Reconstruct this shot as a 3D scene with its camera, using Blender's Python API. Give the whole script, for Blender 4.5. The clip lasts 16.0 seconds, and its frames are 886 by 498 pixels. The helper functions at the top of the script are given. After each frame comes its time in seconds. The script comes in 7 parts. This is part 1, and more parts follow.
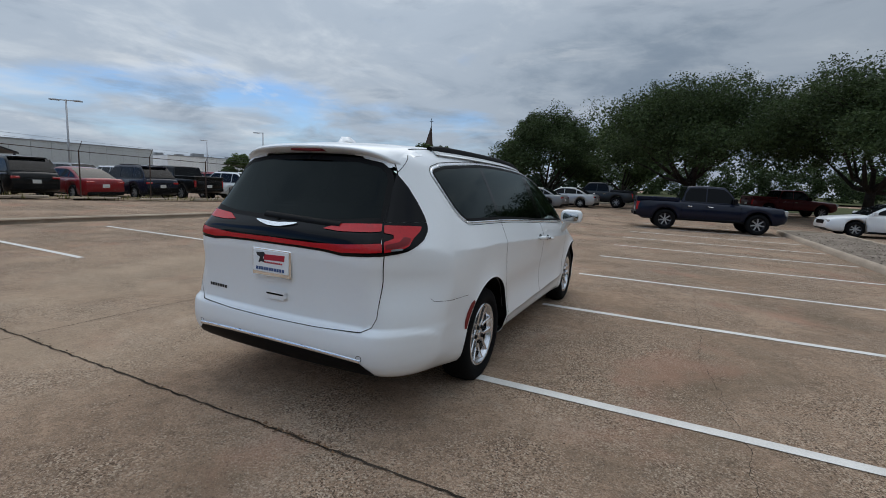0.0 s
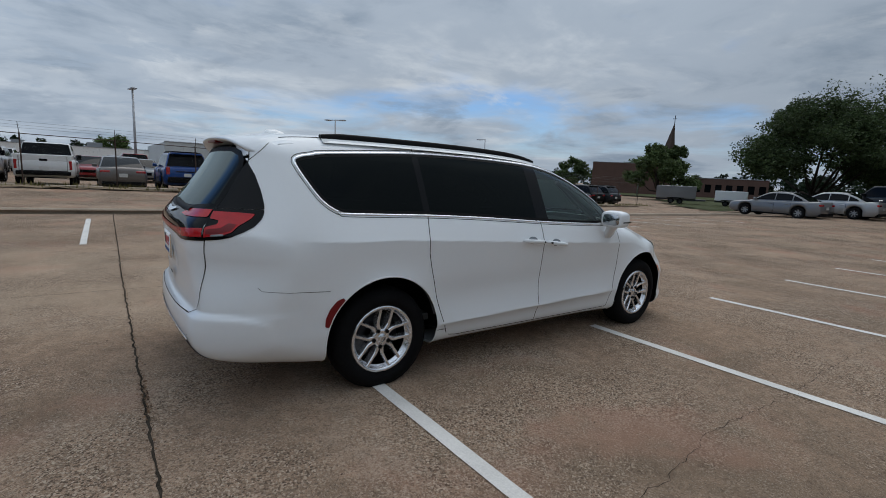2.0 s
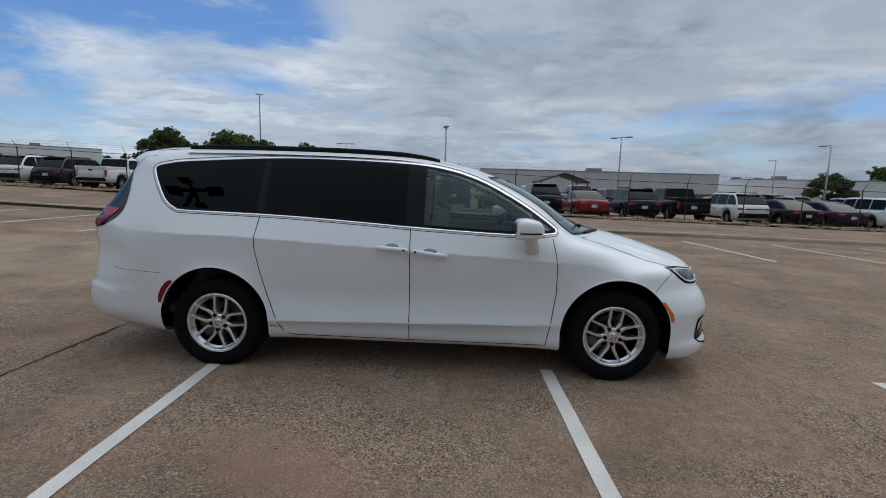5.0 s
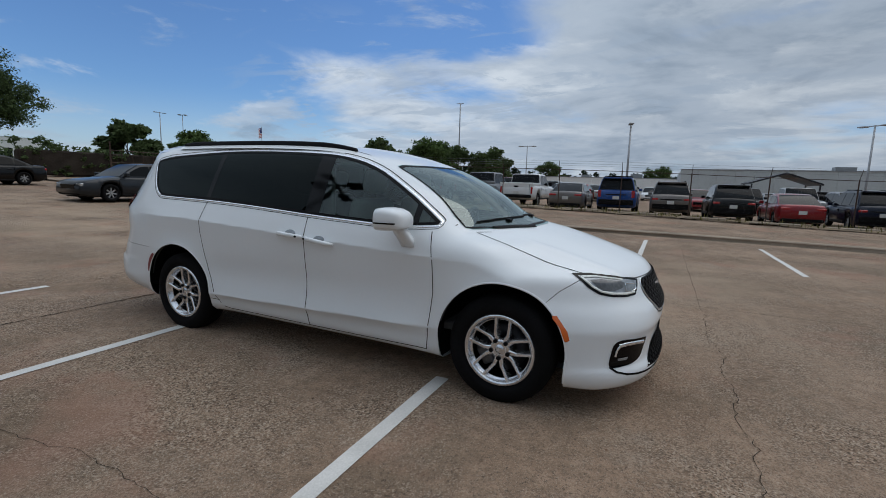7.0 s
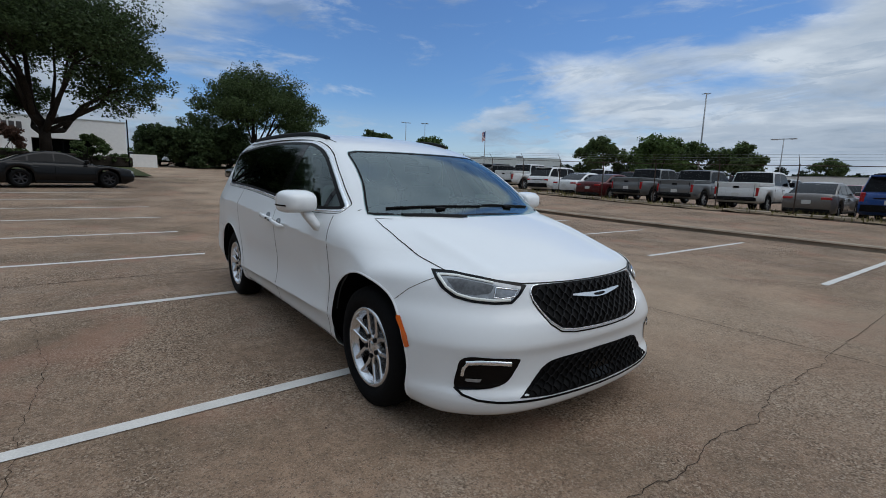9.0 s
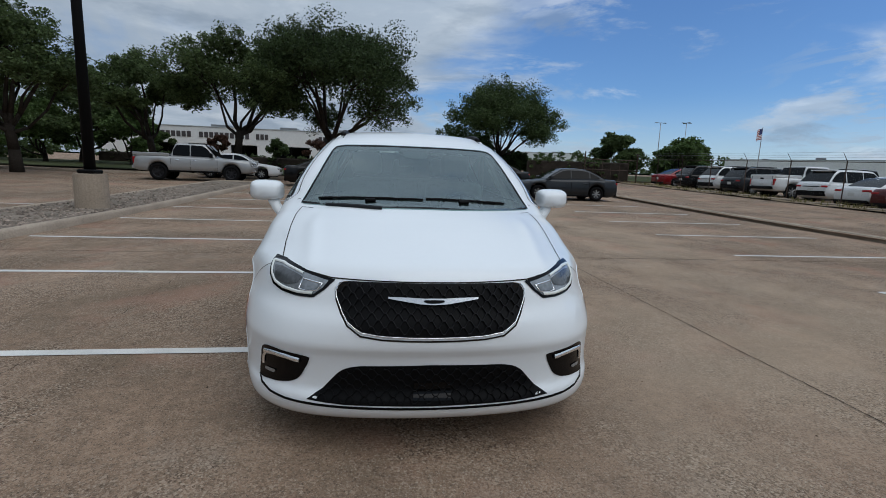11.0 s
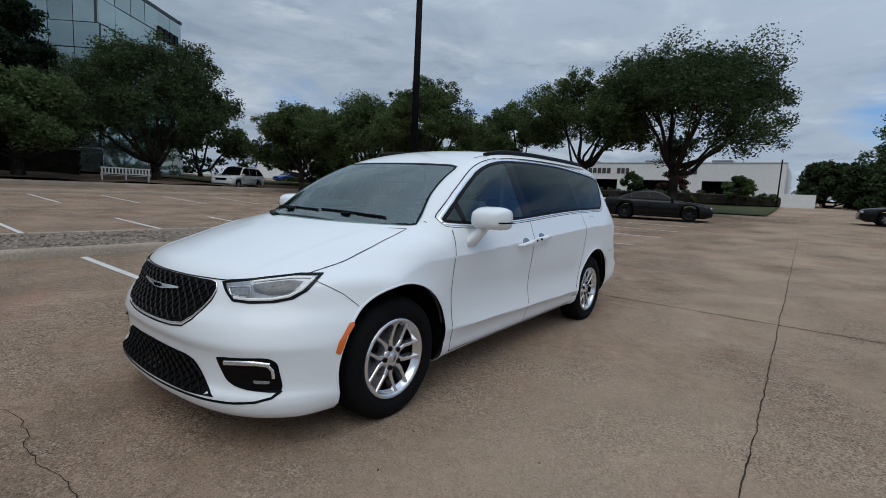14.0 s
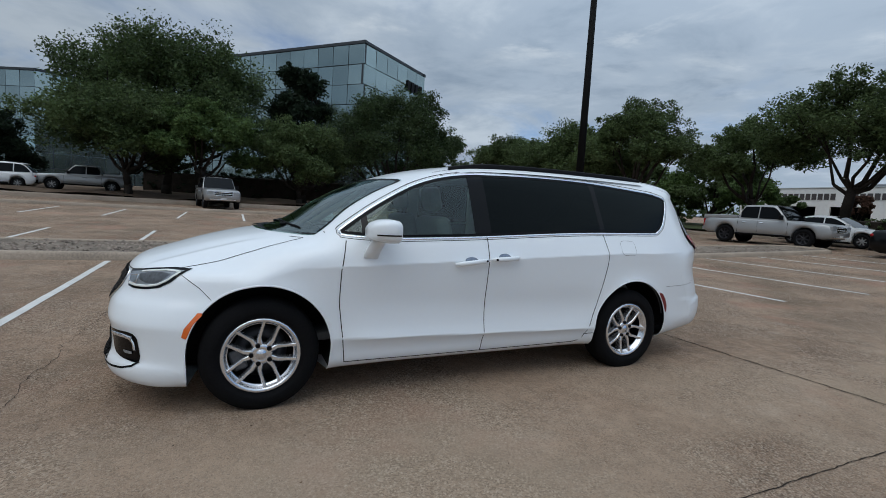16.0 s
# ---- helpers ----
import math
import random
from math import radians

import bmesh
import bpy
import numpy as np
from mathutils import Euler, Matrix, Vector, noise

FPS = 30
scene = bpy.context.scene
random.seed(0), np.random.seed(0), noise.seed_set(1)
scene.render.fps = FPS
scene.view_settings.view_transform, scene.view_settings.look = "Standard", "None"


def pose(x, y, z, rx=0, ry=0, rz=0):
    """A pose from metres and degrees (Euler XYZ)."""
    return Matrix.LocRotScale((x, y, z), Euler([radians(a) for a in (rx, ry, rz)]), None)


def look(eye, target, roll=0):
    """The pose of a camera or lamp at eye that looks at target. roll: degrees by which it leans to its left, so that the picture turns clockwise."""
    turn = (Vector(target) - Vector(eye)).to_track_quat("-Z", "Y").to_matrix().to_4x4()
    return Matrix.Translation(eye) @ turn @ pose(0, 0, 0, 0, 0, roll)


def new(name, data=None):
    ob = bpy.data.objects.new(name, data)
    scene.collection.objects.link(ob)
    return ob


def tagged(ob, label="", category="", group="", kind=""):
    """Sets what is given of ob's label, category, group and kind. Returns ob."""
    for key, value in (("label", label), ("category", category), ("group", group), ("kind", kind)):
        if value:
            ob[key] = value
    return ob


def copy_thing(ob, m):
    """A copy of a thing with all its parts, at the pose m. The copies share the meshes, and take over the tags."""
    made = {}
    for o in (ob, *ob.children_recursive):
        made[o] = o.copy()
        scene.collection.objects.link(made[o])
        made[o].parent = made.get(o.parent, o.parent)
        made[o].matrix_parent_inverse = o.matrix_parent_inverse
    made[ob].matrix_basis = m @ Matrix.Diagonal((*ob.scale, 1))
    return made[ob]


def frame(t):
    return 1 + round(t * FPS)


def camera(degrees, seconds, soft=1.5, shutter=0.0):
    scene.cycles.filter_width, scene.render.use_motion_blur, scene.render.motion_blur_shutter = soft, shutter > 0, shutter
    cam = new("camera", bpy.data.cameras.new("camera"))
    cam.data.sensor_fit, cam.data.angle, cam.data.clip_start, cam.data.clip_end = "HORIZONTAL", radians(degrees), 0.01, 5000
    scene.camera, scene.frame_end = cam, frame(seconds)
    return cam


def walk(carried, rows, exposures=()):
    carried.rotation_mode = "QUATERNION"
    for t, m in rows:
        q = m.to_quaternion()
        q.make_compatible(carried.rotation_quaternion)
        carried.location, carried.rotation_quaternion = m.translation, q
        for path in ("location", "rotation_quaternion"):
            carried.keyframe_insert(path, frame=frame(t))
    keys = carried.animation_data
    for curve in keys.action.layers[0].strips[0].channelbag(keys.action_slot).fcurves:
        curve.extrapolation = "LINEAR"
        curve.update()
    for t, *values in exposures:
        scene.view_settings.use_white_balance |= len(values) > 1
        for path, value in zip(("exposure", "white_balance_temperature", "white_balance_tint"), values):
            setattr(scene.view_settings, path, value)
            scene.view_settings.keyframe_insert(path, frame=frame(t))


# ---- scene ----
cam = camera(87.1, 16.0, 0.9)
PATH = [
    (0, (2.174, -4.811, 1.492), (1.312, -3.028, 1.213), 2.9),
    (0.5, (2.638, -4.487, 1.501), (1.574, -2.817, 1.218), 2.9),
    (1, (3.052, -4.08, 1.5), (1.788, -2.56, 1.203), 3.0),
    (1.5, (3.393, -3.593, 1.505), (1.95, -2.241, 1.2), 3.0),
    (2, (3.711, -3.073, 1.503), (2.116, -1.907, 1.194), 2.8),
    (2.5, (3.956, -2.524, 1.513), (2.236, -1.55, 1.204), 2.3),
    (3, (4.188, -1.958, 1.514), (2.365, -1.19, 1.215), 1.8),
    (3.5, (4.334, -1.403, 1.516), (2.438, -0.839, 1.221), 1.6),
    (4, (4.441, -0.841, 1.506), (2.496, -0.481, 1.216), 1.6),
    (4.5, (4.468, -0.276, 1.481), (2.494, -0.122, 1.199), 1.6),
    (5, (4.456, 0.305, 1.476), (2.475, 0.253, 1.206), 1.6),
    (5.2, (4.43, 0.528, 1.49), (2.453, 0.391, 1.223), 1.8),
    (5.6, (4.349, 0.98, 1.467), (2.389, 0.683, 1.201), 1.7),
    (6.2, (4.155, 1.635, 1.448), (2.246, 1.099, 1.182), 1.7),
    (6.8, (3.874, 2.251, 1.428), (2.049, 1.48, 1.154), 1.7),
    (7.3, (3.577, 2.727, 1.414), (1.848, 1.763, 1.129), 1.6),
    (7.5, (3.447, 2.897, 1.393), (1.766, 1.852, 1.107), 1.7),
    (8, (3.076, 3.29, 1.388), (1.533, 2.052, 1.094), 1.8),
    (8.2, (2.922, 3.446, 1.375), (1.444, 2.133, 1.078), 1.9),
    (8.7, (2.5, 3.764, 1.372), (1.191, 2.282, 1.072), 1.8),
    (9.25, (1.999, 4.058, 1.369), (0.906, 2.411, 1.065), 1.8),
    (9.8, (1.467, 4.285, 1.365), (0.616, 2.502, 1.058), 1.8),
    (10.3, (0.967, 4.432, 1.359), (0.355, 2.554, 1.047), 1.9),
    (10.5, (0.749, 4.478, 1.364), (0.24, 2.569, 1.05), 1.9),
    (11, (0.237, 4.522, 1.346), (-0.016, 2.563, 1.031), 2.1),
    (11.5, (-0.294, 4.544, 1.352), (-0.294, 2.569, 1.037), 2.2),
    (12, (-0.822, 4.458, 1.344), (-0.572, 2.497, 1.041), 2.4),
    (12.5, (-1.331, 4.308, 1.355), (-0.835, 2.393, 1.06), 2.7),
    (13, (-1.828, 4.114, 1.343), (-1.082, 2.279, 1.071), 2.6),
    (13.5, (-2.311, 3.835, 1.346), (-1.319, 2.117, 1.091), 2.6),
    (14, (-2.77, 3.489, 1.34), (-1.562, 1.914, 1.099), 2.8),
    (14.5, (-3.187, 3.073, 1.348), (-1.781, 1.668, 1.121), 2.8),
    (15, (-3.531, 2.646, 1.36), (-1.966, 1.419, 1.144), 3.3),
    (15.5, (-3.792, 2.188, 1.338), (-2.088, 1.159, 1.148), 3.2),
    (16, (-4.033, 1.734, 1.346), (-2.221, 0.905, 1.176), 3.4),
]
walk(cam, [(t, look(eye, target, roll)) for t, eye, target, roll in PATH], [(0, .28, 6500, 10), (1.2, .18, 6490, 10), (2.2, .07, 6470, 10), (4, .06, 6450, 10), (8, -.01, 6370, 10), (11, .04, 6290, 9), (13.5, .06, 6240, 9), (16, .15, 6170, 8)])

# ---- daylight: a cloudy sky with blue gaps and a veiled sun ----
SUN_AZ, SUN_EL = 124.0, 60.0
world = bpy.data.worlds.new("sky")
scene.world = world
world.use_nodes = True
wt = world.node_tree
wt.nodes.clear()


def wn(kind, **kw):
    n = wt.nodes.new(kind)
    for k, v in kw.items():
        n.inputs[k.replace("_", " ")].default_value = v
    return n


def wmath(op, a, b=None):
    n = wt.nodes.new("ShaderNodeMath")
    n.operation = op
    for i, v in enumerate((a, b)):
        if v is None:
            continue
        if isinstance(v, (int, float)):
            n.inputs[i].default_value = v
        else:
            wt.links.new(v, n.inputs[i])
    return n.outputs[0]


def wmix(fac, a, b):
    n = wt.nodes.new("ShaderNodeMix")
    n.data_type = "RGBA"
    for i, v in ((0, fac), (6, a), (7, b)):
        if isinstance(v, (tuple, float)):
            n.inputs[i].default_value = v
        else:
            wt.links.new(v, n.inputs[i])
    return n.outputs[2]


def wramp(v, *stops):
    n = wt.nodes.new("ShaderNodeValToRGB")
    r = n.color_ramp
    r.interpolation = "EASE"
    while len(r.elements) < len(stops):
        r.elements.new(.5)
    for e, (p, c) in zip(r.elements, stops):
        e.position, e.color = p, (c, c, c, 1) if isinstance(c, (int, float)) else c
    wt.links.new(v, n.inputs[0])
    return n.outputs[0]


sky = wt.nodes.new("ShaderNodeTexSky")
sky.sky_type, sky.sun_disc = "NISHITA", False
sky.sun_elevation, sky.sun_rotation = radians(SUN_EL), radians(90 - SUN_AZ)
sky.dust_density, sky.ozone_density = .6, 2.2
tc = wt.nodes.new("ShaderNodeTexCoord")
sep = wt.nodes.new("ShaderNodeSeparateXYZ")
wt.links.new(tc.outputs["Generated"], sep.inputs[0])
up = wmath("ADD", wmath("MAXIMUM", sep.outputs[2], 0.0), .13)
com = wt.nodes.new("ShaderNodeCombineXYZ")
wt.links.new(wmath("DIVIDE", sep.outputs[0], up), com.inputs[0])
wt.links.new(wmath("DIVIDE", sep.outputs[1], up), com.inputs[1])
com.inputs[2].default_value = 3.7


def clouds(scale, detail, rough, shift=(0, 0, 0), stretch=(1, 1, 1), warp=0.0):
    mp = wt.nodes.new("ShaderNodeMapping")
    mp.inputs["Location"].default_value, mp.inputs["Scale"].default_value = shift, stretch
    wt.links.new(com.outputs[0], mp.inputs[0])
    n = wn("ShaderNodeTexNoise", Scale=scale, Detail=detail, Roughness=rough, Distortion=warp)
    wt.links.new(mp.outputs[0], n.inputs["Vector"])
    return n.outputs["Fac"]


broad = clouds(.30, 5, .5, (2.0, .6, 0), warp=.4)
streak = clouds(.85, 9, .57, (7, 3, 2), (1.35, 1.35, 1), .45)
puff = clouds(1.1, 9, .58, (1, 9, 5), (1.3, 1.15, 1), .35)
cover = wmath("ADD", wmath("MULTIPLY", broad, .62), wmath("MULTIPLY", streak, .38))


def towards(azimuth):
    """How nearly a direction points to an azimuth in degrees, 1 at the horizon there."""
    a = radians(azimuth)
    return wmath("ADD", wmath("MULTIPLY", sep.outputs[0], math.cos(a)), wmath("MULTIPLY", sep.outputs[1], math.sin(a)))


# the deck opens to blue in the south-west and stays closed elsewhere
low_gap = wmath("MULTIPLY", wramp(towards(244), (.87, 0.0), (.965, 1.0)), wramp(sep.outputs[2], (.02, .25), (.09, 1.0)))
high_gap = wmath("MULTIPLY", wramp(towards(226), (.74, 0.0), (.90, 1.0)), wramp(sep.outputs[2], (.19, 0.0), (.30, 1.0)))
thin_gap = wmath("MULTIPLY", wramp(towards(128), (.80, 0.0), (.97, .62)), wramp(sep.outputs[2], (.02, .3), (.07, 1.0), (.13, .8), (.22, 0.0)))
gap = wmath("MAXIMUM", wmath("MAXIMUM", low_gap, high_gap), thin_gap)
mask = wramp(wmath("SUBTRACT", wmath("ADD", cover, .075), wmath("MULTIPLY", gap, .235)), (.375, 0.0), (.53, 1.0))
shade = wramp(wmath("ADD", wmath("MULTIPLY", puff, .55), wmath("MULTIPLY", broad, .45)), (.37, (.51, .565, .625, 1)), (.50, (.35, .412, .49, 1)), (.64, (.225, .285, .362, 1)))
tint = wt.nodes.new("ShaderNodeMix")
tint.data_type, tint.blend_type, tint.inputs[0].default_value = "RGBA", "MULTIPLY", 1.0
wt.links.new(sky.outputs[0], tint.inputs[6])
tint.inputs[7].default_value = (.056, .076, .100, 1)
haze = wramp(sep.outputs[2], (.0, .5), (.17, .0))
clear = wmix(haze, tint.outputs[2], (.48, .56, .64, 1))
both = wmix(mask, clear, shade)
# low banks of cumulus with bright heads and grey feet
bank_map = wt.nodes.new("ShaderNodeMapping")
bank_map.inputs["Scale"].default_value, bank_map.inputs["Location"].default_value = (3.2, 3.2, 11.0), (4.0, 1.5, .3)
wt.links.new(tc.outputs["Generated"], bank_map.inputs[0])
bank = wn("ShaderNodeTexNoise", Scale=1.0, Detail=9, Roughness=.60, Distortion=.35)
wt.links.new(bank_map.outputs[0], bank.inputs["Vector"])
foot_map = wt.nodes.new("ShaderNodeMapping")
foot_map.inputs["Scale"].default_value, foot_map.inputs["Location"].default_value = (3.2, 3.2, 11.0), (4.0, 1.5, .75)
wt.links.new(tc.outputs["Generated"], foot_map.inputs[0])
foot = wn("ShaderNodeTexNoise", Scale=1.0, Detail=7, Roughness=.58, Distortion=.35)
wt.links.new(foot_map.outputs[0], foot.inputs["Vector"])
bank_mask = wmath("MULTIPLY", wramp(bank.outputs["Fac"], (.51, 0.0), (.62, .65)), wramp(sep.outputs[2], (.02, .35), (.10, 1.0), (.30, .75), (.55, .0)))
bank_tone = wramp(foot.outputs["Fac"], (.38, (.62, .655, .685, 1)), (.50, (.41, .465, .53, 1)), (.62, (.22, .275, .35, 1)))
both = wmix(bank_mask, both, bank_tone)
# small flat grey cloudlets before the bright west
flake = clouds(2.0, 9, .62, (3, 5, 8), (1.7, 1, 1), .6)
flake_mask = wmath("MULTIPLY", wramp(flake, (.52, 0.0), (.62, .7)), wmath("MULTIPLY", wramp(towards(196), (.78, 0.0), (.95, 1.0)), wramp(sep.outputs[2], (.03, 0.0), (.08, 1.0), (.24, .9), (.34, 0.0))))
both = wmix(flake_mask, both, (.30, .37, .46, 1))
# an overcast sky is brightest overhead
lift = wmath("ADD", 1.0, wmath("MULTIPLY", wmath("POWER", wmath("MAXIMUM", sep.outputs[2], 0.0), 2.0), .95))
brighter = wt.nodes.new("ShaderNodeVectorMath")
brighter.operation = "SCALE"
wt.links.new(both, brighter.inputs[0])
wt.links.new(lift, brighter.inputs["Scale"])
both = brighter.outputs[0]
# the deck is heavier towards the offices and the church
heavy = wmath("MAXIMUM", wmath("ADD", wmath("MULTIPLY", sep.outputs[0], .8), wmath("MULTIPLY", sep.outputs[1], .45)), 0.0)
veil = wmath("MAXIMUM", wmath("ADD", wmath("MULTIPLY", sep.outputs[0], -.5), wmath("MULTIPLY", sep.outputs[1], .85)), 0.0)
dim = wt.nodes.new("ShaderNodeVectorMath")
dim.operation = "SCALE"
wt.links.new(both, dim.inputs[0])
wt.links.new(wmath("SUBTRACT", 1.0, wmath("ADD", wmath("MULTIPLY", heavy, .42), wmath("ADD", wmath("MULTIPLY", veil, .17), wmath("MULTIPLY", wramp(towards(294), (.80, 0.0), (.98, 1.0)), .13)))), dim.inputs["Scale"])
both = dim.outputs[0]
# the thin bright cloud low in the west
bright = wt.nodes.new("ShaderNodeVectorMath")
bright.operation = "SCALE"
wt.links.new(both, bright.inputs[0])
wt.links.new(wmath("ADD", 1.0, wmath("MULTIPLY", wramp(towards(206), (.80, 0.0), (.99, 1.0)), .08)), bright.inputs["Scale"])
both = bright.outputs[0]
bg = wn("ShaderNodeBackground", Strength=1.10)
wt.links.new(both, bg.inputs[0])
out = wt.nodes.new("ShaderNodeOutputWorld")
wt.links.new(bg.outputs[0], out.inputs[0])

lamp = bpy.data.lights.new("sun", "SUN")
lamp.energy, lamp.angle, lamp.color = .85, radians(56), (1, .93, .84)
sun = new("sun", lamp)
sun.matrix_world = look((0, 0, 60), (-math.cos(radians(SUN_AZ)) * math.cos(radians(SUN_EL)), -math.sin(radians(SUN_AZ)) * math.cos(radians(SUN_EL)), 60 - math.sin(radians(SUN_EL))))


# ---- materials ----
def mat(name, base, rough=.5, metal=0.0, var=.12, scale=(.8, 40.0), bump=0.0, coat=0.0, piece=0.0, island=0.0, spec=.5, gloss=.04):
    m = bpy.data.materials.new(name)
    m.use_nodes = True
    nt = m.node_tree
    b = nt.nodes["Principled BSDF"]
    b.inputs["Roughness"].default_value, b.inputs["Metallic"].default_value = rough, metal
    b.inputs["Coat Weight"].default_value, b.inputs["Coat Roughness"].default_value = coat, gloss
    b.inputs["Specular IOR Level"].default_value = spec
    pos = nt.nodes.new("ShaderNodeNewGeometry")
    total = None
    for s, d in zip(scale, (3, 6)):
        n = nt.nodes.new("ShaderNodeTexNoise")
        n.inputs["Scale"].default_value, n.inputs["Detail"].default_value = s, d
        nt.links.new(pos.outputs["Position"], n.inputs["Vector"])
        if total is None:
            total, first = n.outputs["Fac"], n
        else:
            a = nt.nodes.new("ShaderNodeMath")
            a.operation = "ADD"
            nt.links.new(total, a.inputs[0])
            nt.links.new(n.outputs["Fac"], a.inputs[1])
            total, fine = a.outputs[0], n
    mr = nt.nodes.new("ShaderNodeMapRange")
    mr.inputs["From Min"].default_value, mr.inputs["From Max"].default_value = .6, 1.4
    mr.inputs["To Min"].default_value, mr.inputs["To Max"].default_value = 1 - var * 1.6, 1 + var * 1.6
    nt.links.new(total, mr.inputs["Value"])
    value = mr.outputs[0]
    for amount, node, slot in ((piece, "ShaderNodeObjectInfo", "Random"), (island, "ShaderNodeNewGeometry", "Random Per Island")):
        if amount:
            o = nt.nodes.new(node)
            r = nt.nodes.new("ShaderNodeMapRange")
            r.inputs["To Min"].default_value, r.inputs["To Max"].default_value = 1 - amount, 1 + amount
            nt.links.new(o.outputs[slot], r.inputs["Value"])
            k = nt.nodes.new("ShaderNodeMath")
            k.operation = "MULTIPLY"
            nt.links.new(value, k.inputs[0])
            nt.links.new(r.outputs[0], k.inputs[1])
            value = k.outputs[0]
    mul = nt.nodes.new("ShaderNodeMix")
    mul.data_type, mul.blend_type, mul.inputs[0].default_value = "RGBA", "MULTIPLY", 1.0
    mul.inputs[6].default_value = (*base, 1)
    nt.links.new(value, mul.inputs[7])
    nt.links.new(mul.outputs[2], b.inputs["Base Color"])
    if bump:
        bp = nt.nodes.new("ShaderNodeBump")
        bp.inputs["Strength"].default_value, bp.inputs["Distance"].default_value = bump, .02
        nt.links.new(fine.outputs["Fac"], bp.inputs["Height"])
        nt.links.new(bp.outputs[0], b.inputs["Normal"])
    return m


def glass(name, color, rough=.0, mix=.5):
    """Thin tinted glass: part clear tint, part mirror by angle."""
    m = bpy.data.materials.new(name)
    m.use_nodes = True
    nt = m.node_tree
    nt.nodes.clear()
    o, add = nt.nodes.new("ShaderNodeOutputMaterial"), nt.nodes.new("ShaderNodeMixShader")
    tr, gl, fr = nt.nodes.new("ShaderNodeBsdfTransparent"), nt.nodes.new("ShaderNodeBsdfGlossy"), nt.nodes.new("ShaderNodeFresnel")
    tr.inputs[0].default_value, gl.inputs["Roughness"].default_value, fr.inputs[0].default_value = (*color, 1), rough, 1.52 + mix
    gl.inputs[0].default_value = (.86, .98, .97, 1)
    for a, c in ((fr.outputs[0], add.inputs[0]), (tr.outputs[0], add.inputs[1]), (gl.outputs[0], add.inputs[2]), (add.outputs[0], o.inputs[0])):
        nt.links.new(a, c)
    return m


def concrete_material():
    """Old brown exposed-aggregate paving: broad stains, fine grit, pale worn patches."""
    m = mat("old_concrete_paving", (.330, .224, .152), .9, var=.24, scale=(.35, 9.0), spec=.12)
    nt = m.node_tree
    b = nt.nodes["Principled BSDF"]
    pos = nt.nodes.new("ShaderNodeNewGeometry")

    def noise_fac(scale, detail, rough=.6):
        n = nt.nodes.new("ShaderNodeTexNoise")
        n.inputs["Scale"].default_value, n.inputs["Detail"].default_value, n.inputs["Roughness"].default_value = scale, detail, rough
        nt.links.new(pos.outputs["Position"], n.inputs["Vector"])
        return n.outputs["Fac"]

    def ramped(v, a, b2):
        r = nt.nodes.new("ShaderNodeMapRange")
        r.interpolation_type = "SMOOTHSTEP"
        r.inputs["From Min"].default_value, r.inputs["From Max"].default_value = a, b2
        nt.links.new(v, r.inputs["Value"])
        return r.outputs[0]

    def mixed(fac, a, color, kind="MIX", strength=None):
        n = nt.nodes.new("ShaderNodeMix")
        n.data_type, n.blend_type = "RGBA", kind
        if strength is not None:
            k = nt.nodes.new("ShaderNodeMath")
            k.operation = "MULTIPLY"
            nt.links.new(fac, k.inputs[0])
            k.inputs[1].default_value = strength
            fac = k.outputs[0]
        nt.links.new(fac, n.inputs[0])
        nt.links.new(a, n.inputs[6])
        n.inputs[7].default_value = (*color, 1)
        return n.outputs[2]

    col = b.inputs["Base Color"].links[0].from_socket
    grit = noise_fac(70, 4, .8)
    stones = nt.nodes.new("ShaderNodeTexVoronoi")
    stones.inputs["Scale"].default_value = 104
    nt.links.new(pos.outputs["Position"], stones.inputs["Vector"])
    pebble = nt.nodes.new("ShaderNodeSeparateColor")
    nt.links.new(stones.outputs["Color"], pebble.inputs[0])
    # where the cement skin has worn off the aggregate
    worn = ramped(noise_fac(.8, 7, .66), .40, .60)
    patch = noise_fac(1.3, 8, .68)
    col = mixed(ramped(noise_fac(.55, 6), .45, .7), col, (.155, .112, .074), strength=.7)
    col = mixed(ramped(patch, .52, .74), col, (.42, .335, .26), strength=.55)
    stain = nt.nodes.new("ShaderNodeMath")
    stain.operation = "MULTIPLY"
    nt.links.new(ramped(grit, .52, .68), stain.inputs[0])
    nt.links.new(ramped(noise_fac(.7, 6, .65), .40, .58), stain.inputs[1])
    col = mixed(stain.outputs[0], col, (.60, .53, .43), strength=.8)
    col = mixed(ramped(grit, .475, .36), col, (.075, .057, .043), strength=.75)
    col = mixed(ramped(noise_fac(24, 6, .78), .50, .40), col, (.10, .072, .05), strength=.3)
    col = mixed(ramped(noise_fac(150, 3, .7), .55, .66), col, (.56, .48, .38), strength=.5)

    def both_of(a, b2):
        n = nt.nodes.new("ShaderNodeMath")
        n.operation = "MULTIPLY"
        nt.links.new(a, n.inputs[0])
        nt.links.new(b2, n.inputs[1])
        return n.outputs[0]

    col = mixed(both_of(ramped(pebble.outputs[0], .60, .95), worn), col, (.58, .47, .36), strength=.72)
    col = mixed(both_of(ramped(pebble.outputs[1], .55, .95), worn), col, (.070, .046, .030), strength=.85)
    col = mixed(ramped(pebble.outputs[2], .80, .98), col, (.10, .075, .055), strength=.35)
    col = mixed(ramped(noise_fac(.62, 7, .62), .53, .68), col, (.36, .195, .135), strength=.45)
    # the paving west of the van's bay fades paler and yellower
    sep_xy = nt.nodes.new("ShaderNodeSeparateXYZ")
    nt.links.new(pos.outputs["Position"], sep_xy.inputs[0])
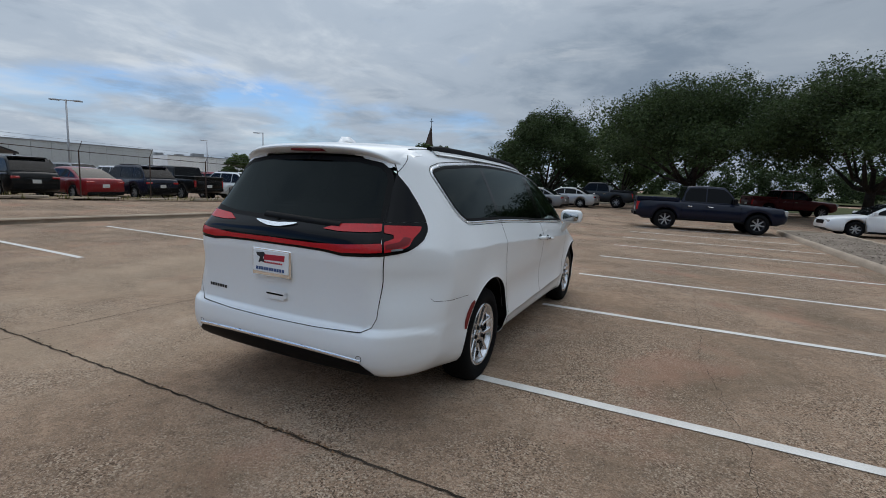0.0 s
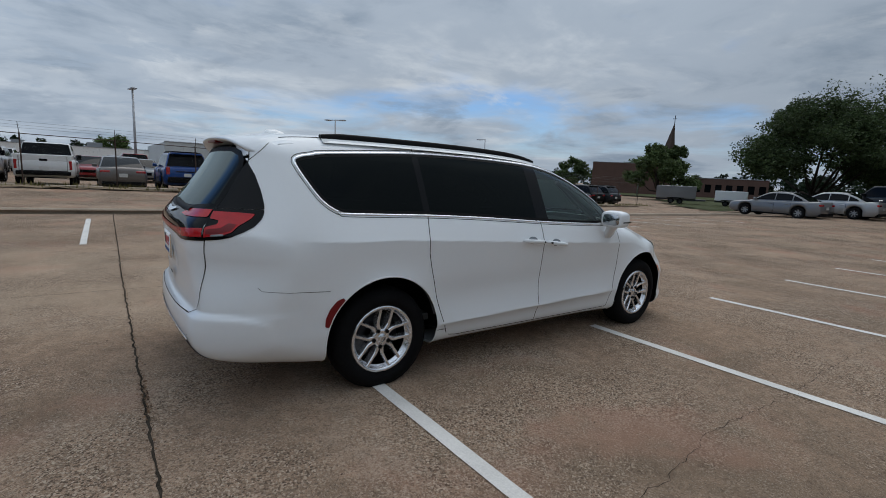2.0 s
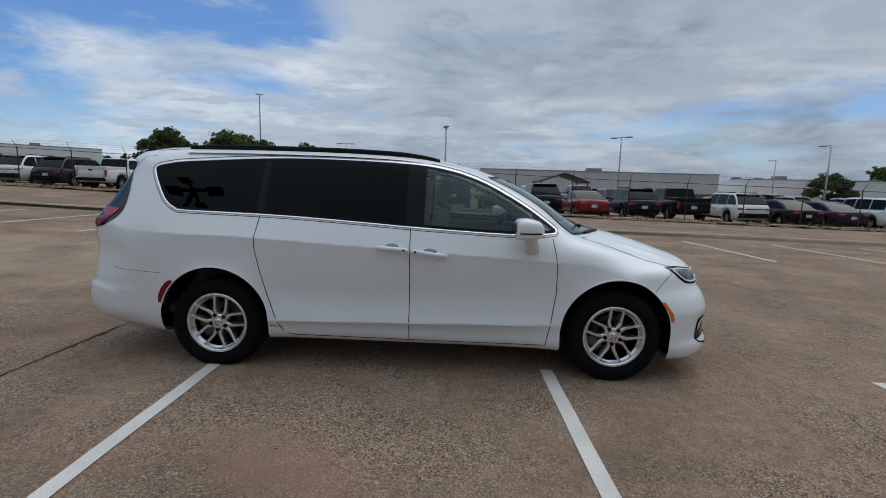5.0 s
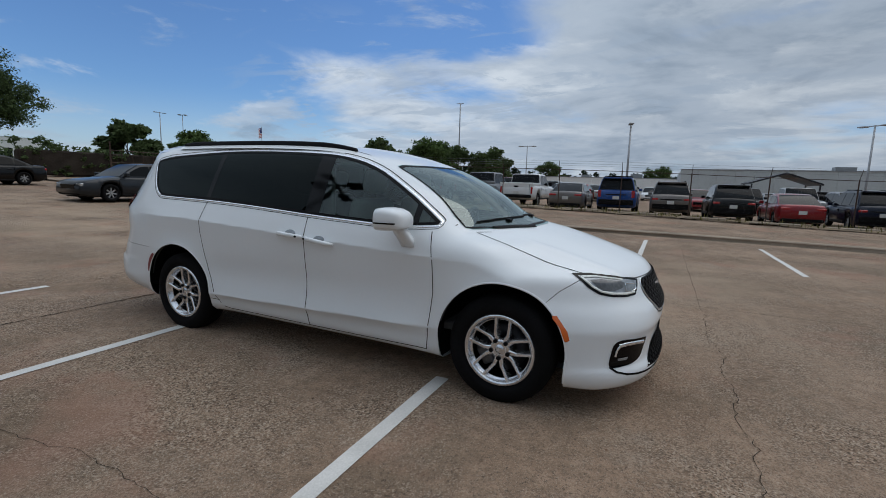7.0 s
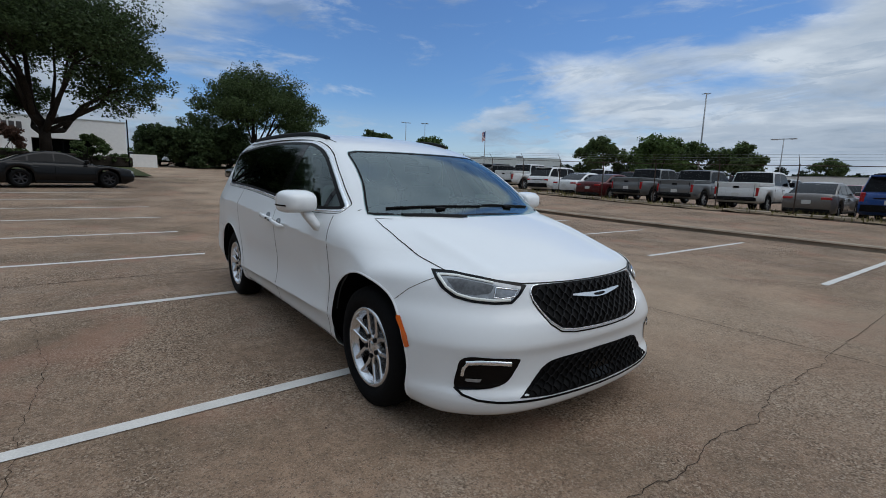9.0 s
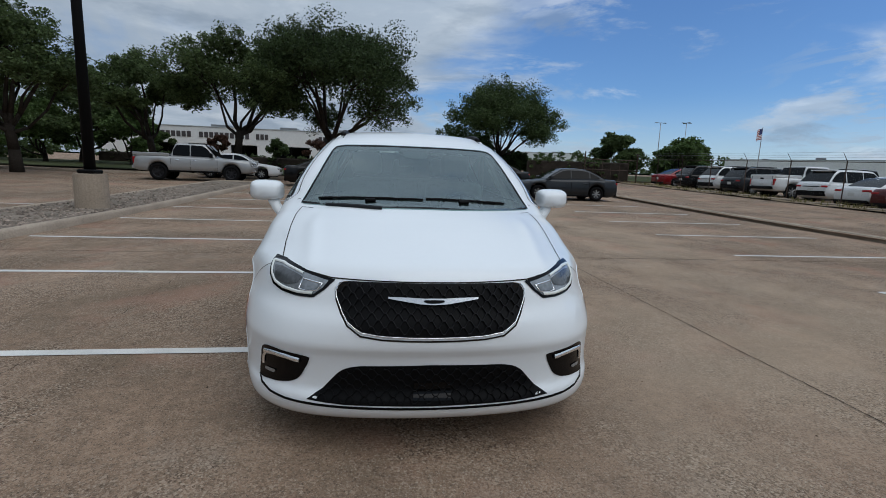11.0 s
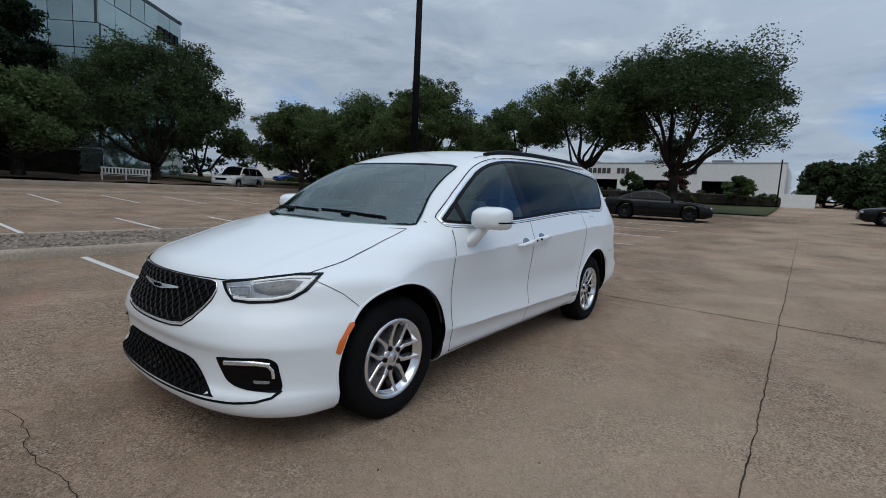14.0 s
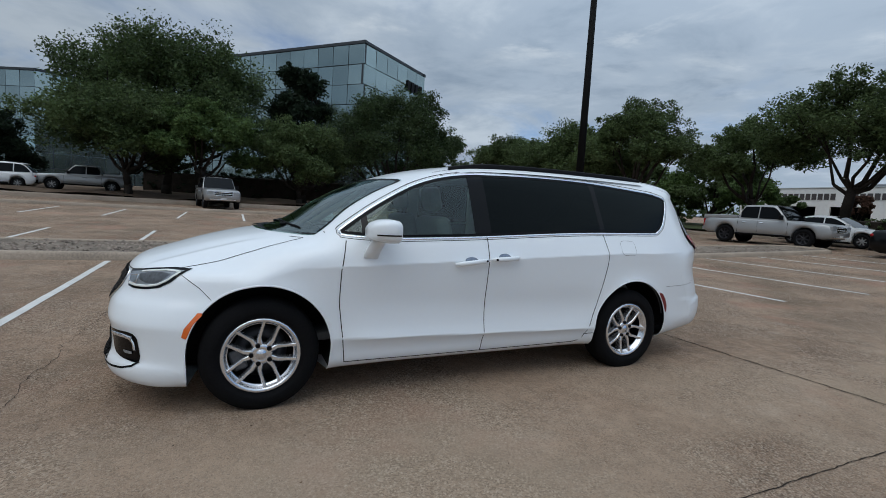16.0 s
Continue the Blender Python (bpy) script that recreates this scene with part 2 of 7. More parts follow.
    pale = both_of(both_of(ramped(sep_xy.outputs[0], -.2, -1.8), ramped(sep_xy.outputs[0], -7.5, -4.5)), both_of(ramped(sep_xy.outputs[1], 5.0, 2.0), ramped(noise_fac(.5, 5, .6), .30, .60)))
    col = mixed(pale, col, (.50, .385, .275), strength=.42)
    nt.links.new(col, b.inputs["Base Color"])
    bp = nt.nodes.new("ShaderNodeBump")
    bp.inputs["Strength"].default_value, bp.inputs["Distance"].default_value = 1.0, .010
    high = nt.nodes.new("ShaderNodeMath")
    high.operation = "ADD"
    nt.links.new(grit, high.inputs[0])
    nt.links.new(both_of(pebble.outputs[0], worn), high.inputs[1])
    nt.links.new(high.outputs[0], bp.inputs["Height"])
    nt.links.new(bp.outputs[0], b.inputs["Normal"])
    return m


M = dict(
    paving=concrete_material(),
    line=mat("worn_white_line_paint", (.62, .60, .56), .7, var=.12, scale=(3, 90)),
    kerb=mat("weathered_kerb_concrete", (.35, .285, .22), .9, var=.22, scale=(.9, 30), bump=.3, spec=.2),
    slab_gap=mat("dirt_filled_joint", (.045, .036, .028), .95, var=.4, scale=(4, 60), spec=.05),
    # joint: dark strips on the van's skin stand for the shade in its gaps
    joint=mat("dark_gap_line", (.018, .014, .011), .95, var=.4, scale=(4, 60), spec=.05),
    white_paint=mat("white_car_paint", (.82, .85, .865), .5, var=.006, coat=.75, gloss=.03, spec=.2),
    black_trim=mat("black_plastic_trim", (.004, .004, .0045), .55, var=.1, spec=.12),
    gloss_black=mat("gloss_black_trim", (.0025, .0025, .003), .08, var=.05, spec=.18),
    tyre=mat("tyre_rubber", (.006, .006, .0065), .85, var=.2, scale=(6, 80), bump=.1, spec=.12),
    alloy=mat("silver_alloy", (.72, .73, .75), .20, .85, var=.04),
    dark_metal=mat("dark_metal", (.05, .05, .055), .5, .7, var=.15),
    mirror=mat("mirror_glass", (.45, .47, .48), .02, 1.0, var=.01),
    chrome=mat("bright_chrome", (.86, .87, .88), .06, 1.0, var=.02),
    satin_trim=mat("bright_satin_trim", (.90, .91, .92), .26, .9, var=.02),
    red_lens=mat("red_lamp_lens", (.46, .010, .014), .25, var=.12, scale=(9, 70), coat=.35, spec=.3, gloss=.02),
    amber=mat("amber_lamp_lens", (.72, .14, .02), .18, var=.06, coat=.6),
    dark_red=mat("dark_red_reflector", (.17, .008, .010), .3, var=.06, coat=.1, spec=.3),
    lamp_clear=mat("clear_lamp_reflector", (.33, .35, .365), .15, .5, var=.25, scale=(8, 60)),
    lamp_strip=mat("pale_light_strip", (.78, .80, .76), .3, var=.05, coat=.5),
    tint_glass=glass("privacy_glass", (.006, .007, .008), mix=-.29),
    side_glass=glass("green_side_glass", (.50, .60, .555), mix=.1),
    screen_glass=glass("windscreen_glass", (.54, .69, .66), mix=.8),
    beige=mat("beige_interior_trim", (.55, .53, .49), .8, var=.08),
    cabin_grey=mat("dark_grey_cabin_trim", (.085, .088, .09), .75, var=.12),
    dull_iron=mat("dull_cast_iron", (.16, .16, .165), .5, .6, var=.2),
    grille_bar=mat("grille_lattice_plastic", (.005, .005, .006), .32, var=.1, spec=.18),
    lamp_grey=mat("smoked_lamp_inside", (.10, .105, .11), .2, .3, var=.3, scale=(12, 60), coat=.4),
    seat=mat("grey_seat_leather", (.30, .30, .30), .6, var=.1, bump=.1),
)


# ---- mesh helpers ----
def link(name, bm, material=None, parent=None, label="", smooth=False, **tags):
    me = bpy.data.meshes.new(name)
    bm.normal_update()
    bm.to_mesh(me)
    bm.free()
    if smooth:
        for p in me.polygons:
            p.use_smooth = True
    for m in (material if isinstance(material, (list, tuple)) else [material]):
        if m:
            me.materials.append(m)
    ob = new(name, me)
    if parent:
        ob.parent = parent
    return tagged(ob, label, **tags)


def part(name, bm, material, parent, label="", smooth=False):
    return link(name, bm, material, parent, label, smooth)


def mesh_part(name, verts, faces, material, parent=None, label="", smooth=False, **tags):
    me = bpy.data.meshes.new(name)
    me.from_pydata([tuple(map(float, v)) for v in verts], [], [tuple(map(int, f)) for f in faces])
    me.update()
    if smooth:
        me.shade_smooth()
    if material:
        me.materials.append(material)
    ob = new(name, me)
    if parent:
        ob.parent = parent
    return tagged(ob, label, **tags)


def thing(name, m, label, category, group="", kind=""):
    ob = new(name)
    ob.matrix_world = m
    return tagged(ob, label, category, group, kind)


def box(bm, lo, hi, bevel=0.0, m=None, segments=1):
    c, d = [(a + b) / 2 for a, b in zip(lo, hi)], [b - a for a, b in zip(lo, hi)]
    mm = (m or Matrix()) @ Matrix.Translation(c) @ Matrix.Diagonal((*d, 1))
    made = bmesh.ops.create_cube(bm, size=1, matrix=mm)
    if bevel:
        edges = list({e for v in made["verts"] for e in v.link_edges})
        bmesh.ops.bevel(bm, geom=edges, offset=bevel, segments=segments, affect="EDGES", profile=.5)
    return bm


def cyl(bm, a, b, r1, r2=None, n=12, caps=True):
    a, b = Vector(a), Vector(b)
    d = b - a
    m = Matrix.Translation((a + b) / 2) @ d.to_track_quat("Z", "Y").to_matrix().to_4x4()
    bmesh.ops.create_cone(bm, cap_ends=caps, segments=n, radius1=r1, radius2=r1 if r2 is None else r2, depth=d.length, matrix=m)
    return bm


def lathe(profile, n=32, axis="x"):
    """Verts and faces of a profile of (along, radius) turned round an axis."""
    v, f, k = [], [], len(profile)
    for i in range(n):
        a = 2 * math.pi * i / n
        for s, r in profile:
            p = (s, r * math.cos(a), r * math.sin(a))
            v.append(p if axis == "x" else (p[1], p[2], p[0]))
    for i in range(n):
        for j in range(k - 1):
            f.append((i * k + j, i * k + j + 1, (i + 1) % n * k + j + 1, (i + 1) % n * k + j))
    return v, f


# ---- ground ----
def loop_distance(pts, q):
    """Signed distance of points q (n, 2) to the closed line pts, negative inside."""
    a, e = pts, np.roll(pts, -1, 0) - pts
    best, inside = np.full(len(q), 1e9), np.zeros(len(q), bool)
    for p, d in zip(a, e):
        w = q - p
        h = np.clip((w @ d) / (d @ d + 1e-12), 0, 1)
        best = np.minimum(best, ((w - h[:, None] * d) ** 2).sum(1))
        over = (p[1] > q[:, 1]) != (p[1] + d[1] > q[:, 1])
        inside ^= over & (q[:, 0] < p[0] + d[0] * (q[:, 1] - p[1]) / (d[1] if abs(d[1]) > 1e-9 else 1e-9))
    return np.where(inside, -1, 1) * np.sqrt(best)


def soft(v, w=3.0):
    return w * math.log1p(math.exp(max(min(v / w, 40), -40))) if v / w < 40 else v


def ease(v, a, b):
    t = min(max((v - a) / (b - a), 0), 1)
    return t * t * (3 - 2 * t)


def terrain(x, y):
    """Height of the ground: flat round the van, rising gently to the street and the offices, falling to the far fence corner."""
    a, b, c = .03 * soft(x - 9), .034 * soft(-y - 6), .02 * soft(y - 20) * ease(x, -16, -8)
    up = min(max(a, b, c) + .25 * (a + b + c - max(a, b, c)), 2.6)
    west = ease(-x, 4, 14)
    down = -min(.018 * soft(y - 4) * west, .40)
    step = .18 * ease(-x, 14, 20) * (1 - ease(y, -3, 9))
    return up + down + step - .004


def axis_steps(lo, hi, fine):
    out, v, s = [0.0], 0.0, fine
    while v < hi:
        v += s
        out.append(v)
        s *= 1.0 if v < 16 else 1.12
    v, s = 0.0, fine
    while v > lo:
        v -= s
        out.insert(0, v)
        s *= 1.0 if v > -16 else 1.12
    return out


gx, gy = axis_steps(-2400, 2400, 1.0), axis_steps(-2400, 2400, 1.0)
verts = [(x, y, terrain(x, y)) for y in gy for x in gx]
nx = len(gx)
faces = [(j * nx + i, j * nx + i + 1, (j + 1) * nx + i + 1, (j + 1) * nx + i) for j in range(len(gy) - 1) for i in range(nx - 1)]
mesh_part("ground", verts, faces, M["paving"], None, "stained brown exposed-aggregate concrete parking lot", True, category="parking lot", kind="structure")


def strip(points, width, lift=.004, jitter=0.0, seed=0, step=.5):
    """A ribbon on the ground along a line of (x, y)."""
    rnd, v, f, line = random.Random(seed), [], [], []
    for (x0, y0), (x1, y1) in zip(points, points[1:]):
        n = max(1, int(math.hypot(x1 - x0, y1 - y0) / step))
        line += [(x0 + (x1 - x0) * k / n, y0 + (y1 - y0) * k / n) for k in range(n)]
    line.append(points[-1])
    for i, (x, y) in enumerate(line):
        a, b = line[max(i - 1, 0)], line[min(i + 1, len(line) - 1)]
        dx, dy = b[0] - a[0], b[1] - a[1]
        d = math.hypot(dx, dy) or 1
        w = width / 2 * (1 + jitter * rnd.uniform(-1, 1))
        o = jitter * width * rnd.uniform(-1.5, 1.5)
        for s in (-1, 1):
            px, py = x - dy / d * (s * w + o), y + dx / d * (s * w + o)
            v.append((px, py, terrain(px, py) + lift))
    f = [(2 * i, 2 * i + 2, 2 * i + 3, 2 * i + 1) for i in range(len(line) - 1)]
    return v, f


def line_mark(points, width=.10, **tags):
    v, f = strip(points, width, .006, .03, int(abs(points[0][0] * 7 + points[0][1] * 31)), .35)
    return mesh_part("parking_line", v, f, M["line"], None, "worn white painted parking line on the concrete", category="parking line", group="parking lines", kind="structure")


for y in (-20.7, -18.0, -15.3, -12.6, -9.85, -7.1, -4.28, -1.575, 1.075, 3.72, 6.45, 9.17, 11.9, 14.6, 17.3, 20.0):
    line_mark([(.80, y), (6.28, y + .07)])
for k in range(-8, 8):
    y = 2.02 + k * 2.72
    x = -6.25 + .03 * y
    line_mark([(x - 4.4, y), (x, y)])
for k in range(-4, 5):
    line_mark([(9.15, 1.2 + 2.65 * k), (13.0, 1.25 + 2.65 * k)])
    line_mark([(18.6, 1.2 + 2.62 * k), (23.3, 1.2 + 2.62 * k)])


# ---- slab joints and cracks ----
def crack(points, width, wander, seed, label):
    rnd, line, ox, oy = random.Random(seed), [], 0.0, 0.0
    for (x0, y0), (x1, y1) in zip(points, points[1:]):
        n = max(2, int(math.hypot(x1 - x0, y1 - y0) / .05))
        for k in range(n):
            ox, oy = .86 * ox + rnd.gauss(0, wander * .62), .86 * oy + rnd.gauss(0, wander * .62)
            line.append((x0 + (x1 - x0) * k / n + ox, y0 + (y1 - y0) * k / n + oy))
    v, f = strip(line, width * .50, .005, .42, seed, .2)
    mesh_part("slab_joint", v, f, M["slab_gap"], None, label, category="joint", group="slab joints", kind="structure")


crack([(-12.2, -2.9), (-2.7, -2.95), (2, -2.93), (6.3, -2.9)], .026, .0022, 3, "wide dark open joint in the concrete")
crack([(-2.68, -20), (-2.68, 22)], .014, .004, 4, "straight dark slab joint")
crack([(-12, 2.85), (-2.6, 2.93)], .008, .006, 5, "thin slab joint")
crack([(-2.6, 2.95), (-.3, 2.97), (.6, 3.0), (1.6, 2.96), (6.3, 3.0)], .008, .022, 6, "jagged crack in the concrete")
crack([(2.62, 3.0), (2.6, .6), (2.52, -.15), (2.62, -.75), (2.7, -1.35), (2.66, -2.9)], .006, .018, 7, "thin wandering crack")
crack([(-12, -8.6), (-2.6, -8.7), (6.3, -8.7)], .010, .005, 8, "thin slab joint")
crack([(-12, 8.6), (6.0, 8.7)], .010, .005, 9, "thin slab joint")
crack([(-8.2, -18), (-8.2, 18)], .008, .004, 10, "thin slab joint")
rnd = random.Random(5)
v, f = [], []
for k in range(900):
    if k < 500:
        x, y, r = rnd.uniform(-5, 5), rnd.uniform(-6, 6), rnd.uniform(.003, .008)
    else:
        x, y, r = rnd.gauss(.4, .25) if k < 620 else rnd.uniform(-8, 5), -2.93 + rnd.gauss(0, .018), rnd.uniform(.004, .010)
    z, n = terrain(x, y) + .003, len(v)
    a = rnd.uniform(0, 6)
    v += [(x + r * math.cos(a + q) * rnd.uniform(.6, 1.6), y + r * math.sin(a + q), z + (.006 if q == 4.2 else 0)) for q in (0, 1.6, 3.1, 4.2)]
    f += [(n, n + 1, n + 2), (n, n + 2, n + 3)]
mesh_part("litter", v, f, mat("dry_leaf_bits", (.15, .085, .045), .9, var=.3, island=.7), None, "dry leaf bits and grit on the concrete", category="litter", kind="stuff")


# ---- kerbs, islands, verges ----
def kerb(points, w=.16, h=.15, name="kerb", label="weathered concrete kerb"):
    """A rounded kerb along a line; its face is to the line's right."""
    line = []
    for (x0, y0), (x1, y1) in zip(points, points[1:]):
        n = max(1, int(math.hypot(x1 - x0, y1 - y0) / 1.0))
        line += [(x0 + (x1 - x0) * k / n, y0 + (y1 - y0) * k / n) for k in range(n)]
    line.append(points[-1])
    prof = [(w / 2 + .02, -.03), (w / 2, h * .65), (w / 2 - .03, h - .008), (w / 2 - .06, h), (-w / 2 + .03, h), (-w / 2, h - .02), (-w / 2, -.03)]
    v, f, k = [], [], len(prof)
    for i, (x, y) in enumerate(line):
        a, b = line[max(i - 1, 0)], line[min(i + 1, len(line) - 1)]
        d = math.hypot(b[0] - a[0], b[1] - a[1]) or 1
        nx_, ny_ = (b[1] - a[1]) / d, -(b[0] - a[0]) / d
        z = terrain(x, y)
        v += [(x + nx_ * o, y + ny_ * o, z + q) for o, q in prof]
    for i in range(len(line) - 1):
        f += [(i * k + j, (i + 1) * k + j, (i + 1) * k + j + 1, i * k + j + 1) for j in range(k - 1)]
    f += [tuple(range(k)), tuple(len(v) - 1 - j for j in range(k))]
    return mesh_part(name, v, f, M["kerb"], None, label, True, category="kerb", kind="structure")


def sheet(name, outline, material, label, category, lift=.10, step=1.0, bumpy=.0, seed=1):
    """A patch of ground inside an outline of (x, y)."""
    loop = np.array(outline, float)
    lo, hi = loop.min(0), loop.max(0)
    n = np.maximum(((hi - lo) / step).astype(int) + 1, 2)
    g = np.stack(np.meshgrid(np.linspace(lo[0], hi[0], n[0]), np.linspace(lo[1], hi[1], n[1]), indexing="ij"), -1)
    mid = ((g[1:, 1:] + g[:-1, :-1]) / 2).reshape(-1, 2)
    keep = (loop_distance(loop, mid) < 0).reshape(n[0] - 1, n[1] - 1)
    idx = np.arange(n[0] * n[1]).reshape(n)
    f = np.stack([idx[:-1, :-1], idx[1:, :-1], idx[1:, 1:], idx[:-1, 1:]], -1)[keep]
    rnd = random.Random(seed)
    v = [(x, y, terrain(x, y) + lift + bumpy * rnd.random()) for x, y in g.reshape(-1, 2)]
    return mesh_part(name, v, f, material, None, label, True, category=category, kind="structure")
# ---- the shape of the van: an implicit body, y forward, metres ----
PROFILE = [(2.20, .17), (2.40, .175), (2.472, .205), (2.500, .255), (2.496, .30), (2.470, .34), (2.466, .42), (2.474, .50), (2.492, .555), (2.478, .65), (2.44, .72), (2.408, .80), (2.37, .862), (2.30, .912),
           (2.14, .968), (1.95, 1.03), (1.76, 1.08), (1.57, 1.12), (1.43, 1.15), (1.30, 1.215), (1.09, 1.36), (.83, 1.497), (.53, 1.61), (.28, 1.675),
           (.0, 1.722), (-.4, 1.752), (-.9, 1.768), (-1.4, 1.768), (-1.9, 1.754), (-2.12, 1.742), (-2.24, 1.722), (-2.325, 1.69), (-2.37, 1.645), (-2.395, 1.595),
           (-2.46, 1.49), (-2.56, 1.35), (-2.66, 1.23), (-2.718, 1.16), (-2.73, 1.05), (-2.722, .98), (-2.708, .85), (-2.700, .665), (-2.708, .640), (-2.740, .616),
           (-2.750, .57), (-2.750, .5), (-2.725, .41), (-2.645, .345), (-2.4, .29), (-2.0, .24), (-1.0, .235), (.0, .23), (1.0, .22), (1.9, .19)]
WIDTHS = [(.15, .93), (.25, .957), (.30, .968), (.38, .975), (.44, .99), (.55, .992), (.75, 1.004), (.90, 1.004), (1.0, .998), (1.08, .982),
          (1.15, .957), (1.25, .915), (1.35, .868), (1.45, .82), (1.55, .768), (1.62, .728), (1.70, .668), (1.80, .58)]


def smooth_loop(pts, n=4):
    p, out = np.array(pts, float), []
    a, b, c, d = np.roll(p, 1, 0), p, np.roll(p, -1, 0), np.roll(p, -2, 0)
    for k in range(n):
        t = k / n
        out.append(.5 * (2 * b + (c - a) * t + (2 * a - 5 * b + 4 * c - d) * t * t + (3 * b - a - 3 * c + d) * t ** 3))
    return np.stack(out, 1).reshape(-1, 2)


GY, GZ = np.arange(-3.2, 3.2, .016), np.arange(-.1, 2.3, .016)
_mesh = np.meshgrid(GY, GZ, indexing="ij")
FIELD = loop_distance(smooth_loop(PROFILE), np.stack([_mesh[0].ravel(), _mesh[1].ravel()], 1)).reshape(len(GY), len(GZ))


def grid_value(field, y, z):
    u, v = np.clip((y + 3.2) / .016, 0, len(GY) - 1.001), np.clip((z + .1) / .016, 0, len(GZ) - 1.001)
    i, j = u.astype(int), v.astype(int)
    u, v = u - i, v - j
    return (field[i, j] * (1 - u) + field[i + 1, j] * u) * (1 - v) + (field[i, j + 1] * (1 - u) + field[i + 1, j + 1] * u) * v


def ramp(v, a, b):
    t = np.clip((v - a) / (b - a), 0, 1)
    return t * t * (3 - 2 * t)


WHEEL_Y, WHEEL_Z, ARCH = 1.5445, .385, .43
_wz, _ww = np.array(WIDTHS).T
_fine = np.linspace(.15, 1.8, 166)
_wide = np.convolve(np.pad(np.interp(_fine, _wz, _ww), 4, "edge"), np.ones(9) / 9, "valid")


def half_width(y, z):
    w = np.interp(z, _fine, _wide)
    w = w * (1 - .02 * np.clip((y - 1.35) / 1.1, 0, 1.3) ** 2 - .032 * np.clip((-y - 1.3) / 1.3, 0, 1.3) ** 2)
    # the doors' lower flare and the shoulder line, both sharp edges
    mid = ramp(y, -1.32, -.95) * (1 - ramp(y, .85, 1.2))
    d = z - (.425 + .018 * y)
    w = w - .012 * mid * np.exp(-((z - .66 - .03 * y) / .13) ** 2) + .032 * mid * np.where(d > 0, np.exp(-np.abs(d) / .07), np.exp(-np.abs(d) / .05))
    d = z - (.985 - .05 * y - .02 * ramp(-y, 1.3, 2.0))
    edge = np.where(d > 0, np.exp(-np.abs(d) / .09), np.exp(-np.abs(d) / .11))
    w = w + .026 * edge * ramp(y, -2.25, -1.75) * (1 - ramp(y, .9, 1.5))
    # the bumper's shelf runs round the rear corner
    w = w + .014 * ramp(-y, 2.05, 2.45) * ramp(-z, -.66, -.60)
    for c in (-WHEEL_Y, WHEEL_Y):
        r = np.hypot(y - c, z - WHEEL_Z)
        w = w + np.where(r > ARCH, .020 * np.exp(-(r - ARCH) / .075), .020) * (1 - ramp(z, .80, .98))
    return w


def body(x, y, z):
    """Below zero inside the van's body."""
    x = np.abs(x)
    low = ramp(z, .48, .80)
    nose = (.165 + .155 * low) * x ** 2 + (.40 + .02 * low) * x ** 6
    screen = .20 * x ** 2 + .12 * x ** 6
    k = ramp(z, 1.0, 1.2)
    ahead = screen + (nose - screen) * (1 - k) * ramp(y, 1.15, 1.85)
    # the tail is flat across the gate, then turns sharply round its corners
    knee = .79 - .09 * ramp(z, .62, .95) - .14 * np.clip(z - 1.1, 0, .6)
    tail = .07 * x ** 2 + .0405 * np.log1p(np.exp(np.clip((x - knee) / .03, -30, 30)))
    t = ramp(y, -1.0, -.2)
    yy = y + ahead * t - tail * (1 - t)
    crown = .055 * x ** 2 + .03 * x ** 4 - .010 * np.exp(-((x - (.66 - .06 * ramp(y, 1.5, 2.3))) / .045) ** 2) * ramp(y, 1.45, 1.75)
    side, prof = (x - half_width(y, z)) * .93, grid_value(FIELD, yy, z + crown * ramp(z, .75, .95))
    k = .10 - .02 * ramp(y, 1.3, 1.8) + .03 * ramp(-y, 1.8, 2.4)
    h = np.maximum(k - np.abs(side - prof), 0) / k
    return np.maximum(side, prof) + h * h * k / 4


def shoot(a, b):
    """The surface between outer points a and inner points b, (n, 3) each."""
    lo, hi = np.zeros(len(a)), np.ones(len(a))
    # march first, for the outermost crossing
    found = np.zeros(len(a), bool)
    for s in np.linspace(0, 1, 45):
        p = a + (b - a) * s
        inn = body(*p.T) < 0
        hi = np.where(inn & ~found, s, hi)
        found |= inn
    lo = np.maximum(hi - 1 / 44, 0)
    for _ in range(14):
        m = (lo + hi) / 2
        inn = body(*(a + (b - a) * m[:, None]).T) < 0
        hi, lo = np.where(inn, m, hi), np.where(inn, lo, m)
    return a + (b - a) * ((lo + hi) / 2)[:, None]


def normals(p, e=.004):
    g = np.stack([body(*(p + e * d).T) - body(*(p - e * d).T) for d in np.eye(3)], 1)
    return g / np.linalg.norm(g, axis=1, keepdims=True)


def on_side(yz, s=1, lift=0.0):
    """Places of the side view on the van's flank; s: 1 right, -1 left."""
    q = np.array(yz, float).reshape(-1, 2)
    p = shoot(np.c_[np.full(len(q), 1.3), q], np.c_[np.full(len(q), .2), q])
    p = p + lift * normals(p)
    return p * (s, 1, 1)


def on_end(xz, s=1, lift=0.0):
    """Places of the front view (s 1) or rear view (s -1) on the van's end."""
    q = np.array(xz, float).reshape(-1, 2)
    o = np.ones(len(q))
    p = shoot(np.c_[q[:, 0], 3.0 * s * o, q[:, 1]], np.c_[q[:, 0], .3 * s * o, q[:, 1]])
    return p + lift * normals(p)


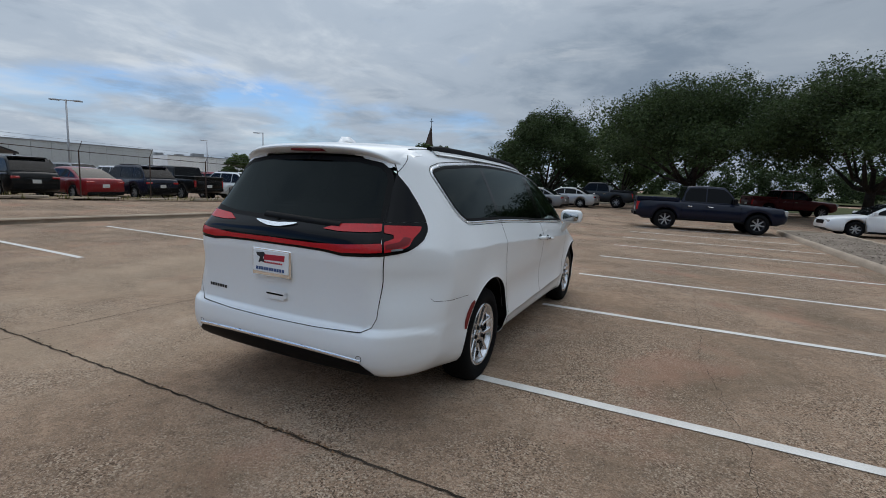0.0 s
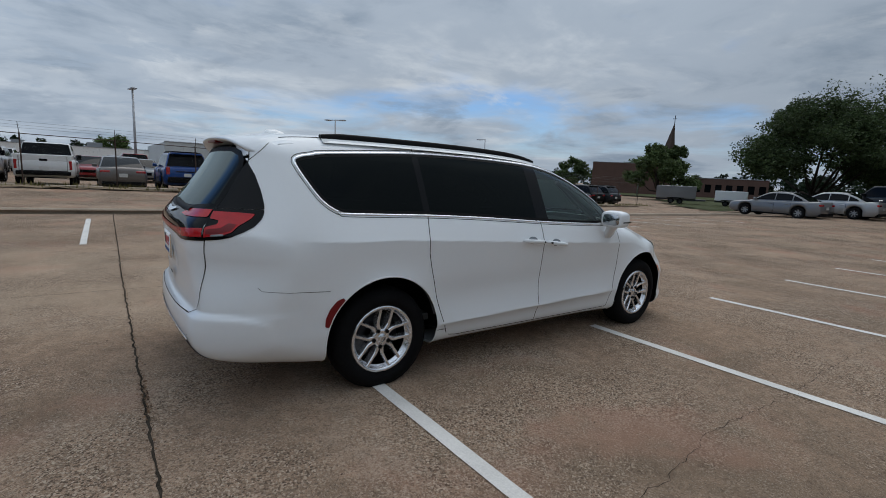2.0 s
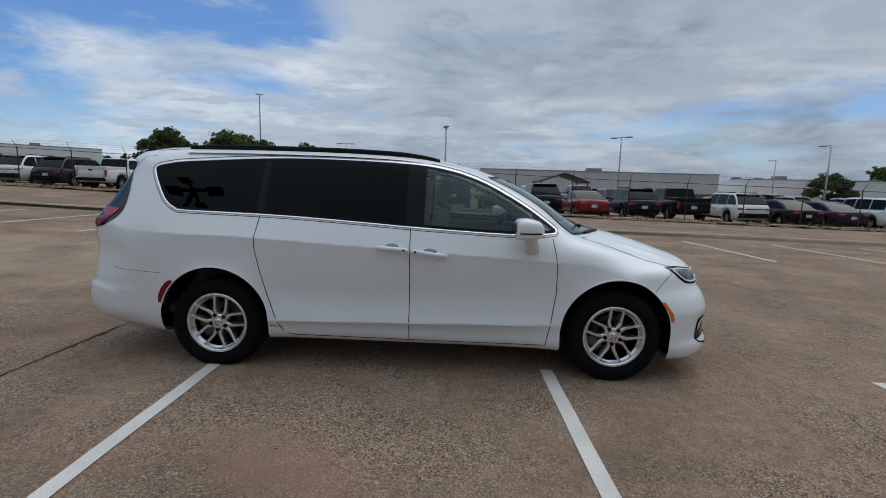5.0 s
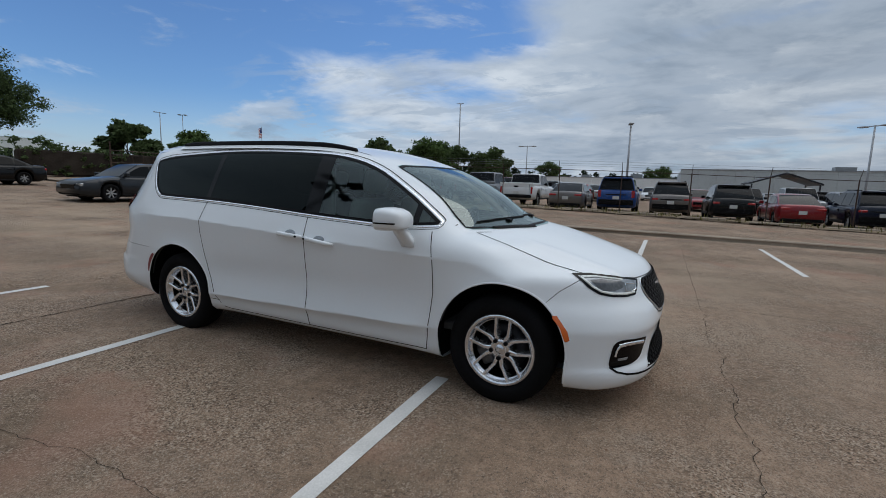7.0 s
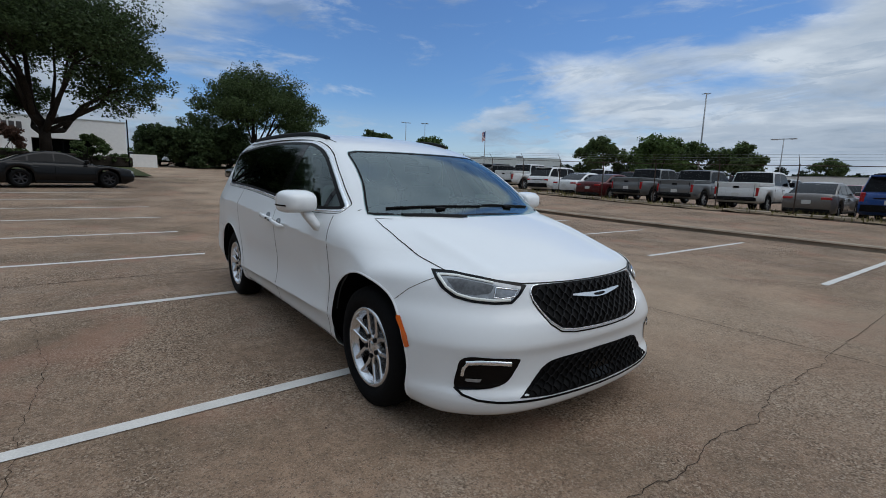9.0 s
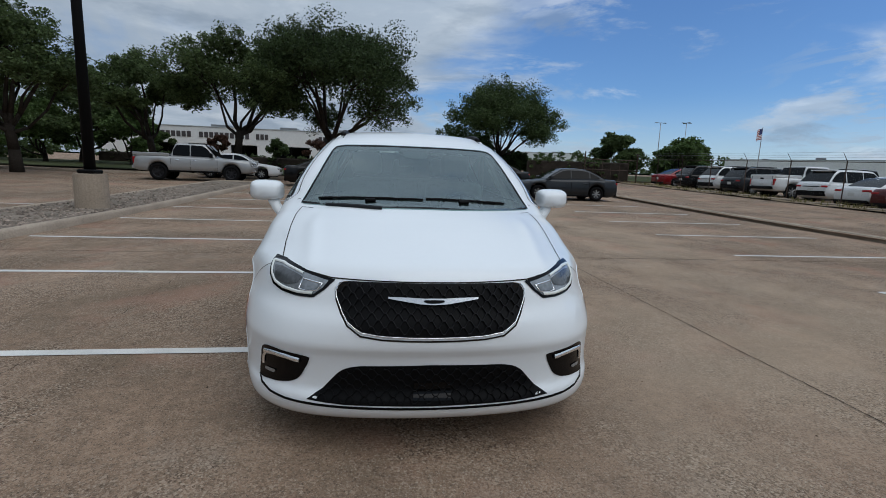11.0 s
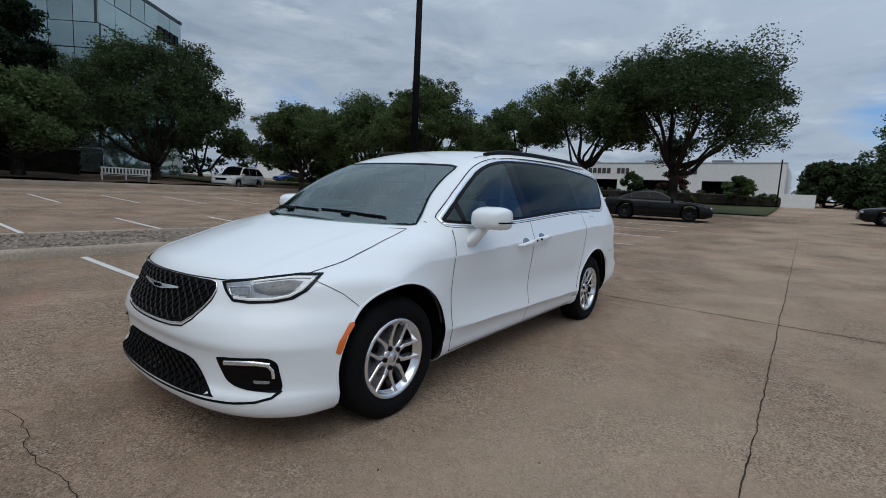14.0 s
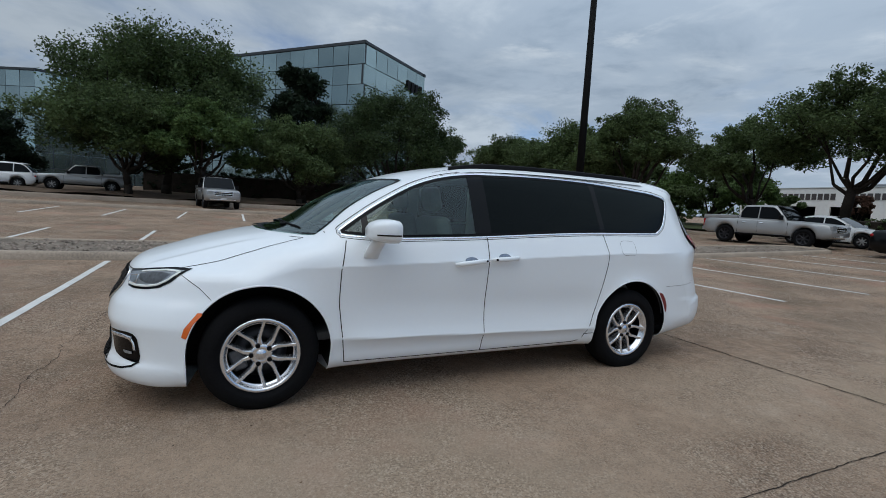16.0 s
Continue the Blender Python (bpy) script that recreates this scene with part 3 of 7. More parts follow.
def on_turn(uz, a, s=1, lift=0.0):
    """Places on the body seen level from a degrees off its front, towards its right (s 1) or left (s -1); u runs across that view."""
    q, c, n = np.array(uz, float).reshape(-1, 2), math.cos(radians(a)), math.sin(radians(a))
    away, across = np.array((n, c, 0.0)), np.array((c, -n, 0.0))
    p = q[:, :1] * across + np.c_[np.zeros((len(q), 2)), q[:, 1]]
    p = shoot(p + 4.0 * away, p + .7 * away)
    p = p + lift * normals(p)
    return p * (s, 1, 1)


def on_top(xy, s=1, lift=0.0):
    q = np.array(xy, float).reshape(-1, 2)
    p = shoot(np.c_[q, np.full(len(q), 2.1)], np.c_[q, np.full(len(q), .6)])
    return (p + lift * normals(p)) * (s, 1, 1)


# ---- the white van ----
van = thing("minivan", Matrix(), "clean white minivan with dark privacy glass parked across the bay lines", "minivan")


def box_grid(hx, y0, y1, z0, z1, nx, ny, nz):
    """Points on a box's sides with shared edges, and quads."""
    index, pts, faces = {}, [], []

    def vid(i, j, k):
        if (i, j, k) not in index:
            index[i, j, k] = len(pts)
            pts.append((-hx + 2 * hx * i / nx, y0 + (y1 - y0) * j / ny, z0 + (z1 - z0) * k / nz))
        return index[i, j, k]

    for i in (0, nx):
        for j in range(ny):
            for k in range(nz):
                q = [vid(i, j, k), vid(i, j + 1, k), vid(i, j + 1, k + 1), vid(i, j, k + 1)]
                faces.append(q if i else q[::-1])
    for j in (0, ny):
        for i in range(nx):
            for k in range(nz):
                q = [vid(i, j, k), vid(i + 1, j, k), vid(i + 1, j, k + 1), vid(i, j, k + 1)]
                faces.append(q[::-1] if j else q)
    for k in (0, nz):
        for i in range(nx):
            for j in range(ny):
                q = [vid(i, j, k), vid(i + 1, j, k), vid(i + 1, j + 1, k), vid(i, j + 1, k)]
                faces.append(q if k else q[::-1])
    return np.array(pts), np.array(faces)


def lerp3(a, b, t):
    return a + (b - a) * t


def nearest_on(loop, q):
    """The nearest points of a closed line to points q."""
    best, out = np.full(len(q), 1e9), q.copy()
    for a, b in zip(loop, np.roll(loop, -1, 0)):
        d = b - a
        h = np.clip(((q - a) @ d) / (d @ d + 1e-12), 0, 1)
        p = a + h[:, None] * d
        r = ((q - p) ** 2).sum(1)
        m = r < best
        best[m], out[m] = r[m], p[m]
    return out, np.sqrt(best)


def shell_part(name, verts, faces, material, parent=van, label="", nrm=None):
    used, inv = np.unique(faces, return_inverse=True)
    ob = mesh_part(name, verts[used], inv.reshape(faces.shape), material, parent, label, True)
    n = normals(verts[used]) if nrm is None else nrm
    ob.data.normals_split_custom_set_from_vertices([tuple(v) for v in n])
    return ob


def mirrored(half):
    """A closed outline from its right half, listed from the top middle down to the bottom middle."""
    h = np.array(half, float)
    return np.r_[h, (h * (-1, 1))[::-1]]


def both_ways(loop):
    return np.array(loop, float)


# outlines in the side view (y, z)
DLO = both_ways([(-2.09, 1.555), (-2.05, 1.575), (-1.98, 1.588), (-1.87, 1.605), (-1.2, 1.648), (-.654, 1.652), (-.05, 1.630), (.251, 1.587), (.475, 1.517), (.652, 1.432),
                 (.827, 1.330), (.935, 1.257), (1.055, 1.168), (1.062, 1.152), (1.045, 1.144), (.90, 1.136), (.693, 1.132), (.267, 1.149), (-.03, 1.164), (-.596, 1.199), (-1.12, 1.224),
                 (-1.78, 1.240), (-1.85, 1.25), (-1.91, 1.28), (-1.97, 1.335), (-2.044, 1.45), (-2.08, 1.52)])
FRONT_DOOR = both_ways([(-.06, 1.655), (.25, 1.618), (.476, 1.55), (.70, 1.455), (.925, 1.34), (1.14, 1.185), (1.155, 1.14), (1.10, 1.112), (1.036, 1.10), (1.071, .91), (1.076, .69),
                        (1.047, .47), (1.02, .275), (.5, .275), (-.032, .28), (-.032, .74), (-.035, 1.15)])
SLIDE_DOOR = both_ways([(-.034, 1.15), (-.033, .74), (-.034, .28), (-.5, .285), (-.906, .29), (-.97, .30), (-1.011, .325), (-1.064, .432), (-1.127, .608), (-1.185, .828), (-1.212, .95), (-1.216, 1.043),
                        (-1.193, 1.21), (-1.194, 1.665), (-1.185, 1.70), (-1.15, 1.718), (-.69, 1.722), (-.22, 1.704), (-.112, 1.69), (-.062, 1.655)])
# rear view (x, z)
GATE = mirrored([(0, 1.655), (.50, 1.648), (.60, 1.62), (.642, 1.55), (.660, 1.50), (.698, 1.25), (.745, 1.065), (.742, .92), (.733, .71), (.705, .652), (.655, .625), (.35, .614), (0, .612)])
GATE_GLASS = mirrored([(0, 1.632), (.38, 1.622), (.55, 1.594), (.615, 1.55), (.643, 1.50), (.667, 1.38), (.690, 1.252), (.42, 1.222), (0, 1.212)])
# front view (x, z)
SCREEN = mirrored([(0, 1.556), (.30, 1.557), (.56, 1.553), (.625, 1.54), (.648, 1.515), (.715, 1.322), (.79, 1.145), (.80, 1.125), (.77, 1.120), (.53, 1.122), (0, 1.126)])
# top view (x, y)
HOOD = mirrored([(0, 1.60), (.5, 1.49), (.70, 1.37), (.785, 1.29), (.80, 1.42), (.80, 1.60), (.79, 1.8), (.765, 2.0), (.715, 2.13), (.62, 2.21), (.48, 2.31), (.30, 2.365), (0, 2.392)])


def arch_loop(c):
    a = np.radians(np.linspace(0, 180, 41))
    top = np.c_[c + ARCH * np.cos(a), WHEEL_Z + ARCH * np.sin(a)]
    return np.r_[top, [(c - ARCH + .01, .22), (c - ARCH + .02, .05), (c + ARCH - .02, .05), (c + ARCH - .01, .22)]]


pts, quads = box_grid(1.25, -3.0, 2.8, -.05, 2.05, 88, 240, 116)
core = np.c_[np.clip(pts[:, 0], -.5, .5), np.clip(pts[:, 1], -2.2, 1.75), np.clip(pts[:, 2], .45, .85)]
shell = shoot(pts, core)
owner = np.zeros(len(quads), int)
VIEWS = {"side": ((1, 2), lambda q, s: on_side(q, s)), "front": ((0, 2), lambda q, s: on_end(q, 1)), "rear": ((0, 2), lambda q, s: on_end(q, -1)), "top": ((0, 1), lambda q, s: on_top(q))}


def claim(number, loop, view, where, reach=.034):
    """Gives the shell's quads inside an outline to a panel, and lays the panel's rim on the outline."""
    global shell
    axes, project = VIEWS[view]
    mid = shell[quads].mean(1)
    ok = where(mid) & (owner == 0)
    inside = np.zeros(len(quads), bool)
    inside[ok] = loop_distance(loop, mid[ok][:, axes]) < 0
    rim = np.intersect1d(quads[inside], quads[~inside])
    to, far = nearest_on(loop, shell[rim][:, axes])
    rim, to = rim[far < reach], to[far < reach]
    s = np.where(shell[rim, 0] > 0, 1, -1)[:, None]
    p = project(to, 1)
    if view == "side":
        p = p * np.c_[s, np.ones((len(s), 2))]
    shell[rim] = p
    owner[inside] = number


for side, sg in (("right", 1), ("left", -1)):
    flank = lambda m, sg=sg: (m[:, 0] * sg > .55)
    claim(-1, DLO, "side", flank)
    for c in (-WHEEL_Y, WHEEL_Y):
        claim(-1, arch_loop(c), "side", lambda m, sg=sg: (m[:, 0] * sg > .62))
    claim(1 if sg > 0 else 2, FRONT_DOOR, "side", flank)
    claim(3 if sg > 0 else 4, SLIDE_DOOR, "side", flank)
claim(-1, SCREEN, "front", lambda m: (m[:, 1] > .3) & (m[:, 2] > 1.05))
claim(-1, GATE_GLASS, "rear", lambda m: m[:, 1] < -2.2)
claim(5, GATE, "rear", lambda m: m[:, 1] < -2.2)
claim(6, HOOD, "top", lambda m: (m[:, 1] > 1.0) & (m[:, 2] > .8))
for number, name, label in ((0, "body", ""), (1, "front_door", ""), (2, "front_door", ""), (3, "sliding_door", ""), (4, "sliding_door", ""), (5, "tailgate", "white tailgate"), (6, "bonnet", "")):
    shell_part(name, shell, quads[owner == number], M["white_paint"], van, label)
lined = quads[(owner >= 0)]
lined = lined[(shell[lined].mean(1)[:, 2] > .5) & (np.abs(shell[lined].mean(1)[:, 1] + .45) < 1.75)]
lining = shell - .04 * normals(shell)
shell_part("cabin_lining", lining, lined[:, ::-1], M["cabin_grey"], van, "dark grey cabin lining", nrm=-normals(lining[np.unique(lined)]))


def patch(loop, project, step=.02, lift=.003):
    """A sheet laid on the body inside an outline: points and quads."""
    loop = np.array(loop, float)
    lo, hi = loop.min(0) - step, loop.max(0) + step
    n = np.maximum(((hi - lo) / step).astype(int) + 1, 2)
    g = np.stack(np.meshgrid(np.linspace(lo[0], hi[0], n[0]), np.linspace(lo[1], hi[1], n[1]), indexing="ij"), -1)
    mid = (g[1:, 1:] + g[:-1, :-1]) / 2
    keep = (loop_distance(loop, mid.reshape(-1, 2)) < 0).reshape(mid.shape[:2])
    idx = np.arange(n[0] * n[1]).reshape(n)
    f = np.stack([idx[:-1, :-1], idx[1:, :-1], idx[1:, 1:], idx[:-1, 1:]], -1)[keep]
    count = np.bincount(f.ravel(), minlength=n[0] * n[1])
    flat = g.reshape(-1, 2)
    rim = (count > 0) & (count < 4)
    flat[rim] = nearest_on(loop, flat[rim])[0]
    used, inv = np.unique(f, return_inverse=True)
    return project(flat[used], lift), inv.reshape(f.shape)


def lay(name, loop, project, material, parent=van, step=.02, lift=.003, label=""):
    v, f = patch(loop, project, step, lift)
    a, b, c = (v[f[:, k]] for k in (0, 1, 2))
    fn = np.cross(b - a, c - a)
    flip = (fn * normals(a)).sum() < 0
    ob = mesh_part(name, v, f[:, ::-1] if flip else f, material, parent, label, True)
    ob.data.normals_split_custom_set_from_vertices([tuple(q) for q in normals(v)])
    return ob


def ribbon(line, project, width, lift=.0015, hump=0.0, closed=False, step=.03):
    """A band along a line on the body; hump raises its middle."""
    p = np.array(line, float)
    if closed:
        p = np.r_[p, p[:1]]
    out = [p[0]]
    for a, b in zip(p, p[1:]):
        k = max(1, int(np.linalg.norm(b - a) / step))
        out += [a + (b - a) * (i + 1) / k for i in range(k)]
    q = np.array(out)
    if closed:
        q = q[:-1]
        t = np.roll(q, -1, 0) - np.roll(q, 1, 0)
    else:
        t = np.gradient(q, axis=0)
    t /= np.linalg.norm(t, axis=1, keepdims=True) + 1e-9
    o = np.c_[-t[:, 1], t[:, 0]] * width / 2
    rows = [project(q - o, lift), project(q - o * .55, lift + hump), project(q + o * .55, lift + hump), project(q + o, lift)]
    n, v, f = len(q), np.concatenate(rows), []
    for i in range(n if closed else n - 1):
        j = (i + 1) % n
        f += [(r * n + i, r * n + j, (r + 1) * n + j, (r + 1) * n + i) for r in range(3)]
    return v, f


def band(name, line, project, width, material, parent=van, label="", **kw):
    v, f = ribbon(line, project, width, **kw)
    f = np.array(f)
    fn = np.cross(v[f[:, 1]] - v[f[:, 0]], v[f[:, 2]] - v[f[:, 0]])
    if (fn * normals(v[f[:, 0]])).sum() < 0:
        f = f[:, ::-1]
    return mesh_part(name, v, f, material, parent, label, True)


def clip_loop(loop, lo, hi):
    """The part of an outline between two values of its first coordinate."""
    p = [tuple(q) for q in loop]
    for value, sign in ((lo, 1), (hi, -1)):
        out = []
        for a, b in zip(p, p[1:] + p[:1]):
            ina, inb = (a[0] - value) * sign >= 0, (b[0] - value) * sign >= 0
            if ina:
                out.append(a)
            if ina != inb:
                t = (value - a[0]) / (b[0] - a[0])
                out.append((value, a[1] + (b[1] - a[1]) * t))
        p = out
    return np.array(p)


def widen(loop, d):
    t = np.roll(loop, -1, 0) - np.roll(loop, 1, 0)
    t /= np.linalg.norm(t, axis=1, keepdims=True) + 1e-9
    n = np.c_[t[:, 1], -t[:, 0]]
    area = ((np.roll(loop, -1, 0)[:, 0] - loop[:, 0]) * (np.roll(loop, -1, 0)[:, 1] + loop[:, 1])).sum()
    return loop + d * n * (-1 if area > 0 else 1)


RIM = smooth_loop(DLO, 3)
end_front = lambda q, l: on_end(q, 1, l)
end_rear = lambda q, l: on_end(q, -1, l)
for sg in (1, -1):
    flank = lambda q, l, sg=sg: on_side(q, sg, l)
    turned = lambda a, sg=sg: (lambda q, l: on_turn(q, a, sg, l))
    # windows: glass, black pillars, bright surround
    for name, lo, hi, m, label in (("rear_quarter_window", -2.2, -1.22, "tint_glass", "dark privacy glass"), ("sliding_door_window", -1.172, -.075, "tint_glass", "dark privacy glass"),
                                   ("front_door_window", .062, .885, "side_glass", "clear green side glass"), ("front_quarter_window", .925, 1.2, "side_glass", "small clear quarter glass")):
        lay(name, clip_loop(widen(DLO, .004), lo, hi), flank, M[m], van, .025, .002, label)
    lay("window_pillar", clip_loop(widen(DLO, .002), -1.223, -1.169), flank, M["gloss_black"], van, .02, .003)
    lay("window_pillar", clip_loop(widen(DLO, .002), -.078, .064), flank, M["gloss_black"], van, .02, .003)
    lay("window_pillar", clip_loop(widen(DLO, .002), .883, .927), flank, M["gloss_black"], van, .02, .003)
    band("window_seal", widen(RIM, -.008), flank, .018, M["black_trim"], van, lift=.0035, closed=True)
    band("window_trim", widen(RIM, .010), flank, .013, M["satin_trim"], van, "bright chrome window surround", lift=.002, hump=.0025, closed=True)
    band("trim_shadow_gap", widen(RIM, .027), flank, .004, M["joint"], van, lift=.0012, closed=True)
    # shut lines
    for line in (FRONT_DOOR[8:13], FRONT_DOOR[14:17], SLIDE_DOOR[6:20], [(1.02, .275), (.5, .275), (-.032, .28), (-.5, .285), (-.906, .29), (-.98, .303)],
                 [(1.155, 1.14), (1.19, 1.175), (1.23, 1.21)], [(-1.02, .36), (-1.11, .365)]):
        band("shut_line", line, flank, .006, M["joint"], van, lift=.0012)
    band("shut_line", [(-2.37, .80), (-2.35, .780), (-2.2, .765), (-2.02, .755), (-1.95, .752)], flank, .0025, M["joint"], van, lift=.0012)
    band("shut_line", [(2.06, .885), (1.98, .838), (1.90, .785), (1.835, .72)], flank, .0035, M["joint"], van, lift=.0012)
    # wheel arches
    for c in (-WHEEL_Y, WHEEL_Y):
        loop = arch_loop(c)
        rim = np.r_[loop[-1:], loop[:41], loop[41:42]]
        e = on_side(rim, sg, -.002)
        rows = [e, e * (1, 1, 1) - (.02 * sg, 0, 0)]
        inner = e.copy()
        inner[:, 0] = .58 * sg
        centre = np.array((0, c, WHEEL_Z))
        grow = (e - centre) * (0, 1, 1)
        r1 = e - (.02 * sg, 0, 0) + grow * .05
        r1[:, 2] = np.maximum(r1[:, 2], .16)
        inner = inner + grow * .05
        n = len(e)
        v = np.concatenate([e, r1, inner])
        f = [(r * n + i, r * n + i + 1, (r + 1) * n + i + 1, (r + 1) * n + i) for r in range(2) for i in range(n - 1)]
        f += [tuple(2 * n + i for i in range(n))]
        mesh_part("wheel_arch_liner", v, f, M["black_trim"], van, "black wheel arch liner")
        band("arch_lip", rim, flank, .012, M["white_paint"], van, lift=.0, hump=.003)
    if sg < 0:
        a = np.radians(np.arange(0, 360, 15))
        flap = np.c_[-1.45 + .085 * np.sign(np.cos(a)) * np.abs(np.cos(a)) ** .5, 1.10 + .062 * np.sign(np.sin(a)) * np.abs(np.sin(a)) ** .5]
        band("fuel_flap_line", flap, flank, .0016, M["joint"], van, lift=.001, closed=True)
    # markers
    lay("front_side_marker", [(1.868, .645), (1.905, .645), (1.975, .555), (1.99, .50), (1.962, .49), (1.952, .52), (1.93, .575)], flank, M["amber"], van, .012, .004, "amber side marker lamp")
    lay("rear_side_marker", [(-WHEEL_Y - (ARCH + d) * math.cos(radians(g)), WHEEL_Z - .006 + (ARCH + d) * math.sin(radians(g))) for d, g in ((.006, 18), (.030, 18), (.047, 24), (.052, 32), (.046, 40), (.028, 45), (.006, 45), (.006, 36), (.006, 27))], flank, M["dark_red"], van, .012, .004, "dark red rear side reflector")
    # headlamp: black housing, bright reflector bowl, cover
    HEAD = np.array([(-.805, .889), (-.926, .889), (-1.092, .871), (-1.312, .835), (-1.283, .789), (-1.241, .748), (-1.15, .744), (-1.03, .752), (-.942, .769), (-.875, .808)])
    lamp_at = turned(45)
    lay("headlamp", HEAD, lamp_at, M["gloss_black"], van, .015, .003, "headlamp with bright daytime strip in a black housing")
    lay("lamp_bowl", [(-.835, .876), (-.93, .877), (-1.09, .860), (-1.285, .828), (-1.268, .792), (-1.232, .760), (-1.15, .757), (-1.03, .765), (-.955, .780), (-.895, .815)], lamp_at, M["lamp_clear"], van, .02, .0045, "silver lamp bowl")
    band("lamp_strip", [(-.85, .868), (-.905, .815), (-.962, .785), (-1.04, .770), (-1.15, .763), (-1.232, .767)], lamp_at, .014, M["lamp_strip"], van, "pale daytime light strip", lift=.007, hump=.004)
    band("lamp_strip", [(-.86, .869), (-.95, .870), (-1.08, .855), (-1.14, .846)], lamp_at, .009, M["lamp_strip"], van, lift=.007, hump=.003)
    lay("lamp_lens", [(-.90, .852), (-.97, .856), (-1.08, .843), (-1.145, .832), (-1.13, .800), (-1.06, .786), (-.99, .790), (-.945, .808)], lamp_at, M["lamp_grey"], van, .012, .008, "smoked projector lens")
    lay("lamp_lens", [(-1.165, .818), (-1.25, .808), (-1.24, .785), (-1.19, .778), (-1.155, .784)], lamp_at, M["lamp_clear"], van, .02, .008)
    band("lamp_trim", [(-1.155, .824), (-1.262, .812), (-1.25, .781), (-1.19, .772), (-1.148, .778), (-1.155, .824)], lamp_at, .006, M["chrome"], van, lift=.009, hump=.003)
    # front fog pocket with a chrome blade
    FOG = smooth_loop([(-.975, .335), (-.985, .43), (-1.0, .480), (-1.049, .502), (-1.15, .500), (-1.285, .490), (-1.292, .470), (-1.268, .42), (-1.236, .372), (-1.174, .345), (-1.07, .332)], 3)
    lay("fog_lamp_pocket", FOG, lamp_at, M["gloss_black"], van, .016, .003, "black fog lamp pocket with a chrome blade")
    band("fog_blade", [(-1.03, .468), (-1.10, .476), (-1.18, .474), (-1.25, .466)], lamp_at, .024, M["satin_trim"], van, "bright blade", lift=.008, hump=.006)
    band("fog_blade", [(-1.012, .40), (-1.018, .44), (-1.04, .466)], lamp_at, .016, M["satin_trim"], van, lift=.007, hump=.005)
    lay("fog_lamp", [(-1.03, .372), (-1.10, .372), (-1.11, .390), (-1.03, .388)], lamp_at, M["lamp_clear"], van, .01, .008)
    # rear lamp cluster and the dark quarter pane
    rear_at = turned(135)
    lay("rear_corner_pane", [(1.205, 1.535), (1.137, 1.455), (1.08, 1.36), (1.042, 1.28), (1.036, 1.2525), (1.15, 1.2525), (1.318, 1.2505), (1.262, 1.39)], rear_at, M["gloss_black"], van, .02, .003, "dark glass corner pane")
    lay("tail_lamp_housing", [(1.322, 1.249), (1.15, 1.251), (1.036, 1.251), (1.030, 1.23), (1.034, 1.198), (1.064, 1.152), (1.113, 1.12), (1.178, 1.09), (1.24, 1.076), (1.34, 1.066)], rear_at, M["gloss_black"], van, .015, .003, "black tail lamp housing")
    lay("tail_lamp", [(1.312, 1.232), (1.168, 1.230), (1.076, 1.225), (1.088, 1.200), (1.143, 1.155), (1.172, 1.118), (1.23, 1.098), (1.326, 1.086), (1.326, 1.142), (1.262, 1.160), (1.264, 1.182), (1.318, 1.190)], rear_at, M["red_lens"], van, .01, .008, "red tail lamp lens")
    lay("tail_lamp_facet", [(1.150, 1.160), (1.182, 1.124), (1.24, 1.110), (1.316, 1.102), (1.316, 1.128), (1.235, 1.140), (1.20, 1.168)], rear_at, M["dark_red"], van, .01, .0105, "darker red lower facet")
    lay("reverse_lamp", [(1.21, 1.098), (1.285, 1.092), (1.286, 1.102), (1.215, 1.108)], rear_at, M["lamp_clear"], van, .008, .010)
    lay("gate_lamp", np.array([(.36, 1.193), (.44, 1.225), (.56, 1.234), (.688, 1.240), (.701, 1.196), (.6, 1.19), (.47, 1.186)]) * (sg, 1), end_rear, M["red_lens"], van, .012, .008, "red tailgate lamp lens")
    band("shut_line", np.array([(.50, 1.652), (.60, 1.625), (.644, 1.55), (.662, 1.50), (.700, 1.25), (.747, 1.065), (.744, .92), (.735, .71), (.707, .652), (.655, .624), (.35, .613), (0, .611)]) * (sg, 1), end_rear, .004, M["joint"], van, lift=.0015)
    band("shut_line", [(-2.222, 1.655), (-2.28, 1.60), (-2.34, 1.545)], flank, .003, M["joint"], van, lift=.0015)
    band("shut_line", np.array(HOOD[2:10]) * (sg, 1), lambda q, l: on_top(q, 1, l), .006, M["joint"], van, lift=.0012)
    # front bumper's black lower line
    band("bumper_trim", np.array([(.838, .335), (.82, .305), (.77, .286), (.69, .277), (.55, .272), (.40, .268), (.2, .265), (0, .264)]) * (sg, 1), end_front, .012, M["black_trim"], van, lift=.003)
    # parking sensors
    for q in ((.60, .50), (.25, .53)):
        a = np.radians(np.arange(0, 360, 30))
        lay("parking_sensor", np.c_[q[0] * sg + .013 * np.cos(a), q[1] + .013 * np.sin(a)], end_rear, M["white_paint"], van, .006, .004)

# front: grille, lower intake, badge
GRILLE = mirrored([(0, .836), (.22, .836), (.40, .834), (.435, .825), (.452, .80), (.450, .765), (.425, .71), (.395, .665), (.335, .624), (.24, .611), (.12, .607), (0, .606)])
LOWER = mirrored([(0, .466), (.34, .458), (.40, .446), (.44, .42), (.51, .34), (.585, .290), (.40, .279), (.2, .278), (0, .276)])
lay("grille", GRILLE, end_front, M["black_trim"], van, .025, .002, "black honeycomb grille")
lay("lower_intake", LOWER, end_front, M["black_trim"], van, .025, .002, "black lower air intake")
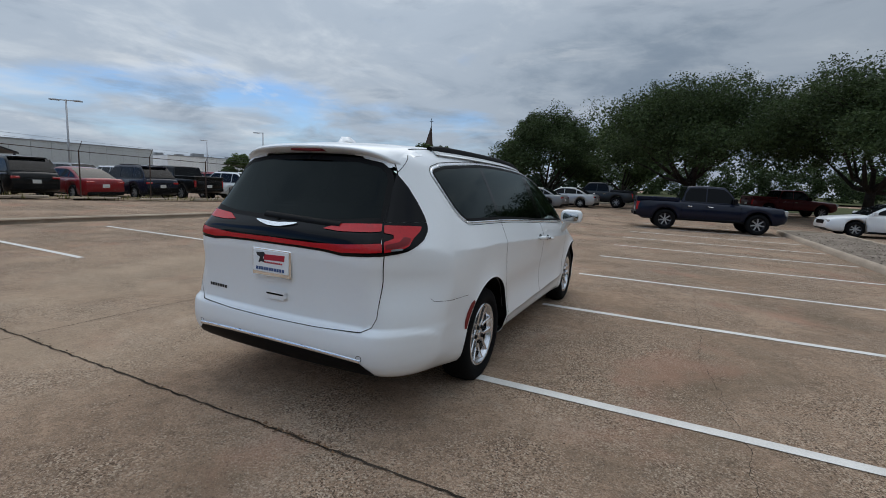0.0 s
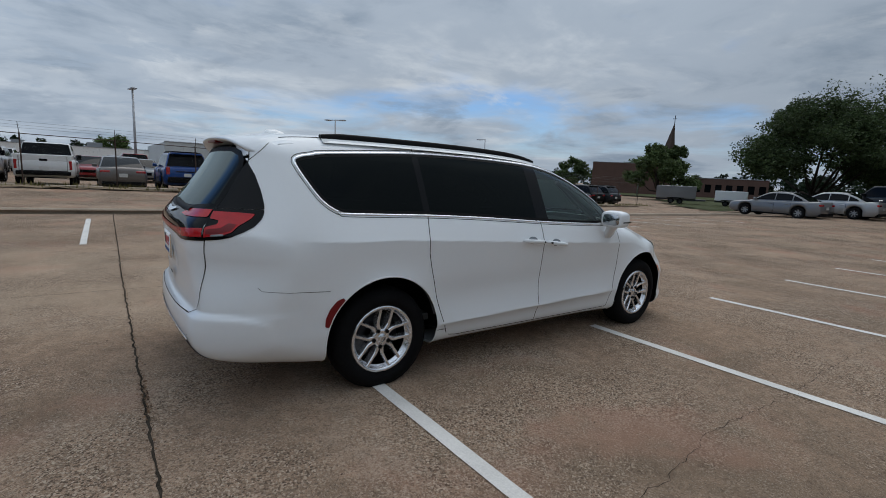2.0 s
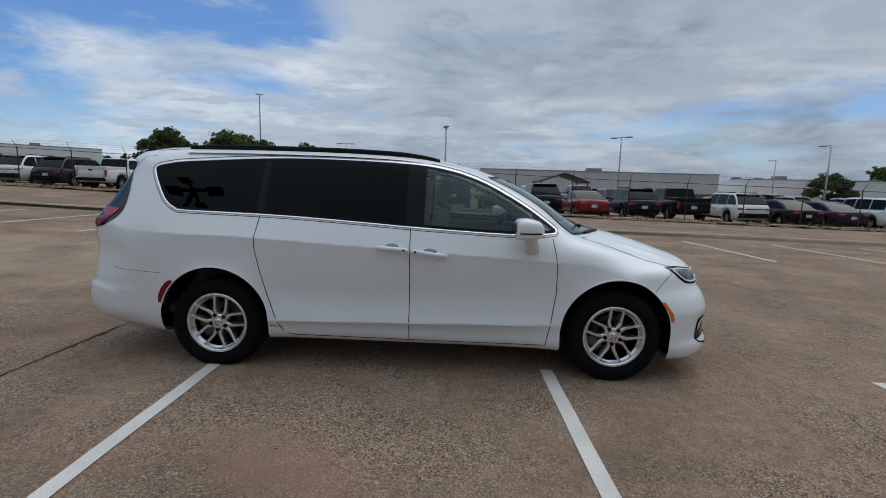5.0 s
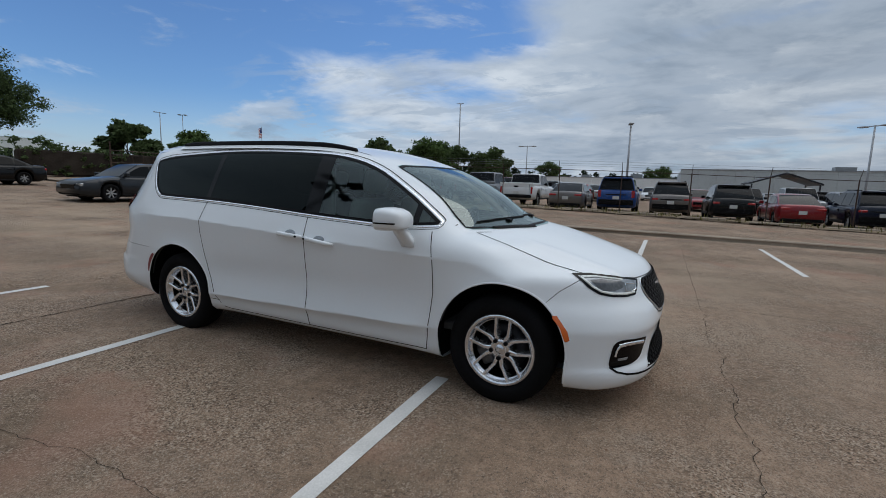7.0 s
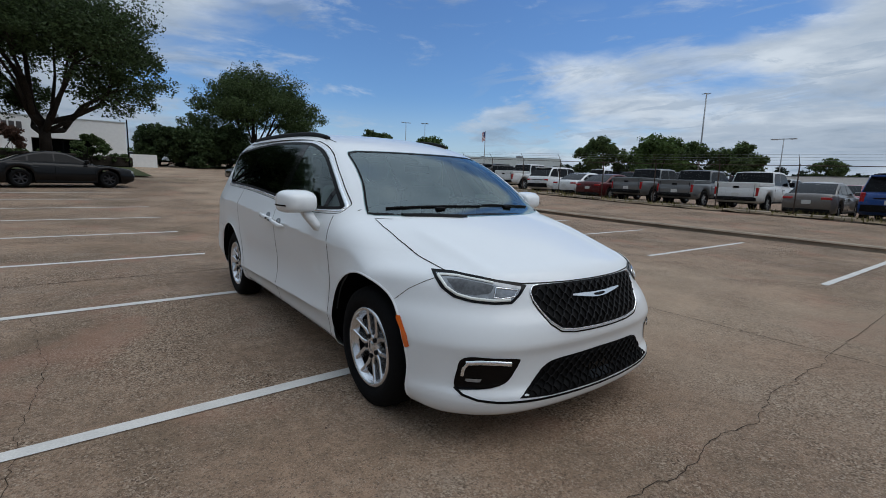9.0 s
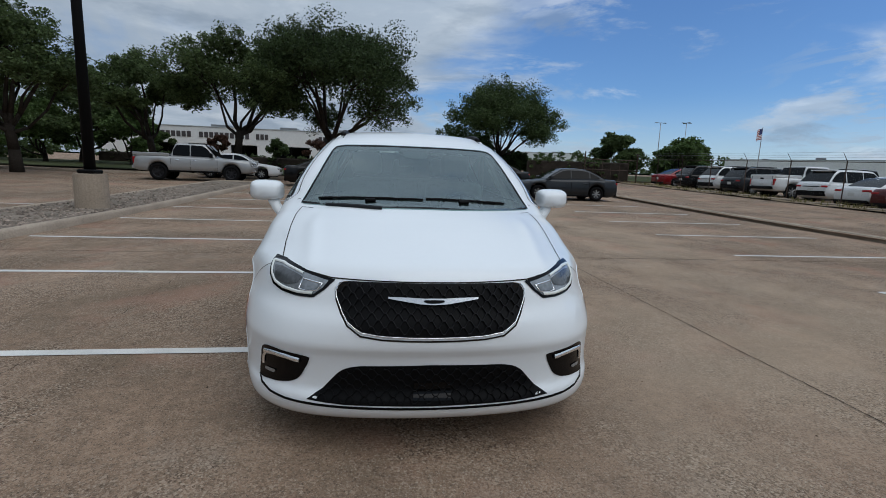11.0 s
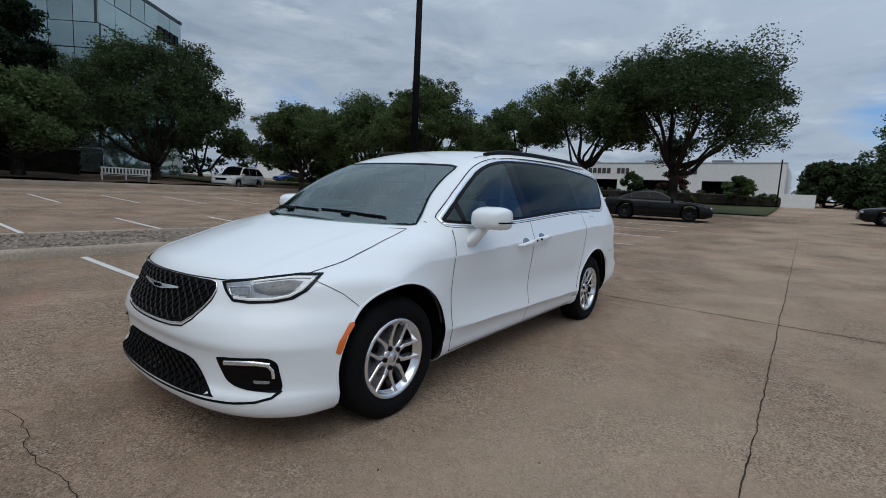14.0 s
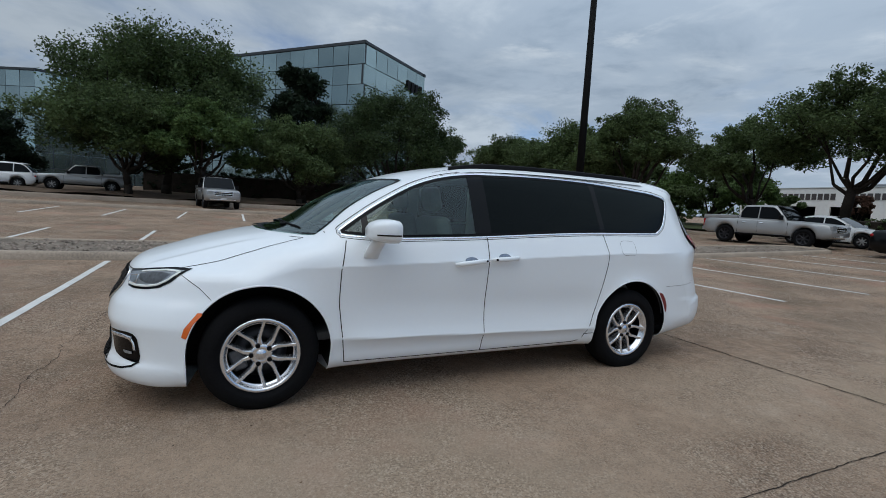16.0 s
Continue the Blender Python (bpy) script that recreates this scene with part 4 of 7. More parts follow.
lay("radar_cover", np.array([(-.09, .30), (.09, .30), (.085, .38), (-.085, .38)]), end_front, M["gloss_black"], van, .02, .006)
side_run = [(.40, .834), (.437, .826), (.455, .80), (.452, .765), (.427, .71), (.397, .663), (.336, .621), (.24, .608), (.12, .604)]
band("grille_surround", np.array(side_run + [(0, .603)] + [(-x, z) for x, z in side_run[::-1]]), end_front, .0055, M["satin_trim"], van, "thin bright grille surround", lift=.004, hump=.004)
for x in (-.66, -.26, .26, .66):
    ring_line = [(x + .017 * math.cos(radians(a)), .475 + .017 * math.sin(radians(a))) for a in range(0, 360, 24)]
    band("parking_sensor_ring", np.array(ring_line), end_rear, .0035, M["joint"], van, lift=.0015, closed=True)
band("grille_gap", np.array(side_run + [(0, .603)] + [(-x, z) for x, z in side_run[::-1]]) * 1.0 + np.array([(0, -.016)] * (2 * len(side_run) + 1)), end_front, .008, M["joint"], van, lift=.002)
band("bonnet_gap", np.array([(.78, .872), (.62, .862), (.48, .842), (.22, .84), (0, .84), (-.22, .84), (-.48, .842), (-.62, .862), (-.78, .872)]), end_front, .005, M["joint"], van, lift=.002)
inside = lambda p, loop: loop_distance(loop, np.array(p, float).reshape(-1, 2)) < -.006
for loop, dx, dz, w in ((GRILLE, .060, .0275, .0062), (LOWER, .066, .026, .0045)):
    grid_v, grid_f = [], []
    for row in range(-1, 12):
        z0 = loop[:, 1].min() + row * dz
        # neighbouring zigzags meet at their peaks and close the cells
        for kind in (-1 if row % 2 else 1,):
            xs = np.arange(-.6, .601, dx / 8)
            q = np.c_[xs, z0 + kind * dz * .5 * np.tanh(1.5 * np.sin(xs / dx * math.pi * 2)) / .905]
            ok = inside(q, loop)
            runs, start = [], None
            for i in range(len(xs) + 1):
                if i < len(xs) and ok[i]:
                    start = i if start is None else start
                elif start is not None:
                    runs.append((start, i))
                    start = None
            for i, j in runs:
                if j - i > 1:
                    v, f = ribbon(q[i:j], end_front, w, lift=.004, hump=.008, step=.2)
                    grid_f += [tuple(k + len(grid_v) for k in face) for face in f]
                    grid_v += list(v)
    mesh_part("grille_mesh", grid_v, grid_f, M["grille_bar"] if loop is GRILLE else M["black_trim"], van, "black honeycomb mesh", True, kind="stuff")
lay("badge", mirrored([(0, .771), (.05, .770), (.12, .7735), (.27, .7745), (.13, .755), (.06, .745), (0, .742)]), end_front, M["satin_trim"], van, .012, .018, "winged bright badge")
lay("badge_centre", mirrored([(0, .764), (.045, .763), (.05, .756), (.03, .749), (0, .748)]), end_front, M["gloss_black"], van, .008, .0205)

# rear: light bar, glass, badge, plate, handle, bumper
lay("rear_window", widen(GATE_GLASS, .004), end_rear, M["tint_glass"], van, .03, .002, "dark privacy rear window")
band("window_seal", widen(GATE_GLASS, -.012), end_rear, .03, M["black_trim"], van, lift=.003, closed=True)
lay("light_bar_panel", mirrored([(0, 1.214), (.42, 1.224), (.695, 1.248), (.735, 1.10), (.742, 1.066), (.52, 1.055), (.40, 1.069), (.2, 1.074), (0, 1.075)]), end_rear, M["gloss_black"], van, .02, .0035, "gloss black light bar panel")
lay("light_bar", mirrored([(0, 1.116), (.33, 1.112), (.55, 1.122), (.727, 1.136), (.737, 1.088), (.52, 1.074), (.40, 1.084), (.2, 1.088), (0, 1.088)]), end_rear, M["red_lens"], van, .012, .008, "red light bar lens")
lay("badge", mirrored([(0, 1.200), (.035, 1.200), (.06, 1.203), (.185, 1.209), (.12, 1.191), (.05, 1.180), (0, 1.178)]), end_rear, M["satin_trim"], van, .01, .012, "winged bright badge")
lay("plate_recess", mirrored([(0, 1.058), (.20, 1.052), (.24, 1.02), (.30, .86), (.27, .84), (0, .838)]), end_rear, M["white_paint"], van, .03, .0015)
PLATE_Y = float(on_end([(0, .95)], -1)[0, 1])
bm = bmesh.new()
box(bm, (-.158, PLATE_Y - .016, .868), (.158, PLATE_Y - .002, 1.042), .006)
plate = part("number_plate", bm, M["chrome"], van, "dealer plate insert in a chrome frame")
bm = bmesh.new()
box(bm, (-.147, PLATE_Y - .019, .894), (.147, PLATE_Y - .014, 1.032), .003)
part("plate_face", bm, M["white_paint"], plate, "white plate face")
def plate_bar(points, material, label=""):
    v = [(x, PLATE_Y - y, z) for y in (.0185, .0215) for x, z in points]
    n = len(points)
    mesh_part("plate_bar", v, [tuple(range(n)), tuple(range(n, 2 * n))[::-1]] + [(k, (k + 1) % n, n + (k + 1) % n, n + k) for k in range(n)], material, plate, label)


blue_ink, red_ink = mat("blue_ink", (.02, .07, .22), .5, var=.05), mat("red_ink", (.42, .012, .03), .5, var=.05)
plate_bar([(-.118, 1.012), (-.055, 1.018), (-.040, 1.000), (-.062, .985), (-.045, .955), (-.075, .958), (-.098, .948), (-.085, .985), (-.108, .996)], M["dark_metal"], "dark slanted emblem bar")
plate_bar([(-.05, 1.004), (.118, 1.010), (.114, .975), (-.052, .970)], red_ink, "red lettering bar")
for k in range(9):
    plate_bar([(-.045 + .0165 * k, .962), (-.034 + .0165 * k, .962), (-.036 + .0165 * k, .952), (-.047 + .0165 * k, .952)], red_ink)
for k in range(11):
    plate_bar([(-.118 + .0215 * k, .925), (-.103 + .0215 * k, .925), (-.103 + .0215 * k, .906), (-.118 + .0215 * k, .906)], blue_ink)
lay("gate_handle", [(-.105, .79), (.105, .79), (.11, .745), (.085, .725), (-.06, .725), (-.09, .75)], end_rear, M["white_paint"], van, .012, .012, "white tailgate handle")
# a flat black strip stands for the shade in the handle's slot
lay("handle_recess", [(-.07, .764), (.085, .764), (.08, .753), (-.05, .753)], end_rear, M["black_trim"], van, .01, .0135)
for k in range(7):
    lay("badge_bar", [(-.62 + k * .026, .725), (-.60 + k * .026, .725), (-.60 + k * .026, .745), (-.62 + k * .026, .745)], end_rear, M["dark_metal"], van, .01, .003)
lay("rear_bumper_valance", mirrored([(0, .475), (.52, .462), (.66, .452), (.72, .40), (.75, .36), (.70, .33), (0, .345)]), end_rear, M["black_trim"], van, .025, .004, "black rear bumper valance")
band("bumper_strip", mirrored([(0, .482), (.30, .478), (.53, .468), (.67, .457)])[[0, 1, 2, 3]][::-1].tolist() + [(-.30, .478), (-.53, .468), (-.67, .457)], end_rear, .024, M["satin_trim"], van, "chrome bumper strip", lift=.004, hump=.006)
PLATE_TOP = float(on_end([(0, 1.645)], -1)[0, 1])
# roof spoiler with the high brake lamp under its lip
v, f = [], []
NS = 33
for i in range(NS):
    u = -1 + 2 * i / (NS - 1)
    x, e = .668 * u, abs(u)
    back = on_end([(x, 1.645 - .05 * e ** 4)], -1)[0]
    y0 = back[1] + .20
    root, mid = on_top([(x, y0)])[0], on_top([(x, y0 - .09)])[0]
    hang = .085 * (1 - e ** 4)
    ly, lz = back[1] - hang, 1.694 - .035 * e ** 2 - .075 * e ** 6
    v += [root + (0, 0, .001), mid + (0, 0, .004), (x, lerp3(mid[1], ly, .55), lerp3(mid[2], lz, .45) + .008), (x, ly + .016, lz + .004), (x, ly, lz - .007), (x, ly + .012, lz - .019), (x, ly + hang * .75, lz - .032), (x, back[1] + .03, lz - .045)]
f = [(i * 8 + k, i * 8 + k + 1, i * 8 + k + 9, i * 8 + k + 8) for i in range(NS - 1) for k in range(7)] + [tuple(range(8)), tuple((NS - 1) * 8 + k for k in range(8))[::-1]]
spoiler = mesh_part("roof_spoiler", v, f, M["white_paint"], van, "white roof spoiler lip", True)
bm = bmesh.new()
box(bm, (-.13, PLATE_TOP - .070, 1.658), (.13, PLATE_TOP, 1.677), .006)
part("brake_lamp", bm, M["dark_red"], spoiler, "dark red high brake lamp")

# windscreen with a black border
lay("windscreen", widen(SCREEN, .006), end_front, M["screen_glass"], van, .03, .002, "tinted windscreen")
band("screen_border", widen(SCREEN, -.004), end_front, .011, M["black_trim"], van, lift=.0035, closed=True)
lay("camera_housing", mirrored([(0, 1.545), (.10, 1.543), (.095, 1.49), (0, 1.485)]), end_front, M["cabin_grey"], van, .02, -.03)
lay("cowl_panel", mirrored([(0, 1.128), (.5, 1.126), (.76, 1.126), (.775, 1.106), (.5, 1.110), (0, 1.116)]), end_front, M["black_trim"], van, .03, .003, "black cowl panel")


def wiper(points, project, parent, name="wiper", width=.011):
    v, f = ribbon(points, project, width, lift=.004, hump=.010, step=.04)
    return mesh_part(name, v, f, M["black_trim"], parent, "black wiper arm and blade", True)


over = lambda q, l: on_top(q, 1, l)
wiper([(-.02, 1.385), (.15, 1.375), (.35, 1.345), (.55, 1.295), (.68, 1.245)], over, van)
wiper([(.62, 1.120), (.45, 1.122), (.25, 1.118)], end_front, van)
wiper([(-.60, 1.29), (-.45, 1.33), (-.25, 1.36), (-.04, 1.372)], over, van)
for x, y in ((-.30, 1.372), (.33, 1.372)):
    p = on_top([(x, y)])[0]
    bm = bmesh.new()
    box(bm, (p[0] - .035, p[1] - .015, p[2] - .005), (p[0] + .035, p[1] + .025, p[2] + .016), .006)
    part("wiper_pivot", bm, M["black_trim"], van)
wiper([(.46, 1.222), (.30, 1.228), (.10, 1.238), (-.13, 1.246)], end_rear, van, "rear_wiper", .032)

# roof rails, aerial fin, roof bow lines
for sg in (1, -1):
    ys = np.linspace(-1.88, .16, 40)
    crest = on_top(np.c_[.630 - .02 * np.abs((ys + .9) / 1.1) ** 2, ys], 1)
    rise = .024 + .018 * np.clip(np.minimum((ys + 1.90) / .18, (.18 - ys) / .34), 0, 1) ** .6
    v, f = [], []
    for p, r in zip(crest, rise):
        for dx, dz in ((-.022, -.004), (-.021, r * .8), (-.008, r), (.010, r * .95), (.020, r * .75), (.022, -.004)):
            v.append((sg * (p[0] + dx), p[1], p[2] + dz))
    for i in range(len(ys) - 1):
        f += [(i * 6 + k, i * 6 + k + 1, i * 6 + k + 7, i * 6 + k + 6) for k in range(5)]
    f += [tuple(range(6)), tuple(len(v) - 6 + k for k in range(6))]
    rail = mesh_part("roof_rail", v, f, M["black_trim"], van, "black roof rail", True)
    v = []
    for p in crest:
        v += [(sg * (p[0] + dx), p[1], p[2] + dz) for dx, dz in ((-.05, -.014), (-.026, .0), (-.008, .003), (.010, .003), (.030, -.001), (.066, -.028))]
    mesh_part("rail_plinth", v, f, M["white_paint"], rail, "white roof swage under the rail", True)
    band("roof_seam", np.c_[np.full(30, .60 * sg), np.linspace(-2.15, .30, 30)], lambda q, l: on_top(q, 1, l), .010, M["joint"], van, lift=.001)
fin_top = float(on_top([(0, -2.0)])[0, 2])
bm = bmesh.new()
prof = [(-2.10, 0), (-2.06, .045), (-2.0, .05), (-1.94, .03), (-1.88, 0)]
rows = []
for w, k in ((.032, 0), (.012, 1), (-.012, 1), (-.032, 0)):
    rows.append([bm.verts.new((w * (1 - .0), y, fin_top - .008 + z * (1.0 if k else .25))) for y, z in prof])
for a, b in zip(rows, rows[1:]):
    for i in range(len(prof) - 1):
        bm.faces.new((a[i], a[i + 1], b[i + 1], b[i]))
part("aerial_fin", bm, M["white_paint"], van, "white shark-fin aerial", True)


# mirrors and handles
def rounded(name, rings, material, parent, label=""):
    """A closed skin through rings of points, capped at both ends."""
    n, v, f = len(rings[0]), [p for r in rings for p in r], []
    for i in range(len(rings) - 1):
        f += [(i * n + k, i * n + (k + 1) % n, (i + 1) * n + (k + 1) % n, (i + 1) * n + k) for k in range(n)]
    f += [tuple(range(n))[::-1], tuple((len(rings) - 1) * n + k for k in range(n))]
    ob = mesh_part(name, v, f, material, parent, label, True)
    return ob


def ring(cx, y, cz, rx, rz, n=28, power=3.8):
    out = []
    for k in range(n):
        a = 2 * math.pi * k / n
        c, s = math.cos(a), math.sin(a)
        out.append((cx + rx * math.copysign(abs(c) ** (2 / power), c), y, cz + rz * math.copysign(abs(s) ** (2 / power), s)))
    return out


for sg in (1, -1):
    rings = [ring(sg * cx, y, cz, rx, rz) for y, cx, cz, rx, rz in ((.735, 1.125, 1.178, .10, .062), (.75, 1.125, 1.180, .118, .074), (.80, 1.125, 1.183, .122, .078), (.86, 1.12, 1.182, .116, .072),
                                                                    (.905, 1.112, 1.178, .098, .058), (.93, 1.10, 1.172, .07, .036))]
    mirror = rounded("door_mirror", rings, M["white_paint"], van, "white door mirror with a dark lower seam")
    rounded("mirror_glass", [ring(sg * 1.125, .733, 1.178, .088, .052), ring(sg * 1.125, .7305, 1.178, .086, .05)], M["mirror"], mirror, "mirror glass")
    rounded("mirror_stalk", [[(sg * (x + dx), y + dy, z + dz) for dx, dy, dz in ((-.03, -.048, 0), (.03, -.048, .004), (.045, 0, .006), (.03, .048, .004), (-.03, .048, 0), (-.045, 0, 0))] for x, y, z in ((1.075, .84, 1.125), (1.055, .86, 1.08), (1.02, .875, 1.03), (.985, .88, .985))], M["white_paint"], mirror)
    seam_v, seam_f = [], []
    for y, w in ((.75, .1235), (.80, .1265), (.86, .120), (.905, .103)):
        for dz in (-.005, .005):
            seam_v.append((sg * (1.125 + w * .985), y, 1.160 + dz))
    seam_f = [(2 * i, 2 * i + 1, 2 * i + 3, 2 * i + 2) for i in range(3)]
    mesh_part("mirror_seam", seam_v, seam_f, M["joint"], mirror)
    for y0, y1, z0, z1 in ((-.295, -.045, 1.008, .992), (-.020, .255, .988, .955)):
        cx = [on_side([(y0 + (y1 - y0) * t, z0 + (z1 - z0) * t)], sg)[0] for t in (0, .12, .5, .88, 1)]
        rings = []
        for p, out_by, r in zip(cx, (.010, .034, .040, .034, .010), (.008, .017, .018, .017, .008)):
            rings.append([(p[0] + sg * (out_by + r * .8 * math.cos(a)), p[1], p[2] + r * math.sin(a)) for a in np.radians(np.arange(0, 360, 36))])
        handle = rounded("door_handle", rings, M["white_paint"], van, "white pull door handle")
        cup = np.array([(y0 + (y1 - y0) * .5, z0 + (z1 - z0) * .5)])
        a = np.radians(np.arange(0, 360, 20))
        # a flat grey patch puts the cup's shade into the colour
        lay("handle_cup", cup + np.c_[.055 * np.cos(a), .03 * np.sin(a) + .006], lambda q, l, sg=sg: on_side(q, sg, l), M["lamp_clear"], van, .012, .002, "flat grey patch for the shade in the handle recess")
        d = -.035 if y0 < -.1 else .055
        k = cx[3] if y0 < -.1 else cx[1]
        bm = bmesh.new()
        cyl(bm, (k[0] + sg * .040, k[1] + .0, k[2]), (k[0] + sg * .052, k[1], k[2]), .008, n=10)
        part("key_button", bm, M["black_trim"], handle)


# ---- wheels ----
def wheel_parts(parent, r=.362, rim=.238, width=.225, spokes=5, rim_mat=None, tyre_mat=None, rich=True):
    """Parts of a wheel on its x axis, outer face at +x, under parent."""
    rim_mat, tyre_mat = rim_mat or M["alloy"], tyre_mat or M["tyre"]
    h = width / 2
    prof = [(-h * .8, rim - .005), (-h, rim + .03), (-h, r - .05), (-h * .82, r - .012), (-h * .5, r), (h * .5, r), (h * .82, r - .012), (h, r - .05), (h * 1.02, r - .085), (h, rim + .03), (h * .82, rim + .002), (h * .7, rim - .012)]
    v, f = lathe(prof, 48)
    mesh_part("tyre", v, f, tyre_mat, parent, "", True)
    # the barrel is blackened: the shade behind the spokes is in its colour
    v, f = lathe([(-h * .75, rim - .004), (-h * .7, rim - .02), (h * .52, rim - .034)], 40)
    mesh_part("rim_barrel", v, f, M["black_trim"], parent, "", True)
    v, f = lathe([(h * .50, rim - .040), (h * .52, rim - .034), (h * .80, rim - .024), (h * .90, rim - .016), (h * .92, rim - .002), (h * .78, rim + .005)], 48)
    mesh_part("rim", v, f, rim_mat, parent, "", True)
    v, f = lathe([(-.03, .165), (-.03, .06), (-.012, .06), (-.012, .165), (-.03, .165)], 32)
    mesh_part("brake_disc", v, f, M["dark_metal"], parent, "", True)
    bm = bmesh.new()
    box(bm, (-.045, -.19, -.07), (.012, -.10, .07), .018, segments=2)
    part("brake_caliper", bm, M["dull_iron"], parent)
    # an added black disc gives the wheel's inside its shade
    v, f = lathe([(-h * .6, .01), (-h * .6, rim - .02)], 32)
    mesh_part("wheel_back", v, f, M["black_trim"], parent)
    face = h * .52
    v, f = lathe([(face - .05, .07), (face - .004, .07), (face + .012, .064), (face + .016, .040), (face + .010, .034), (face + .018, .030), (face + .020, 0.0)], 30)
    mesh_part("hub_cap", v, f, rim_mat, parent, "", True)
    base = []
    for sgn in (-1, 1):
        sv, sf = [], []
        for rad, ang, w, x0, x1 in ((.040, 14, .018, face - .045, face + .010), (.074, 12.5, .0155, face - .045, face + .014), (.110, 13, .0130, face - .045, face + .016), (.165, 20, .0108, face - .04, face + .024), (rim - .010, 24, .0118, face - .035, face + .036)):
            a = radians(ang * sgn)
            c, t = (rad * math.cos(a), rad * math.sin(a)), (-math.sin(a), math.cos(a))
            for x, k in ((x0, -1.1), (x1 - .006, -1), (x1, -.62), (x1, .62), (x1 - .006, 1), (x0, 1.1)):
                sv.append((x, c[0] + t[0] * w * k, c[1] + t[1] * w * k))
        for i in range(4):
            sf += [(i * 6 + k, i * 6 + (k + 1) % 6, (i + 1) * 6 + (k + 1) % 6, (i + 1) * 6 + k) for k in range(6)]
        me = bpy.data.meshes.new("spoke")
        me.from_pydata(sv, [], sf)
        me.materials.append(rim_mat)
        base.append(me)
    for k in range(spokes):
        for me in base:
            o = new("spoke", me)
            o.parent, o.rotation_euler = parent, (radians(360 / spokes * k + 90), 0, 0)
    if rich:
        bm = bmesh.new()
        bmesh.ops.create_cone(bm, cap_ends=True, segments=8, radius1=.018, radius2=.015, depth=.03, matrix=Matrix.Rotation(radians(90), 4, "Y"))
        me = bpy.data.meshes.new("lug_nut")
        bm.to_mesh(me)
        bm.free()
        me.materials.append(M["black_trim"])
        for k in range(5):
            a = radians(72 * k + 90)
            o = new("lug_nut", me)
            o.parent, o.location = parent, (face + .006, .060 * math.cos(a), .061 * math.sin(a))


first = None
for sg in (1, -1):
    for c in (-WHEEL_Y, WHEEL_Y):
        m = pose(.868 * sg, c, .358, {(1, -1): 28, (1, 1): 31, (-1, -1): 5, (-1, 1): 20}[sg, 1 if c > 0 else -1], 0, 0 if sg > 0 else 180)
        if first is None:
            first = new("wheel")
            first["label"] = "silver ten-spoke alloy wheel"
            wheel_parts(first)
            first.parent, first.matrix_basis = van, m
        else:
            copy_thing(first, m)

# cabin: floor, dashboard, steering wheel, seats
bm = bmesh.new()
box(bm, (-.85, -2.3, .40), (.85, 1.3, .46), .01)
part("cabin_floor", bm, M["cabin_grey"], van)
v, f = [], []
prof = [(1.42, 1.06), (1.15, 1.075), (.98, 1.05), (.90, .98), (.92, .80), (1.0, .6), (1.05, .46)]
for x in (-.76, -.4, 0, .4, .76):
    v += [(x, y, z + (.025 if abs(x) < .5 else 0)) for y, z in prof]
f = [(i * 7 + k, i * 7 + k + 1, i * 7 + k + 8, i * 7 + k + 7) for i in range(4) for k in range(6)]
mesh_part("dashboard", v, f, M["cabin_grey"], van, "dark grey dashboard", True)
bm = bmesh.new()
box(bm, (-.12, .86, 1.0), (.14, .90, 1.14), .01)
part("dash_screen", bm, M["gloss_black"], van)


def torus(bm, m, R, r, n=28, k=8):
    rows = [[bm.verts.new(m @ Vector(((R + r * math.cos(b)) * math.cos(a), (R + r * math.cos(b)) * math.sin(a), r * math.sin(b)))) for b in np.radians(np.arange(0, 360, 360 / k))] for a in np.radians(np.arange(0, 360, 360 / n))]
    for i in range(n):
        for j in range(k):
            bm.faces.new((rows[i][j], rows[(i + 1) % n][j], rows[(i + 1) % n][(j + 1) % k], rows[i][(j + 1) % k]))


bm = bmesh.new()
sm = pose(-.38, .74, 1.03, 68, 0, 0)
torus(bm, sm, .185, .017)
for a in (90, 210, 330):
    cyl(bm, sm @ Vector((0, 0, -.02)), sm @ Vector((.18 * math.cos(radians(a)), .18 * math.sin(radians(a)), 0)), .018, .014, 8)
cyl(bm, sm @ Vector((0, 0, -.03)), sm @ Vector((0, 0, .02)), .06, .05, 16)
part("steering_wheel", bm, M["cabin_grey"], van, "dark steering wheel", True)


def seat(x, y, w=.52):
    bm = bmesh.new()
    box(bm, (x - w / 2, y - .25, .55), (x + w / 2, y + .28, .72), .05, segments=3)
    cushion = part("seat", bm, M["seat"], van, "grey leather seat", True)
    bm = bmesh.new()
    box(bm, (-w / 2, -.07, 0), (w / 2, .07, .62), .055, pose(x, y - .25, .68, -14, 0, 0).inverted().inverted(), 3)
    part("backrest", bm, M["seat"], cushion, "", True)
    bm = bmesh.new()
    box(bm, (-.13, -.05, .66), (.13, .05, .86), .045, pose(x, y - .25, .68, -12, 0, 0), 3)
    part("headrest", bm, M["seat"], cushion, "", True)


for x in (-.40, .40):
    seat(x, .30)
    seat(x, -.72)
seat(0, -1.72, 1.2)
for sg in (1, -1):
    bm = bmesh.new()
    box(bm, (.84 * sg - .025, .1, .62), (.84 * sg + .025, 1.0, 1.10), .02)
    part("door_card", bm, M["beige"], van, "beige door trim")

bm = bmesh.new()
box(bm, (-.13, .50, 1.50), (.13, .66, 1.545), .015)
part("overhead_console", bm, M["cabin_grey"], van, "dark sensor housing behind the windscreen")
bm = bmesh.new()
box(bm, (-.12, .585, 1.40), (.12, .61, 1.465), .012, segments=2)
part("inner_mirror", bm, M["gloss_black"], van)
